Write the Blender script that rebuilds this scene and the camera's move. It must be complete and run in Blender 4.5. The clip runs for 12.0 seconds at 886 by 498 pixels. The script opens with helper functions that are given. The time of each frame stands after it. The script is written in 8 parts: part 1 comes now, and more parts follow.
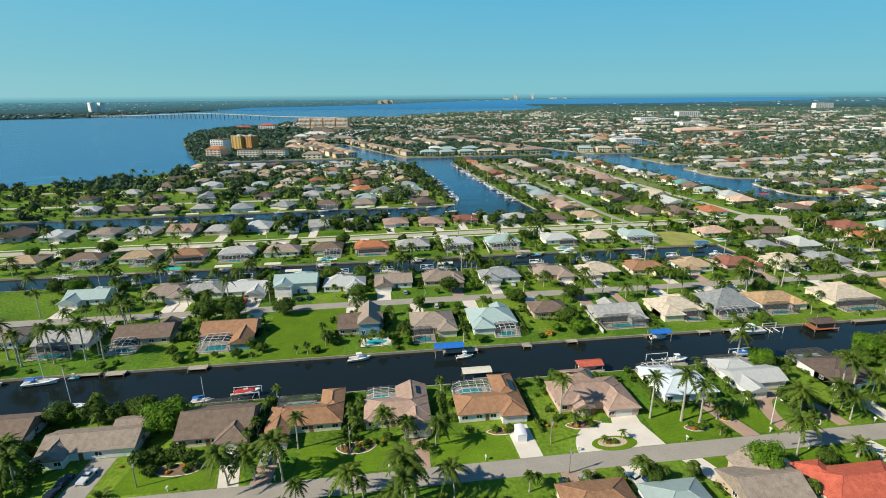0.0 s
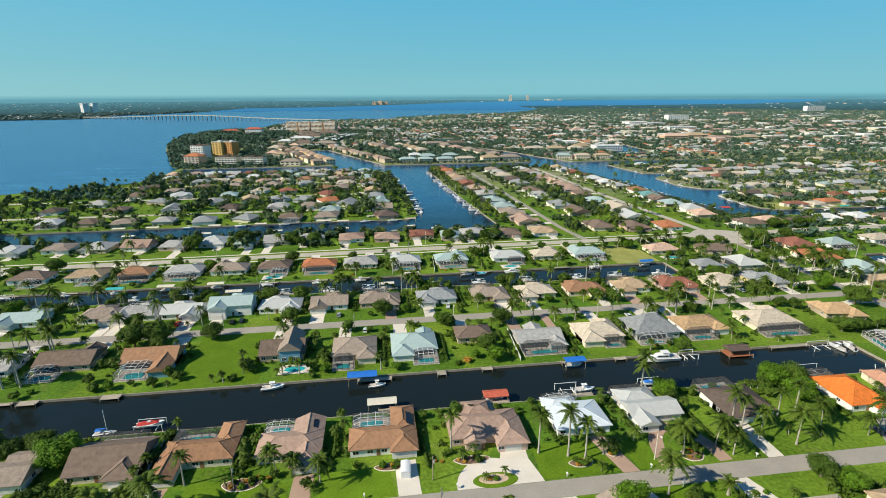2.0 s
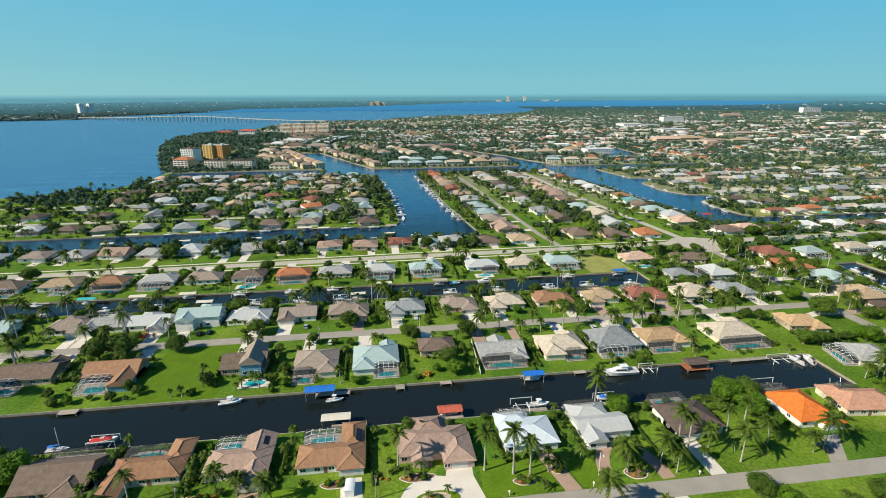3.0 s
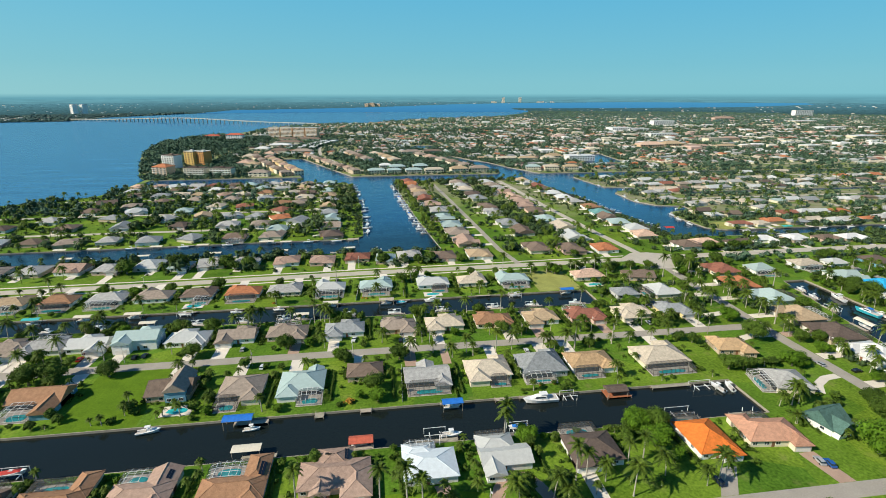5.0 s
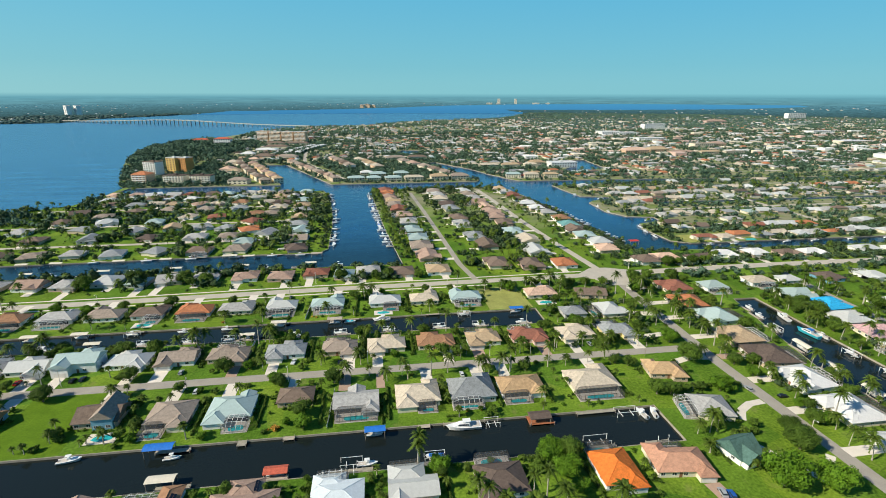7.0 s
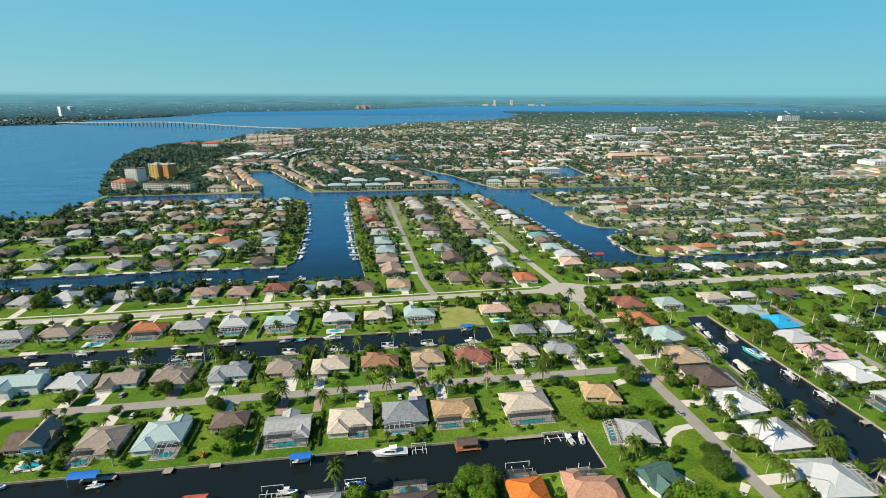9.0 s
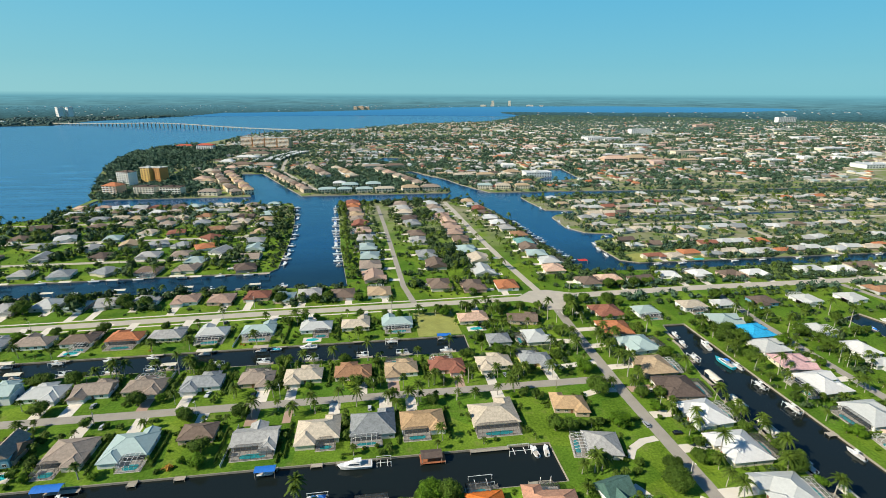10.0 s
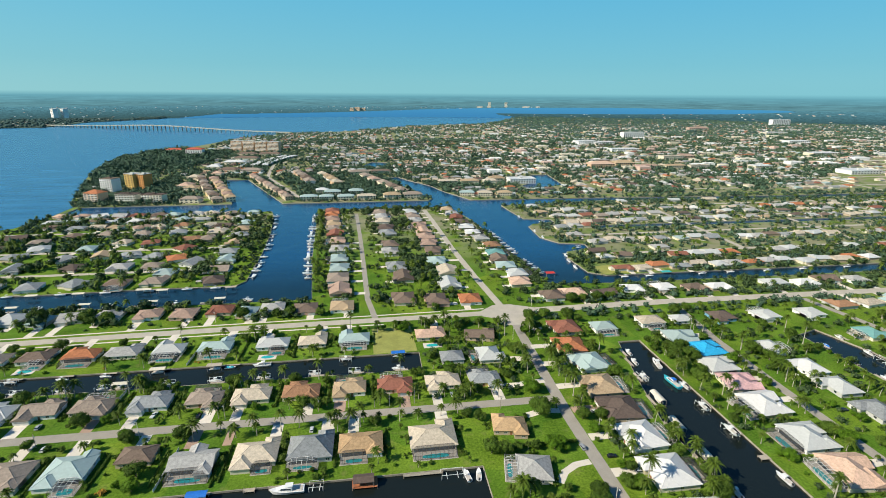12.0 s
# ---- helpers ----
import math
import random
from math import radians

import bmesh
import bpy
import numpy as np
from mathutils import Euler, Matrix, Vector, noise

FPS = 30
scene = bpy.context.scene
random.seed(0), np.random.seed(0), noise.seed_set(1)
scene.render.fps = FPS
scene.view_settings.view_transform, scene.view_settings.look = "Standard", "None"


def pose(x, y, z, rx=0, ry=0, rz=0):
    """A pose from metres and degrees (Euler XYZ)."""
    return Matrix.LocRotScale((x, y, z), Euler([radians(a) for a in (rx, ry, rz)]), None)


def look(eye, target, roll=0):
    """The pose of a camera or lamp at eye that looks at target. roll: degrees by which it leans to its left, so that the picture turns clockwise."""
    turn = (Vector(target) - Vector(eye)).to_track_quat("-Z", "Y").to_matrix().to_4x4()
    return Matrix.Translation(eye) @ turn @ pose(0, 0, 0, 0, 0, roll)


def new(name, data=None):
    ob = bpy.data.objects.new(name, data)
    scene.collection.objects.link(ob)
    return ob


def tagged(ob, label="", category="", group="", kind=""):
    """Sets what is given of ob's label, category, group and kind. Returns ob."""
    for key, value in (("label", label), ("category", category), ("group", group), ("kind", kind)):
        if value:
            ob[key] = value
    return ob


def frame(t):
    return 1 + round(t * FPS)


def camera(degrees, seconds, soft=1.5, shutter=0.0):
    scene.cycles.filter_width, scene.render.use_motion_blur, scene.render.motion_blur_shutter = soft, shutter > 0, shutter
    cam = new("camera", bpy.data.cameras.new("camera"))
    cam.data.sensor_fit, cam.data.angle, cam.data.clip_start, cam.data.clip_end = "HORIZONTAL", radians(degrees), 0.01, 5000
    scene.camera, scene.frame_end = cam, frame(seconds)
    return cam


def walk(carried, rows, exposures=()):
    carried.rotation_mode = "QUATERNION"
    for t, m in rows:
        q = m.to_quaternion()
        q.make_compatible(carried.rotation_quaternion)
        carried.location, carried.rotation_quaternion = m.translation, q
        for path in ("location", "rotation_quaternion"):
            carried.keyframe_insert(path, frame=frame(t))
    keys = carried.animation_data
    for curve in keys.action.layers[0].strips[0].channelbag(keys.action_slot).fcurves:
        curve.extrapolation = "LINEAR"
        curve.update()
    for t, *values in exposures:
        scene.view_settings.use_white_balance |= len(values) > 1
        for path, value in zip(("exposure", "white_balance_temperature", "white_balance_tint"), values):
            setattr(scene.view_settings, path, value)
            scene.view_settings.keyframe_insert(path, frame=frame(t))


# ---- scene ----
# ---- camera: a slow sideways climb over the canals ----
cam = camera(83.1, 12.0, soft=0.8)
PATH = [
    (0, 1.58, -166.66, 90.55, -7.358, -17.050, -0.441),
    (1, 17.18, -168.36, 96.18, -7.487, -17.061, -0.346),
    (2, 32.78, -170.05, 101.97, -7.606, -17.072, -0.257),
    (3, 48.35, -171.74, 107.91, -7.715, -17.082, -0.172),
    (4, 63.88, -173.42, 113.96, -7.815, -17.092, -0.093),
    (5, 79.35, -175.10, 120.11, -7.904, -17.101, -0.018),
    (6, 94.75, -176.77, 126.34, -7.984, -17.111, 0.051),
    (7, 110.05, -178.44, 132.61, -8.054, -17.119, 0.115),
    (8, 125.23, -180.09, 138.91, -8.115, -17.128, 0.174),
    (9, 140.30, -181.74, 145.21, -8.165, -17.136, 0.228),
    (10, 155.21, -183.37, 151.49, -8.206, -17.143, 0.277),
    (11, 169.96, -184.99, 157.72, -8.237, -17.150, 0.320),
    (12, 184.53, -186.61, 163.89, -8.259, -17.157, 0.359),
]
walk(cam, [(t, pose(x, y, z, 90 + p, 0, w) @ pose(0, 0, 0, 0, 0, r)) for t, x, y, z, w, p, r in PATH], [(0, 0.20), (12, 0.26)])

# ---- daylight: afternoon sun from the west, hazy blue sky ----
SUN_EL, SUN_AZ = 37.0, 195.0          # azimuth of the sun's place, degrees counter-clockwise from +x
world = bpy.data.worlds.new("sky")
scene.world = world
world.use_nodes = True
wn, wl = world.node_tree.nodes, world.node_tree.links
wn.clear()
w_out, w_bg, w_sky = wn.new("ShaderNodeOutputWorld"), wn.new("ShaderNodeBackground"), wn.new("ShaderNodeTexSky")
w_sky.sky_type, w_sky.sun_disc = "NISHITA", False
w_sky.sun_elevation, w_sky.sun_rotation = radians(SUN_EL), radians(90 - SUN_AZ)
w_sky.altitude, w_sky.air_density, w_sky.dust_density, w_sky.ozone_density = 100, 1.0, 0.6, 2.0
w_co, w_sep = wn.new("ShaderNodeTexCoord"), wn.new("ShaderNodeSeparateXYZ")
wl.new(w_co.outputs["Generated"], w_sep.inputs[0])
# moist coastal air: the clear sky's own light blended with a teal haze that thins upwards
w_haze = wn.new("ShaderNodeValToRGB")
HAZE = [(0.0, (0.172, 0.480, 0.555)), (0.05, (0.131, 0.436, 0.546)), (0.165, (0.093, 0.406, 0.592)), (0.3, (0.05, 0.24, 0.44)), (0.5, (0.025, 0.13, 0.30)), (1.0, (0.015, 0.07, 0.20))]
for k, (p, c) in enumerate(HAZE):
    e = w_haze.color_ramp.elements[k] if k < 2 else w_haze.color_ramp.elements.new(p)
    e.position, e.color = p, (*[v * 10 for v in c], 1)
wl.new(w_sep.outputs["Z"], w_haze.inputs[0])
w_tint = wn.new("ShaderNodeMix")
w_tint.data_type = "RGBA"
w_tint.inputs["Factor"].default_value = 0.88
wl.new(w_sky.outputs[0], w_tint.inputs["A"])
# the haze is paler towards the sun
w_side, w_glow, w_mul = wn.new("ShaderNodeMapRange"), wn.new("ShaderNodeMix"), wn.new("ShaderNodeVectorMath")
w_side.inputs["From Min"].default_value, w_side.inputs["From Max"].default_value = -0.75, 0.75
w_glow.data_type = "RGBA"
w_glow.inputs["A"].default_value, w_glow.inputs["B"].default_value = (1.30, 1.09, 1.02, 1), (0.80, 0.96, 1.0, 1)
wl.new(w_sep.outputs["X"], w_side.inputs["Value"])
wl.new(w_side.outputs[0], w_glow.inputs["Factor"])
w_mul.operation = "MULTIPLY"
wl.new(w_haze.outputs[0], w_mul.inputs[0])
wl.new(w_glow.outputs["Result"], w_mul.inputs[1])
wl.new(w_mul.outputs[0], w_tint.inputs["B"])
# hazy distance under the horizon
w_ramp, w_mix, w_low = wn.new("ShaderNodeMapRange"), wn.new("ShaderNodeMix"), wn.new("ShaderNodeMapRange")
w_mix.data_type = "RGBA"
w_deep = wn.new("ShaderNodeMix")
w_deep.data_type = "RGBA"
w_low.inputs["From Min"].default_value, w_low.inputs["From Max"].default_value = -0.016, -0.002
w_deep.inputs["A"].default_value, w_deep.inputs["B"].default_value = (0.92, 2.25, 2.60, 1), (1.20, 3.3, 4.0, 1)
# woods and pale clearings of the far country, fading into the haze
w_map, w_no, w_va, w_amp = wn.new("ShaderNodeMapping"), wn.new("ShaderNodeTexNoise"), wn.new("ShaderNodeMapRange"), wn.new("ShaderNodeMapRange")
w_map.inputs["Scale"].default_value = (26, 26, 700)
w_no.inputs["Scale"].default_value, w_no.inputs["Detail"].default_value, w_no.inputs["Roughness"].default_value = 1.0, 6.0, 0.7
wl.new(w_co.outputs["Generated"], w_map.inputs[0])
wl.new(w_map.outputs[0], w_no.inputs["Vector"])
w_va.inputs["From Min"].default_value, w_va.inputs["From Max"].default_value, w_va.inputs["To Min"].default_value, w_va.inputs["To Max"].default_value = 0.32, 0.70, -0.42, 0.55
wl.new(w_no.outputs["Fac"], w_va.inputs["Value"])
w_amp.inputs["From Min"].default_value, w_amp.inputs["From Max"].default_value, w_amp.inputs["To Min"].default_value, w_amp.inputs["To Max"].default_value = -0.014, -0.001, 0.7, 0.0
wl.new(w_sep.outputs["Z"], w_amp.inputs["Value"])
w_ma = wn.new("ShaderNodeMath")
w_ma.operation = "MULTIPLY_ADD"
w_ma.inputs[2].default_value = 1.0
wl.new(w_va.outputs[0], w_ma.inputs[0])
wl.new(w_amp.outputs[0], w_ma.inputs[1])
w_sc = wn.new("ShaderNodeVectorMath")
w_sc.operation = "SCALE"
wl.new(w_deep.outputs["Result"], w_sc.inputs[0])
wl.new(w_ma.outputs[0], w_sc.inputs["Scale"])
wl.new(w_sep.outputs["Z"], w_low.inputs["Value"])
wl.new(w_low.outputs[0], w_deep.inputs["Factor"])
wl.new(w_sc.outputs[0], w_mix.inputs["A"])
w_ramp.inputs["From Min"].default_value, w_ramp.inputs["From Max"].default_value = -0.004, 0.003
wl.new(w_sep.outputs["Z"], w_ramp.inputs["Value"])
wl.new(w_ramp.outputs[0], w_mix.inputs["Factor"])
wl.new(w_tint.outputs["Result"], w_mix.inputs["B"])
wl.new(w_mix.outputs["Result"], w_bg.inputs[0])
w_bg.inputs[1].default_value = 0.10
wl.new(w_bg.outputs[0], w_out.inputs[0])
sun = new("sun", bpy.data.lights.new("sun", "SUN"))
sun.data.energy, sun.data.angle, sun.data.color = 5.0, radians(0.53), (1.0, 0.92, 0.76)
sun.matrix_world = look((math.cos(radians(SUN_AZ)) * math.cos(radians(SUN_EL)) * 900, math.sin(radians(SUN_AZ)) * math.cos(radians(SUN_EL)) * 900, math.sin(radians(SUN_EL)) * 900), (0, 0, 0))

# ---- materials ----
MATS = {}


def mat(name, color, rough=0.7, metal=0.0, var=0.25, scale=1.0, fine=12.0, bump=0.0, alpha=1.0, obvar=0.0, isl=0.0, spec=0.3, space="Object", tint=None):
    """A surface with variation at two scales; obvar varies it from thing to thing, isl from piece to piece."""
    if name in MATS:
        return MATS[name]
    m = bpy.data.materials.new(name)
    m.use_nodes = True
    n, l = m.node_tree.nodes, m.node_tree.links
    b = n["Principled BSDF"]
    b.inputs["Roughness"].default_value, b.inputs["Metallic"].default_value, b.inputs["Specular IOR Level"].default_value = rough, metal, spec
    co = n.new("ShaderNodeTexCoord")
    n1, n2 = n.new("ShaderNodeTexNoise"), n.new("ShaderNodeTexNoise")
    n1.inputs["Scale"].default_value, n2.inputs["Scale"].default_value = 0.35 * scale, fine
    n1.inputs["Detail"].default_value, n2.inputs["Detail"].default_value = 5.0, 2.0
    if space == "World":
        geo = n.new("ShaderNodeNewGeometry")
        src = geo.outputs["Position"]
    else:
        src = co.outputs["Object"]
    l.new(src, n1.inputs["Vector"])
    l.new(src, n2.inputs["Vector"])
    add = n.new("ShaderNodeMath")
    add.operation = "ADD"
    l.new(n1.outputs["Fac"], add.inputs[0])
    l.new(n2.outputs["Fac"], add.inputs[1])
    fac = add.outputs[0]
    lo, hi = 0.65, 1.35
    for w, out in ((obvar, lambda: n.new("ShaderNodeObjectInfo").outputs["Random"]), (isl, lambda: n.new("ShaderNodeNewGeometry").outputs["Random Per Island"])):
        if w:
            ma = n.new("ShaderNodeMath")
            ma.operation = "MULTIPLY_ADD"
            l.new(out(), ma.inputs[0])
            ma.inputs[1].default_value = w
            l.new(fac, ma.inputs[2])
            fac = ma.outputs[0]
            lo, hi = lo, hi + w
    mr = n.new("ShaderNodeMapRange")
    mr.inputs["From Min"].default_value, mr.inputs["From Max"].default_value = lo, hi
    l.new(fac, mr.inputs["Value"])
    mix = n.new("ShaderNodeMix")
    mix.data_type = "RGBA"
    c = color
    c2 = tint or c
    mix.inputs["A"].default_value = (*[max(0.0, v * (1 - var)) for v in c], 1)
    mix.inputs["B"].default_value = (*[min(0.95, v * (1 + var)) for v in c2], 1)
    l.new(mr.outputs[0], mix.inputs["Factor"])
    l.new(mix.outputs["Result"], b.inputs["Base Color"])
    if bump:
        bp = n.new("ShaderNodeBump")
        bp.inputs["Strength"].default_value, bp.inputs["Distance"].default_value = bump, 0.05
        l.new(n2.outputs["Fac"], bp.inputs["Height"])
        l.new(bp.outputs[0], b.inputs["Normal"])
    b.inputs["Alpha"].default_value = alpha
    MATS[name] = m
    return m


def water_mat(name, color, wave, strength, rough):
    m = bpy.data.materials.new(name)
    m.use_nodes = True
    n, l = m.node_tree.nodes, m.node_tree.links
    b = n["Principled BSDF"]
    b.inputs["Base Color"].default_value, b.inputs["Roughness"].default_value, b.inputs["IOR"].default_value = (*color, 1), rough, 1.33
    geo = n.new("ShaderNodeNewGeometry")
    a, c, mx, bp = n.new("ShaderNodeTexNoise"), n.new("ShaderNodeTexNoise"), n.new("ShaderNodeMath"), n.new("ShaderNodeBump")
    a.inputs["Scale"].default_value, c.inputs["Scale"].default_value = wave, wave * 0.06
    a.inputs["Detail"].default_value = 4
    mx.operation = "MULTIPLY_ADD"
    mx.inputs[1].default_value = 3.0
    l.new(geo.outputs["Position"], a.inputs["Vector"])
    l.new(geo.outputs["Position"], c.inputs["Vector"])
    l.new(c.outputs["Fac"], mx.inputs[0])
    l.new(a.outputs["Fac"], mx.inputs[2])
    l.new(mx.outputs[0], bp.inputs["Height"])
    bp.inputs["Strength"].default_value, bp.inputs["Distance"].default_value = strength, 0.3
    l.new(bp.outputs[0], b.inputs["Normal"])
    MATS[name] = m
    return m


GRASS = mat("lawn_grass", (0.084, 0.178, 0.012), 0.9, var=0.42, scale=0.12, fine=0.9, bump=0.3, spec=0.1, space="World", tint=(0.138, 0.218, 0.022))
# drier, trodden yards away from the watered lawns; the paling also stands in for haze
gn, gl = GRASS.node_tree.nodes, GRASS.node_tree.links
g_pos, g_no, g_dot, g_far, g_dry_haze, g_mul, g_mix = (gn.new("ShaderNode" + k) for k in ("NewGeometry", "TexNoise", "VectorMath", "MapRange", "MapRange", "Math", "Mix"))
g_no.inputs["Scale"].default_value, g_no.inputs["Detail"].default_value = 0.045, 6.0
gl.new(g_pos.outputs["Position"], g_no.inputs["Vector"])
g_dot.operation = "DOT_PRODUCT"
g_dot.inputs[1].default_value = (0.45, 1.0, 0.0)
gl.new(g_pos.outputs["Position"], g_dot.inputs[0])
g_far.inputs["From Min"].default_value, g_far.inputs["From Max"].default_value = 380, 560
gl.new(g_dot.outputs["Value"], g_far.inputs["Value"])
g_dry_haze.inputs["From Min"].default_value, g_dry_haze.inputs["From Max"].default_value = 0.32, 0.56
gl.new(g_no.outputs["Fac"], g_dry_haze.inputs["Value"])
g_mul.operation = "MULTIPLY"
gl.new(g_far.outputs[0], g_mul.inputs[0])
gl.new(g_dry_haze.outputs[0], g_mul.inputs[1])
# every owner waters and mows in another way: lots of about twenty-six metres
g_vor, g_vsep, g_lot, g_hue, g_worn, g_wr, g_wmix = (gn.new("ShaderNode" + k) for k in ("TexVoronoi", "SeparateColor", "Mix", "VectorMath", "TexNoise", "MapRange", "Mix"))
g_vor.inputs["Scale"].default_value, g_vor.inputs["Randomness"].default_value = 0.040, 0.55
gl.new(g_pos.outputs["Position"], g_vor.inputs["Vector"])
gl.new(g_vor.outputs["Color"], g_vsep.inputs[0])
g_lot.data_type = "RGBA"
g_lot.inputs["A"].default_value, g_lot.inputs["B"].default_value = (0.62, 0.80, 0.80, 1), (1.18, 1.10, 1.10, 1)
gl.new(g_vsep.outputs[0], g_lot.inputs["Factor"])
g_hue.operation = "MULTIPLY"
g_bs = gn["Principled BSDF"].inputs["Base Color"]
gl.new(g_bs.links[0].from_socket, g_hue.inputs[0])
gl.new(g_lot.outputs["Result"], g_hue.inputs[1])
# worn and sandy spots
g_worn.inputs["Scale"].default_value, g_worn.inputs["Detail"].default_value = 0.16, 5.0
gl.new(g_pos.outputs["Position"], g_worn.inputs["Vector"])
g_wr.inputs["From Min"].default_value, g_wr.inputs["From Max"].default_value, g_wr.inputs["To Max"].default_value = 0.58, 0.76, 0.45
gl.new(g_worn.outputs["Fac"], g_wr.inputs["Value"])
g_wmix.data_type = "RGBA"
g_wmix.inputs["B"].default_value = (0.235, 0.215, 0.085, 1)
gl.new(g_hue.outputs[0], g_wmix.inputs["A"])
gl.new(g_wr.outputs[0], g_wmix.inputs["Factor"])
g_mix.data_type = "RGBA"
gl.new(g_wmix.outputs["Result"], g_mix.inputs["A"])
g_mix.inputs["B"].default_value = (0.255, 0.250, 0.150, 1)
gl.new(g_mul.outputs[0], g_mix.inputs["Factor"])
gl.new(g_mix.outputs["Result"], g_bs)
# pale blue-green of the far canopy is distance haze put into the leaf colour
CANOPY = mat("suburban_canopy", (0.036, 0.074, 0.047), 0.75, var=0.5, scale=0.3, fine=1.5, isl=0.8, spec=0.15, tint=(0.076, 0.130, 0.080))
# far-shore trees and floor: blue-green base colours carry the distance haze
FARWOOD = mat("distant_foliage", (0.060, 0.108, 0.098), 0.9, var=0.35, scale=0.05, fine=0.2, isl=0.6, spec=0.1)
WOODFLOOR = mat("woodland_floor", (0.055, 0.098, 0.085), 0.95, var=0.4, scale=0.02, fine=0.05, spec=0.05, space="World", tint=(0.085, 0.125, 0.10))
LAWN = mat("mown_lawn", (0.084, 0.168, 0.010), 0.9, var=0.30, scale=0.5, fine=1.4, obvar=0.5, bump=0.2, spec=0.1, space="World", tint=(0.122, 0.208, 0.013))
DRYLAWN = mat("dry_lawn", (0.30, 0.31, 0.09), 0.9, var=0.25, scale=0.4, fine=1.0, spec=0.1, space="World")
PALEROAD = mat("pale_chip_seal", (0.47, 0.425, 0.355), 0.9, var=0.14, scale=0.5, fine=2.0, space="World")
ASPHALT = mat("bleached_asphalt", (0.345, 0.315, 0.27), 0.9, var=0.14, scale=0.5, fine=2.0, space="World")
CONCRETE = mat("pale_concrete", (0.70, 0.64, 0.55), 0.85, var=0.15, scale=0.6, fine=3.0, obvar=0.4, space="World")
PAVER = mat("brick_pavers", (0.42, 0.29, 0.22), 0.85, var=0.22, scale=0.6, fine=4.0, obvar=0.4, space="World")
SEAWALL = mat("weathered_concrete", (0.34, 0.305, 0.24), 0.9, var=0.25, scale=1.5, fine=4.0, space="World")
CANAL = water_mat("canal_water", (0.011, 0.016, 0.015), 0.8, 0.14, 0.05)
BLUEWATER = water_mat("wide_canal_water", (0.006, 0.060, 0.155), 0.6, 0.45, 0.12)
# painted reflections: the reach between the blocks darker, the open canal sky blue
bn, bl = BLUEWATER.node_tree.nodes, BLUEWATER.node_tree.links
b_pos, b_sep, b_reach, b_mix = (bn.new(k) for k in ("ShaderNodeNewGeometry", "ShaderNodeSeparateXYZ", "ShaderNodeMapRange", "ShaderNodeMix"))
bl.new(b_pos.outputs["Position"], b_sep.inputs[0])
bl.new(b_sep.outputs["Y"], b_reach.inputs["Value"])
b_reach.inputs["From Min"].default_value, b_reach.inputs["From Max"].default_value = 235, 330
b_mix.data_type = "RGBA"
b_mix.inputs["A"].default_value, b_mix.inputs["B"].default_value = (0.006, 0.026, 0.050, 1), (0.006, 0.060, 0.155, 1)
bl.new(b_reach.outputs[0], b_mix.inputs["Factor"])
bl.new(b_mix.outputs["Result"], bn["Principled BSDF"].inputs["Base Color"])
RIVER = water_mat("river_water", (0.016, 0.125, 0.29), 0.35, 0.5, 0.25)
# wind lanes on the open river, their sheen painted as paler streaks in the base colour
vn, vl = RIVER.node_tree.nodes, RIVER.node_tree.links
v_pos, v_map, v_no, v_mix, v_rng = (vn.new("ShaderNode" + k) for k in ("NewGeometry", "Mapping", "TexNoise", "Mix", "MapRange"))
v_map.inputs["Scale"].default_value, v_map.inputs["Rotation"].default_value = (0.0016, 0.009, 1), (0, 0, 0.35)
v_no.inputs["Detail"].default_value, v_no.inputs["Roughness"].default_value = 5.0, 0.62
v_mix.data_type = "RGBA"
v_mix.inputs["A"].default_value, v_mix.inputs["B"].default_value = (0.010, 0.090, 0.215, 1), (0.034, 0.165, 0.335, 1)
v_rng.inputs["From Min"].default_value, v_rng.inputs["From Max"].default_value = 0.30, 0.70
vl.new(v_pos.outputs["Position"], v_map.inputs[0])
vl.new(v_map.outputs[0], v_no.inputs["Vector"])
vl.new(v_no.outputs["Fac"], v_rng.inputs["Value"])
vl.new(v_rng.outputs[0], v_mix.inputs["Factor"])
vl.new(v_mix.outputs["Result"], vn["Principled BSDF"].inputs["Base Color"])
WOODDECK = mat("grey_deck_boards", (0.42, 0.36, 0.29), 0.85, var=0.3, scale=2, fine=6, obvar=0.4)
POST = mat("piling_wood", (0.30, 0.25, 0.20), 0.9, var=0.3, scale=3, fine=8)
ALU = mat("white_aluminium", (0.78, 0.78, 0.76), 0.45, var=0.06)
BRONZE = mat("bronze_aluminium", (0.09, 0.075, 0.06), 0.5, var=0.1)
SCREEN = mat("insect_screen", (0.10, 0.11, 0.11), 0.8, var=0.1, alpha=0.30)
DECK = mat("pool_deck", (0.55, 0.50, 0.44), 0.8, var=0.12, scale=2)
POOL = mat("pool_water", (0.03, 0.42, 0.45), 0.08, var=0.2, scale=2, spec=0.5)
GLASS = mat("dark_window_glass", (0.03, 0.04, 0.05), 0.08, var=0.3, spec=0.6, obvar=0.3)
TRIM = mat("white_trim", (0.78, 0.77, 0.73), 0.6, var=0.06)
GARAGE = mat("garage_door_paint", (0.72, 0.70, 0.65), 0.6, var=0.08, fine=3)
BARK = mat("grey_bark", (0.23, 0.19, 0.15), 0.95, var=0.3, scale=3, fine=6)
PALMTRUNK = mat("pale_palm_trunk", (0.42, 0.38, 0.32), 0.9, var=0.2, scale=3, fine=8)
LEAF = mat("broad_leaves", (0.030, 0.066, 0.010), 0.65, var=0.45, scale=1.0, fine=3.0, obvar=0.9, isl=0.7, spec=0.12, tint=(0.072, 0.122, 0.014))
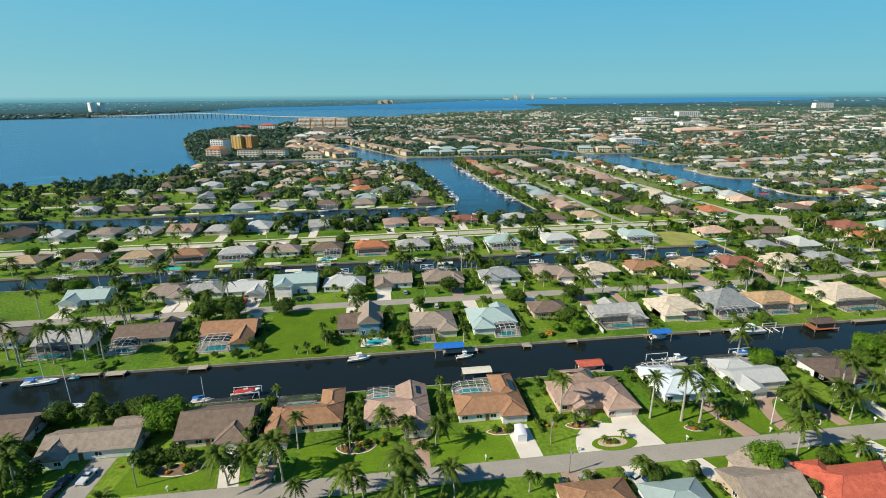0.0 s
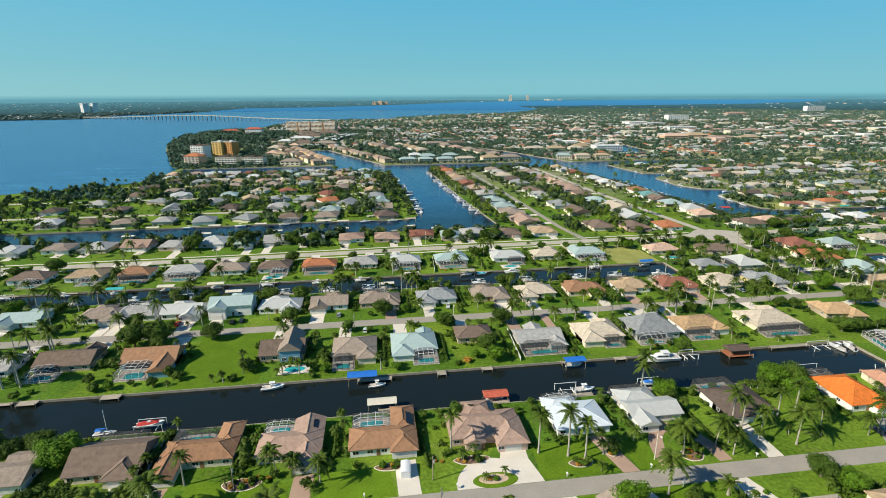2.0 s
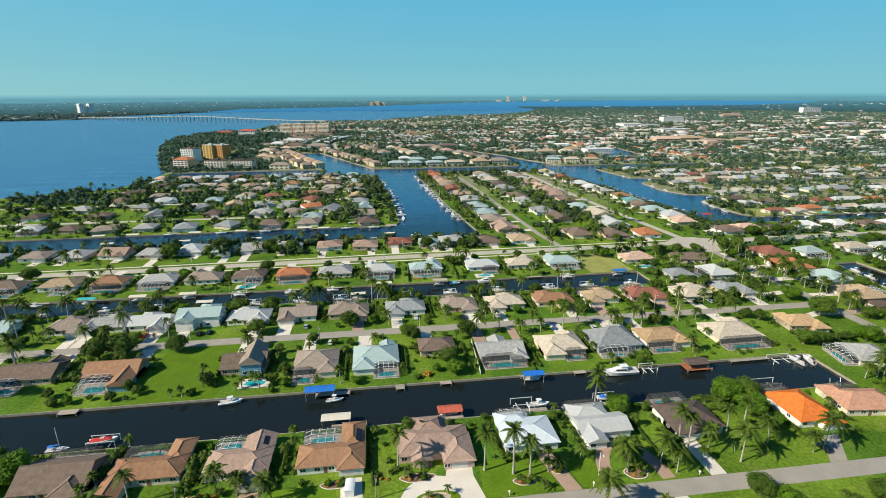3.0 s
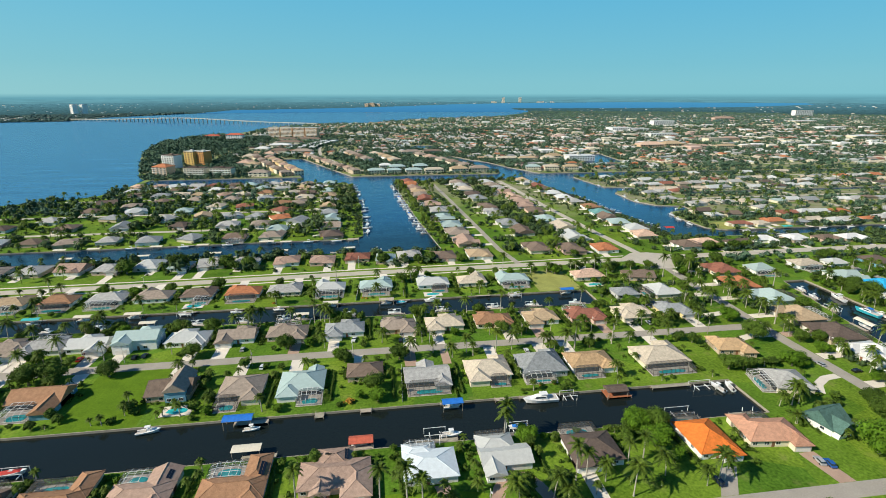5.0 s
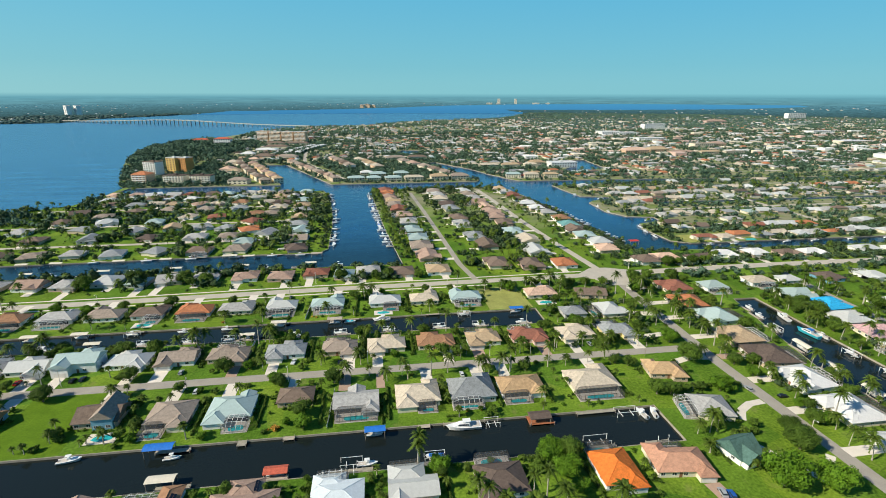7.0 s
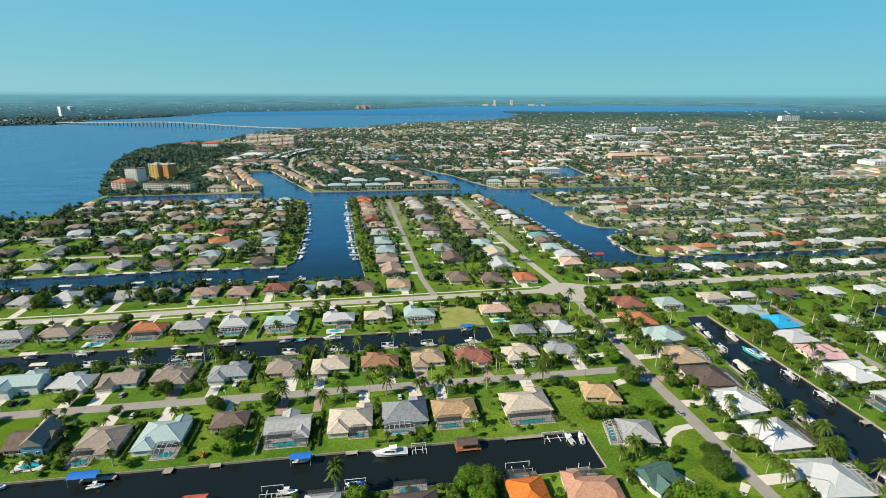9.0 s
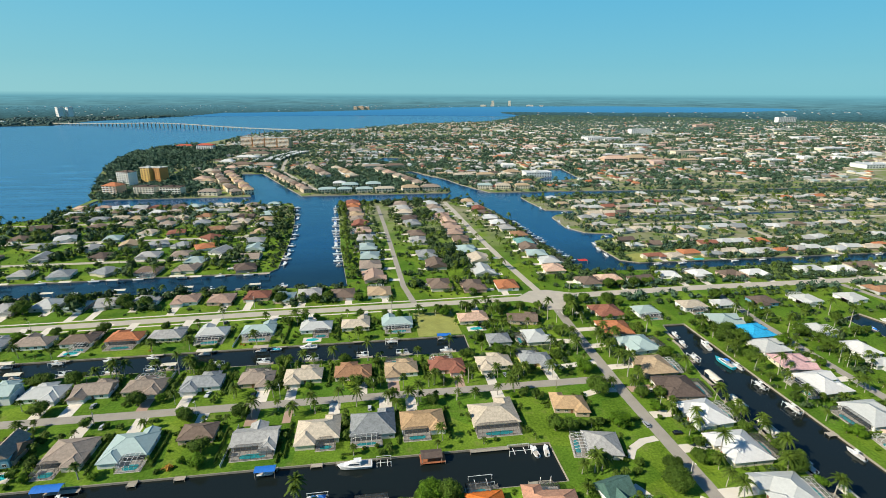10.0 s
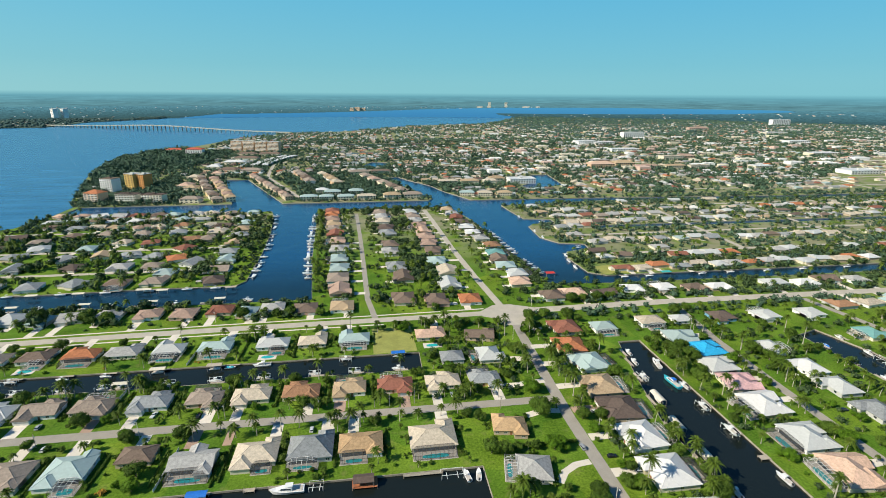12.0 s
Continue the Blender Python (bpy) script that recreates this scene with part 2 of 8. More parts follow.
LEAF2 = mat("bright_leaves", (0.044, 0.104, 0.008), 0.65, var=0.4, scale=1.0, fine=3.0, obvar=0.5, isl=0.8, spec=0.12, tint=(0.088, 0.172, 0.010))
FROND = mat("palm_fronds", (0.028, 0.062, 0.010), 0.6, var=0.4, scale=1.0, fine=2.0, obvar=0.8, isl=0.7, spec=0.12, tint=(0.086, 0.128, 0.014))
# bluish cast of the midground leaves is haze mixed into their colour
LEAFMID = mat("shade_tree_leaves", (0.032, 0.062, 0.024), 0.7, var=0.5, scale=0.5, fine=2.0, isl=0.8, spec=0.15, tint=(0.060, 0.098, 0.036))
HULL = mat("white_gelcoat", (0.80, 0.80, 0.78), 0.25, var=0.05, spec=0.5)
HULLBLUE = mat("turquoise_gelcoat", (0.05, 0.45, 0.55), 0.25, var=0.08, spec=0.5)
CANVASBLUE = mat("blue_canvas", (0.02, 0.16, 0.55), 0.7, var=0.2, scale=3)
CANVASBEIGE = mat("beige_canvas", (0.68, 0.62, 0.50), 0.7, var=0.12, scale=3)
CANVASRED = mat("red_canvas", (0.55, 0.05, 0.04), 0.7, var=0.2, scale=3)
RUBBER = mat("black_rubber", (0.02, 0.02, 0.02), 0.8, var=0.2)
FLOWERS = mat("croton_leaves", (0.30, 0.10, 0.02), 0.7, var=0.6, scale=4, isl=0.8, tint=(0.40, 0.22, 0.02))
MULCH = mat("garden_mulch", (0.22, 0.14, 0.09), 0.95, var=0.3, scale=3, space="World")
STEEL = mat("galvanised_steel", (0.50, 0.50, 0.48), 0.5, metal=0.4, var=0.12)

ROOFS = {
    "brown": (0.185, 0.138, 0.108), "dark": (0.125, 0.095, 0.08), "tile": (0.325, 0.182, 0.105), "tan": (0.41, 0.305, 0.195), "salmon": (0.46, 0.25, 0.165), "gold": (0.47, 0.32, 0.18), "pink": (0.375, 0.262, 0.205),
    "grey": (0.38, 0.375, 0.36), "slate": (0.27, 0.285, 0.29), "white": (0.64, 0.635, 0.615), "ice": (0.37, 0.47, 0.45), "frost": (0.60, 0.66, 0.69), "mint": (0.33, 0.41, 0.39),
    "orange": (0.62, 0.17, 0.035), "red": (0.50, 0.12, 0.075), "beige": (0.50, 0.43, 0.335), "peach": (0.58, 0.40, 0.30), "green": (0.09, 0.17, 0.145),
    "brick": (0.27, 0.115, 0.08), "terra": (0.44, 0.175, 0.085), "blue": (0.03, 0.35, 0.62), "silver": (0.50, 0.51, 0.49), "rose": (0.60, 0.38, 0.38), "taupe": (0.30, 0.245, 0.20), "teal": (0.16, 0.34, 0.32),
}
WALLS = {
    "white": (0.80, 0.79, 0.76), "cream": (0.71, 0.64, 0.50), "tan": (0.52, 0.42, 0.31), "yellow": (0.66, 0.55, 0.28), "blue": (0.16, 0.34, 0.46),
    "grey": (0.50, 0.50, 0.48), "pink": (0.62, 0.45, 0.38), "green": (0.40, 0.47, 0.38),
}


def roof_mat(k):
    metal = k in ("white", "ice", "silver", "mint", "teal", "frost")
    return mat("roof_" + k, ROOFS[k], 0.5 if metal else 0.9, var=0.16 if metal else 0.42, scale=2.2, fine=4.0, obvar=0.25, bump=0.25, spec=0.35 if metal else 0.15)


def wall_mat(k):
    return mat("stucco_" + k, WALLS[k], 0.9, var=0.08, scale=1.5, fine=6.0, spec=0.1)


# ---- mesh tools ----
class Shape:
    """Collects faces for one mesh."""

    def __init__(self):
        self.v, self.f, self.m = [], [], []

    def face(self, pts, mi=0):
        i = len(self.v)
        self.v += [tuple(p) for p in pts]
        self.f.append(tuple(range(i, i + len(pts))))
        self.m.append(mi)

    def hull(self, pts, faces, mi=0):
        i = len(self.v)
        self.v += [tuple(p) for p in pts]
        for f in faces:
            self.f.append(tuple(i + k for k in f))
            self.m.append(mi)

    def box(self, x0, y0, z0, x1, y1, z1, mi=0):
        self.hull([(x0, y0, z0), (x1, y0, z0), (x1, y1, z0), (x0, y1, z0), (x0, y0, z1), (x1, y0, z1), (x1, y1, z1), (x0, y1, z1)],
                  [(3, 2, 1, 0), (4, 5, 6, 7), (0, 1, 5, 4), (1, 2, 6, 5), (2, 3, 7, 6), (3, 0, 4, 7)], mi)

    def bar(self, a, b, r, mi=0, n=4, r2=None):
        a, b = Vector(a), Vector(b)
        d = (b - a).normalized()
        u = d.orthogonal().normalized()
        w = d.cross(u)
        r2 = r if r2 is None else r2
        pts = [a + (u * math.cos(k * 2 * math.pi / n) + w * math.sin(k * 2 * math.pi / n)) * r for k in range(n)]
        pts += [b + (u * math.cos(k * 2 * math.pi / n) + w * math.sin(k * 2 * math.pi / n)) * r2 for k in range(n)]
        self.hull(pts, [(k, (k + 1) % n, n + (k + 1) % n, n + k) for k in range(n)] + [tuple(range(n - 1, -1, -1)), tuple(range(n, 2 * n))], mi)

    def mesh(self, name, mats):
        me = bpy.data.meshes.new(name)
        me.from_pydata(self.v, [], self.f)
        for m in mats:
            me.materials.append(m)
        if len(mats) > 1:
            me.polygons.foreach_set("material_index", self.m)
        me.update()
        return me

    def make(self, name, mats, parent=None, label="", at=None):
        ob = new(name, self.mesh(name, mats if isinstance(mats, (list, tuple)) else [mats]))
        if parent:
            ob.parent = parent
        if at is not None:
            ob.matrix_basis = at
        if label:
            ob["label"] = label
        return ob


def put(name, mesh, parent, m, label=""):
    ob = new(name, mesh)
    ob.parent = parent
    ob.matrix_basis = m
    if label:
        ob["label"] = label
    return ob


# ---- land and water ----
WATER_Z = -0.85
WATERS = {
    "near_canal": [(-420, -24.2), (231, -24.2), (231, 0), (-420, 0)],
    "middle_canal": [(-420, 88), (212, 88.5), (212, 110.5), (-420, 107)],
    "side_canal": [(332, -420), (367, -420), (367, 107), (351, 107), (340, 60), (332, 20)],
    "outer_canal": [(488, -420), (516, -420), (515, 70), (505, 106), (486, 100), (488, 60)],
    "back_canal": [(-420, 213), (132, 211), (127, 260), (121, 320), (114, 420), (108, 520), (110, 556), (300, 556), (318, 470), (326, 400), (334, 290), (342, 221), (400, 216),
                   (560, 214), (1000, 214), (1000, 234), (600, 235), (405, 236), (390, 246), (387, 292), (394, 312), (424, 322), (426, 338), (398, 346), (384, 372), (386, 424), (396, 436), (428, 444), (428, 458), (392, 466), (386, 520), (383, 556), (560, 575), (900, 562), (1400, 572), (1400, 586),
                   (900, 580), (640, 592), (470, 600), (383, 600), (345, 602), (312, 679), (293, 745), (262, 800), (240, 850), (214, 850), (234, 790), (244, 740), (258, 685), (284, 620), (276, 606), (47, 607), (-58, 850), (-100, 850), (-30, 611), (-246, 611), (-246, 562), (-30, 556), (40, 552), (47, 525), (60, 430), (66, 345), (68, 262), (60, 250), (0, 253), (-90, 250), (-420, 244)],
    "inner_canal": [(470, 407), (1300, 409), (1300, 421), (470, 419)],
    "mall_pond": [(470, 690), (550, 725), (562, 850), (522, 850), (508, 765), (465, 722)],
    "west_pond": [(165, 1030), (215, 1000), (228, 1085), (188, 1100)],
    "far_canal_one": [(330, 1150), (520, 1150), (520, 1180), (330, 1172)],
    "far_canal_two": [(0, 1290), (240, 1290), (240, 1320), (0, 1320)],
    "far_canal_three": [(100, 1560), (420, 1560), (420, 1600), (100, 1600)],
}
SHORE = [(-3000, -700), (4300, -700), (4300, 1500), (3450, 2450), (2700, 3050), (2000, 3450), (1340, 3760), (1240, 3560), (1151, 3321), (980, 2990), (864, 2800), (622, 2722), (385, 2572), (216, 2352), (60, 2200), (-150, 2110), (-300, 1900), (-380, 1500), (-440, 1410), (-466, 1250), (-450, 1150), (-420, 1020),
         (-378, 900), (-345, 820), (-310, 730), (-285, 665), (-268, 630), (-256, 613), (-254, 558), (-262, 490), (-300, 462), (-355, 440), (-420, 400), (-520, 330), (-700, 250), (-3000, 100)]


def sheet(name, outer, holes, z, m, kind="structure", label="", category=""):
    bm = bmesh.new()
    edges = []
    for loop in [outer] + holes:
        vs = [bm.verts.new((x, y, z)) for x, y in loop]
        edges += [bm.edges.new((vs[i], vs[(i + 1) % len(vs)])) for i in range(len(vs))]
    bmesh.ops.triangle_fill(bm, use_beauty=True, use_dissolve=False, edges=edges)
    bmesh.ops.recalc_face_normals(bm, faces=bm.faces)
    for f in bm.faces:
        if f.normal.z < 0:
            f.normal_flip()
    me = bpy.data.meshes.new(name)
    bm.to_mesh(me)
    bm.free()
    me.materials.append(m)
    return tagged(new(name, me), label, category, kind=kind)


def inside(x, y, poly):
    r = False
    for i in range(len(poly)):
        (x1, y1), (x2, y2) = poly[i - 1], poly[i]
        if (y1 > y) != (y2 > y) and x < (x2 - x1) * (y - y1) / (y2 - y1) + x1:
            r = not r
    return r


def is_water(x, y):
    return any(inside(x, y, p) for p in WATERS.values()) or not inside(x, y, SHORE)

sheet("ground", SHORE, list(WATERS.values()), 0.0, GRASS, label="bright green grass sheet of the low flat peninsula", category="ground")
far_land = [(-4300, 1700), (-1900, 2420), (-1548, 2519), (-1385, 2560), (-1400, 2800), (-1424, 3017), (-1256, 3351), (-1121, 3775), (-1090, 4100), (-4300, 4100)]
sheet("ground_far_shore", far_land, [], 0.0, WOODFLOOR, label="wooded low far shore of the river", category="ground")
# the country past four kilometres: a backdrop drawn in, gently raised to fit the camera's view
MID = (95.0, -176.0)
NEAR_D, FAR_D = 3950.0, 9500.0
FAR_SHORE = [(-1121, 3775), (-1068, 4452), (-502, 4757), (112, 5302), (1197, 6871), (2356, 7725), (5578, 8633), (6785, 7146), (5825, 5887), (3926, 4766), (2600, 4600), (1638, 4685), (1451, 4838), (1340, 4300), (1340, 3760), (1000, 3000), (-1121, 3000)]


def drawn_in(x, y):
    """Where a point of the far country stands on the backdrop, and how much smaller it is there."""
    dx, dy = x - MID[0], y - MID[1]
    dist = math.hypot(dx, dy)
    r = NEAR_D + 900 * (1 - NEAR_D / dist) / (1 - NEAR_D / FAR_D) if dist > NEAR_D else dist
    return MID[0] + dx * r / dist, MID[1] + dy * r / dist, (127 * (1 - r / dist) - 1.0 if dist > NEAR_D else 0.0), r / dist


# glowing backdrop colour with distance haze painted in, stronger as the sheet rises
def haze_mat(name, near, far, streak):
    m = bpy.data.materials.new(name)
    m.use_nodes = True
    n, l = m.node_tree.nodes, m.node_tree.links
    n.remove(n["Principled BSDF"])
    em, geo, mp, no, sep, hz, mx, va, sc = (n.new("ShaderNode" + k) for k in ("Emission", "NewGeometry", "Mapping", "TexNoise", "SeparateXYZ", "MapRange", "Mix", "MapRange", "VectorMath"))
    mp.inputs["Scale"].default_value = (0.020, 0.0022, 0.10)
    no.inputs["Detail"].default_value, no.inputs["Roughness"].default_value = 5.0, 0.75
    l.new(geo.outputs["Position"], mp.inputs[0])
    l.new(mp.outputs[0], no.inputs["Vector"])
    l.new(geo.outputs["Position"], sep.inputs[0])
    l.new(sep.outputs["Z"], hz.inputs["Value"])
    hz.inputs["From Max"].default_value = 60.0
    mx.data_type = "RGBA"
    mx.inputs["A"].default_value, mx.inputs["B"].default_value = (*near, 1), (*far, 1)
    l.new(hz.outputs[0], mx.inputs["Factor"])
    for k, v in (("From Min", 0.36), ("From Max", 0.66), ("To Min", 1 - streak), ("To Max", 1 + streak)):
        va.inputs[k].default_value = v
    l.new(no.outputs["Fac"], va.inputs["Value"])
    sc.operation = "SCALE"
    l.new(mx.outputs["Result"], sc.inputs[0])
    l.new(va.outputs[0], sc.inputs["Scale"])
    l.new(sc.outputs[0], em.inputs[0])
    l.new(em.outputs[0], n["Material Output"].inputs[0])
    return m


land_, water_ = Shape(), Shape()
AZ, RINGS = [radians(-52 + 0.14 * k) for k in range(815)], [NEAR_D * (FAR_D / NEAR_D) ** (k / 40) for k in range(41)]
node = [[drawn_in(MID[0] + d * math.sin(a), MID[1] + d * math.cos(a))[:3] for d in RINGS] for a in AZ]
for i in range(len(AZ) - 1):
    for j in range(40):
        d, a = (RINGS[j] + RINGS[j + 1]) / 2, (AZ[i] + AZ[i + 1]) / 2
        wet = inside(MID[0] + d * math.sin(a), MID[1] + d * math.cos(a), FAR_SHORE)
        (water_ if wet else land_).face([node[i][j], node[i + 1][j], node[i + 1][j + 1], node[i][j + 1]])
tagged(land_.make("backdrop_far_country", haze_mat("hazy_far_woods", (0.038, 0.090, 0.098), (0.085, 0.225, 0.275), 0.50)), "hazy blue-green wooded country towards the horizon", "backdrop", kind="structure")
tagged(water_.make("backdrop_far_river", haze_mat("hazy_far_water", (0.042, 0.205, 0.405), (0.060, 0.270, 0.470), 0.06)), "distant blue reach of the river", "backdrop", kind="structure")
tagged(Shape().make("water_river", RIVER), "wide blue rippled river behind the houses", "water", kind="structure")
rv = bpy.data.objects["water_river"].data
rv.from_pydata([(-6000, -1500, -1.6), (6000, -1500, -1.6), (6000, 6000, -1.6), (-6000, 6000, -1.6)], [], [(0, 1, 2, 3)])
rv.update()
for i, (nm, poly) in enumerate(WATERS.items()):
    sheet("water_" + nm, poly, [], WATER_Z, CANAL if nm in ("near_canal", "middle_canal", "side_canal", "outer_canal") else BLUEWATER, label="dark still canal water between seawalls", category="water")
    # seawall: a concrete face with a cap along the bank
    s = Shape()
    n = len(poly)
    area = sum(poly[k - 1][0] * poly[k][1] - poly[k][0] * poly[k - 1][1] for k in range(n))
    for k in range(n):
        (x0, y0), (x1, y1) = poly[k - 1], poly[k]
        L = math.hypot(x1 - x0, y1 - y0)
        nx, ny = (y1 - y0) / L, -(x1 - x0) / L
        if area < 0:
            nx, ny = -nx, -ny
        a, b, c, d = (x0 - nx * 0.15, y0 - ny * 0.15), (x1 - nx * 0.15, y1 - ny * 0.15), (x1 + nx * 0.16, y1 + ny * 0.16), (x0 + nx * 0.16, y0 + ny * 0.16)
        s.hull([(*a, -1.8), (*b, -1.8), (*c, -1.8), (*d, -1.8), (*a, 0.08), (*b, 0.08), (*c, 0.08), (*d, 0.08)],
               [(4, 5, 6, 7), (7, 6, 5, 4), (0, 1, 5, 4), (2, 3, 7, 6), (1, 2, 6, 5), (3, 0, 4, 7)])
    s.f = [f for j, f in enumerate(s.f) if j % 6 != 1]
    s.m = [0] * len(s.f)
    tagged(s.make("seawall_" + nm, SEAWALL), "pale weathered concrete seawall along the canal", "seawall", kind="structure")


ROADS = []


def strip(name, pts, width, m, z=0.03, label="", category="road"):
    """A paved strip along a line, with real thickness."""
    ROADS.extend((p, q, width / 2) for p, q in zip(pts, pts[1:]))
    s = Shape()
    side = []
    for k, (x, y) in enumerate(pts):
        x0, y0 = pts[max(0, k - 1)]
        x1, y1 = pts[min(len(pts) - 1, k + 1)]
        L = math.hypot(x1 - x0, y1 - y0)
        nx, ny = -(y1 - y0) / L * width / 2, (x1 - x0) / L * width / 2
        side.append(((x + nx, y + ny), (x - nx, y - ny)))
    for (a, b), (c, d) in zip(side, side[1:]):
        s.face([(*b, z), (*d, z), (*c, z), (*a, z)])
        s.face([(*b, -0.1), (*d, -0.1), (*d, z), (*b, z)])
        s.face([(*a, z), (*c, z), (*c, -0.1), (*a, -0.1)])
    return tagged(s.make(name, m), label, category, kind="structure")


def slab(name, pts, m, z=0.05, label="", category="driveway", kind="structure"):
    s = Shape()
    n = len(pts)
    s.face([(x, y, z) for x, y in pts])
    for k in range(n):
        (x0, y0), (x1, y1) = pts[k - 1], pts[k]
        s.face([(x0, y0, -0.1), (x1, y1, -0.1), (x1, y1, z), (x0, y0, z)])
    return tagged(s.make(name, m), label, category, kind=kind)


ST = "sun-bleached grey asphalt residential street"
strip("road_south", [(-420, -64.6), (130, -64.8), (280, -64.8)], 6.2, ASPHALT, label=ST)
strip("road_middle", [(-420, 46.8), (284, 47.2)], 6.4, ASPHALT, 0.03, label=ST)
strip("road_cross", [(291, -420), (286.5, -70), (284.5, 30), (287, 118), (289, 160)], 6.6, ASPHALT, 0.035, label=ST)
strip("road_main", [(-420, 152), (-70, 157.3), (70, 162), (190, 163.5), (300, 166)], 8.0, PALEROAD, 0.04, label="wide pale main road between the canal blocks")
strip("road_main_east", [(300, 166), (420, 169), (600, 168), (1000, 166)], 10.0, PALEROAD, 0.035, label="pale residential road continuing between garden trees")
strip("pavement_main_south", [(-420, 143.5), (-70, 149.0), (70, 153.8), (190, 155.5)], 1.6, CONCRETE, 0.03, label="narrow pale concrete footway along the main road", category="pavement")
strip("pavement_main_north", [(-420, 160.5), (-70, 165.4), (70, 170), (190, 172), (270, 174)], 1.6, CONCRETE, 0.03, label="narrow pale concrete footway along the main road", category="pavement")
slab("road_junction", [(279, 142), (294, 142), (300, 156), (312, 161), (312, 171), (293, 180), (279, 180), (266, 169), (266, 160), (273, 156)], PALEROAD, 0.046, "wide pale junction of the main road and the cross street", "road")
strip("road_north", [(286, 168), (278, 247), (271, 340), (265, 472), (261, 535)], 6.2, PALEROAD, 0.035, label=ST)
strip("road_lane", [(184, 166), (178, 205), (174, 293), (169, 400), (162, 520)], 4.6, ASPHALT, 0.035, label=ST)
strip("road_island_west", [(-420, 300), (20, 300)], 6.0, PALEROAD, 0.035, label=ST)
strip("road_island_mid", [(-360, 372), (20, 375)], 6.0, PALEROAD, 0.035, label=ST)
strip("road_island_north", [(-280, 455), (10, 455)], 6.0, PALEROAD, 0.035, label=ST)
strip("road_island_top", [(-240, 525), (10, 525)], 5.5, PALEROAD, 0.035, label=ST)
strip("road_canal_east", [(420, -420), (419, 40), (421, 100), (428, 165)], 6.2, ASPHALT, 0.035, label=ST)
strip("road_outer_east", [(562, -420), (562, 60), (545, 160)], 6.2, ASPHALT, 0.035, label=ST)
strip("road_condo", [(68, 648), (-26, 880), (-46, 1061), (0, 1190), (60, 1280)], 7, PALEROAD, 0.035, label=ST)
strip("road_commerce", [(420, 1010), (900, 985), (1500, 1000), (2600, 1100)], 16, PALEROAD, 0.035, label="broad pale commercial avenue")
for k in range(9):
    y = 660 + 92 * k
    strip("road_grid", [(640 if k > 0 else 660, y - 5), (2400, y + 10)], 6.0, PALEROAD, 0.03, label=ST)
for k, (x, y0, y1) in enumerate([(600, 290, 550), (760, 290, 548), (930, 290, 548), (1120, 240, 2000), (1500, 240, 2000)]):
    strip("road_grid", [(x, y0), (x + 10, y1)], 6.0, PALEROAD, 0.045, label=ST)
for k in range(4):
    strip("road_row", [(440, 300 + 76 * k), (1300, 306 + 76 * k)], 6.0, PALEROAD, 0.03, label=ST)


def on_road(x, y, gap=1.0):
    for (x0, y0), (x1, y1), h in ROADS:
        if min(x0, x1) - 12 < x < max(x0, x1) + 12 and min(y0, y1) - 12 < y < max(y0, y1) + 12:
            L2 = (x1 - x0) ** 2 + (y1 - y0) ** 2
            t = max(0.0, min(1.0, ((x - x0) * (x1 - x0) + (y - y0) * (y1 - y0)) / L2))
            if math.hypot(x - x0 - t * (x1 - x0), y - y0 - t * (y1 - y0)) < h + gap:
                return True
    return False

# ---- houses ----
OCC = []


def hip(s, x0, y0, x1, y1, z, pitch=0.42, over=0.6, gable=False, mi=0, caps=True):
    """A roof over a rectangle: hipped, or with gable ends on the short sides."""
    x0, y0, x1, y1 = x0 - over, y0 - over, x1 + over, y1 + over
    w, d = x1 - x0, y1 - y0
    h = min(w, d) / 2 * pitch
    t = 0.22
    run = 0.02 if gable else min(w, d) / 2
    if w >= d:
        r0, r1 = (x0 + run, (y0 + y1) / 2, z + h), (x1 - run, (y0 + y1) / 2, z + h)
    else:
        r0, r1 = ((x0 + x1) / 2, y0 + run, z + h), ((x0 + x1) / 2, y1 - run, z + h)
    lo = [(x0, y0, z - t), (x1, y0, z - t), (x1, y1, z - t), (x0, y1, z - t)]
    up = [(x0, y0, z), (x1, y0, z), (x1, y1, z), (x0, y1, z)]
    faces = [(3, 2, 1, 0)] + [(k, (k + 1) % 4, 4 + (k + 1) % 4, 4 + k) for k in range(4)]
    if w >= d:
        faces += [(4, 5, 9, 8), (5, 6, 9), (6, 7, 8, 9), (7, 4, 8)]
    else:
        faces += [(4, 5, 8), (5, 6, 9, 8), (6, 7, 9), (7, 4, 8, 9)]
    o = len(s.v)
    s.hull(lo + up + [r0, r1], faces, mi)
    if caps:
        lines = [] if gable else [((ex, ey, z), o + 8 if (q in (0, 3) if w >= d else q in (0, 1)) else o + 9, 0.12) for q, (ex, ey) in enumerate(((x0, y0), (x1, y0), (x1, y1), (x0, y1)))]
        if (Vector(r0) - Vector(r1)).length > 0.5:
            lines.append((o + 8, o + 9, 0.14))
        for a, b, r in lines:
            cap_line(s, a, b, r, mi)
    return z + h


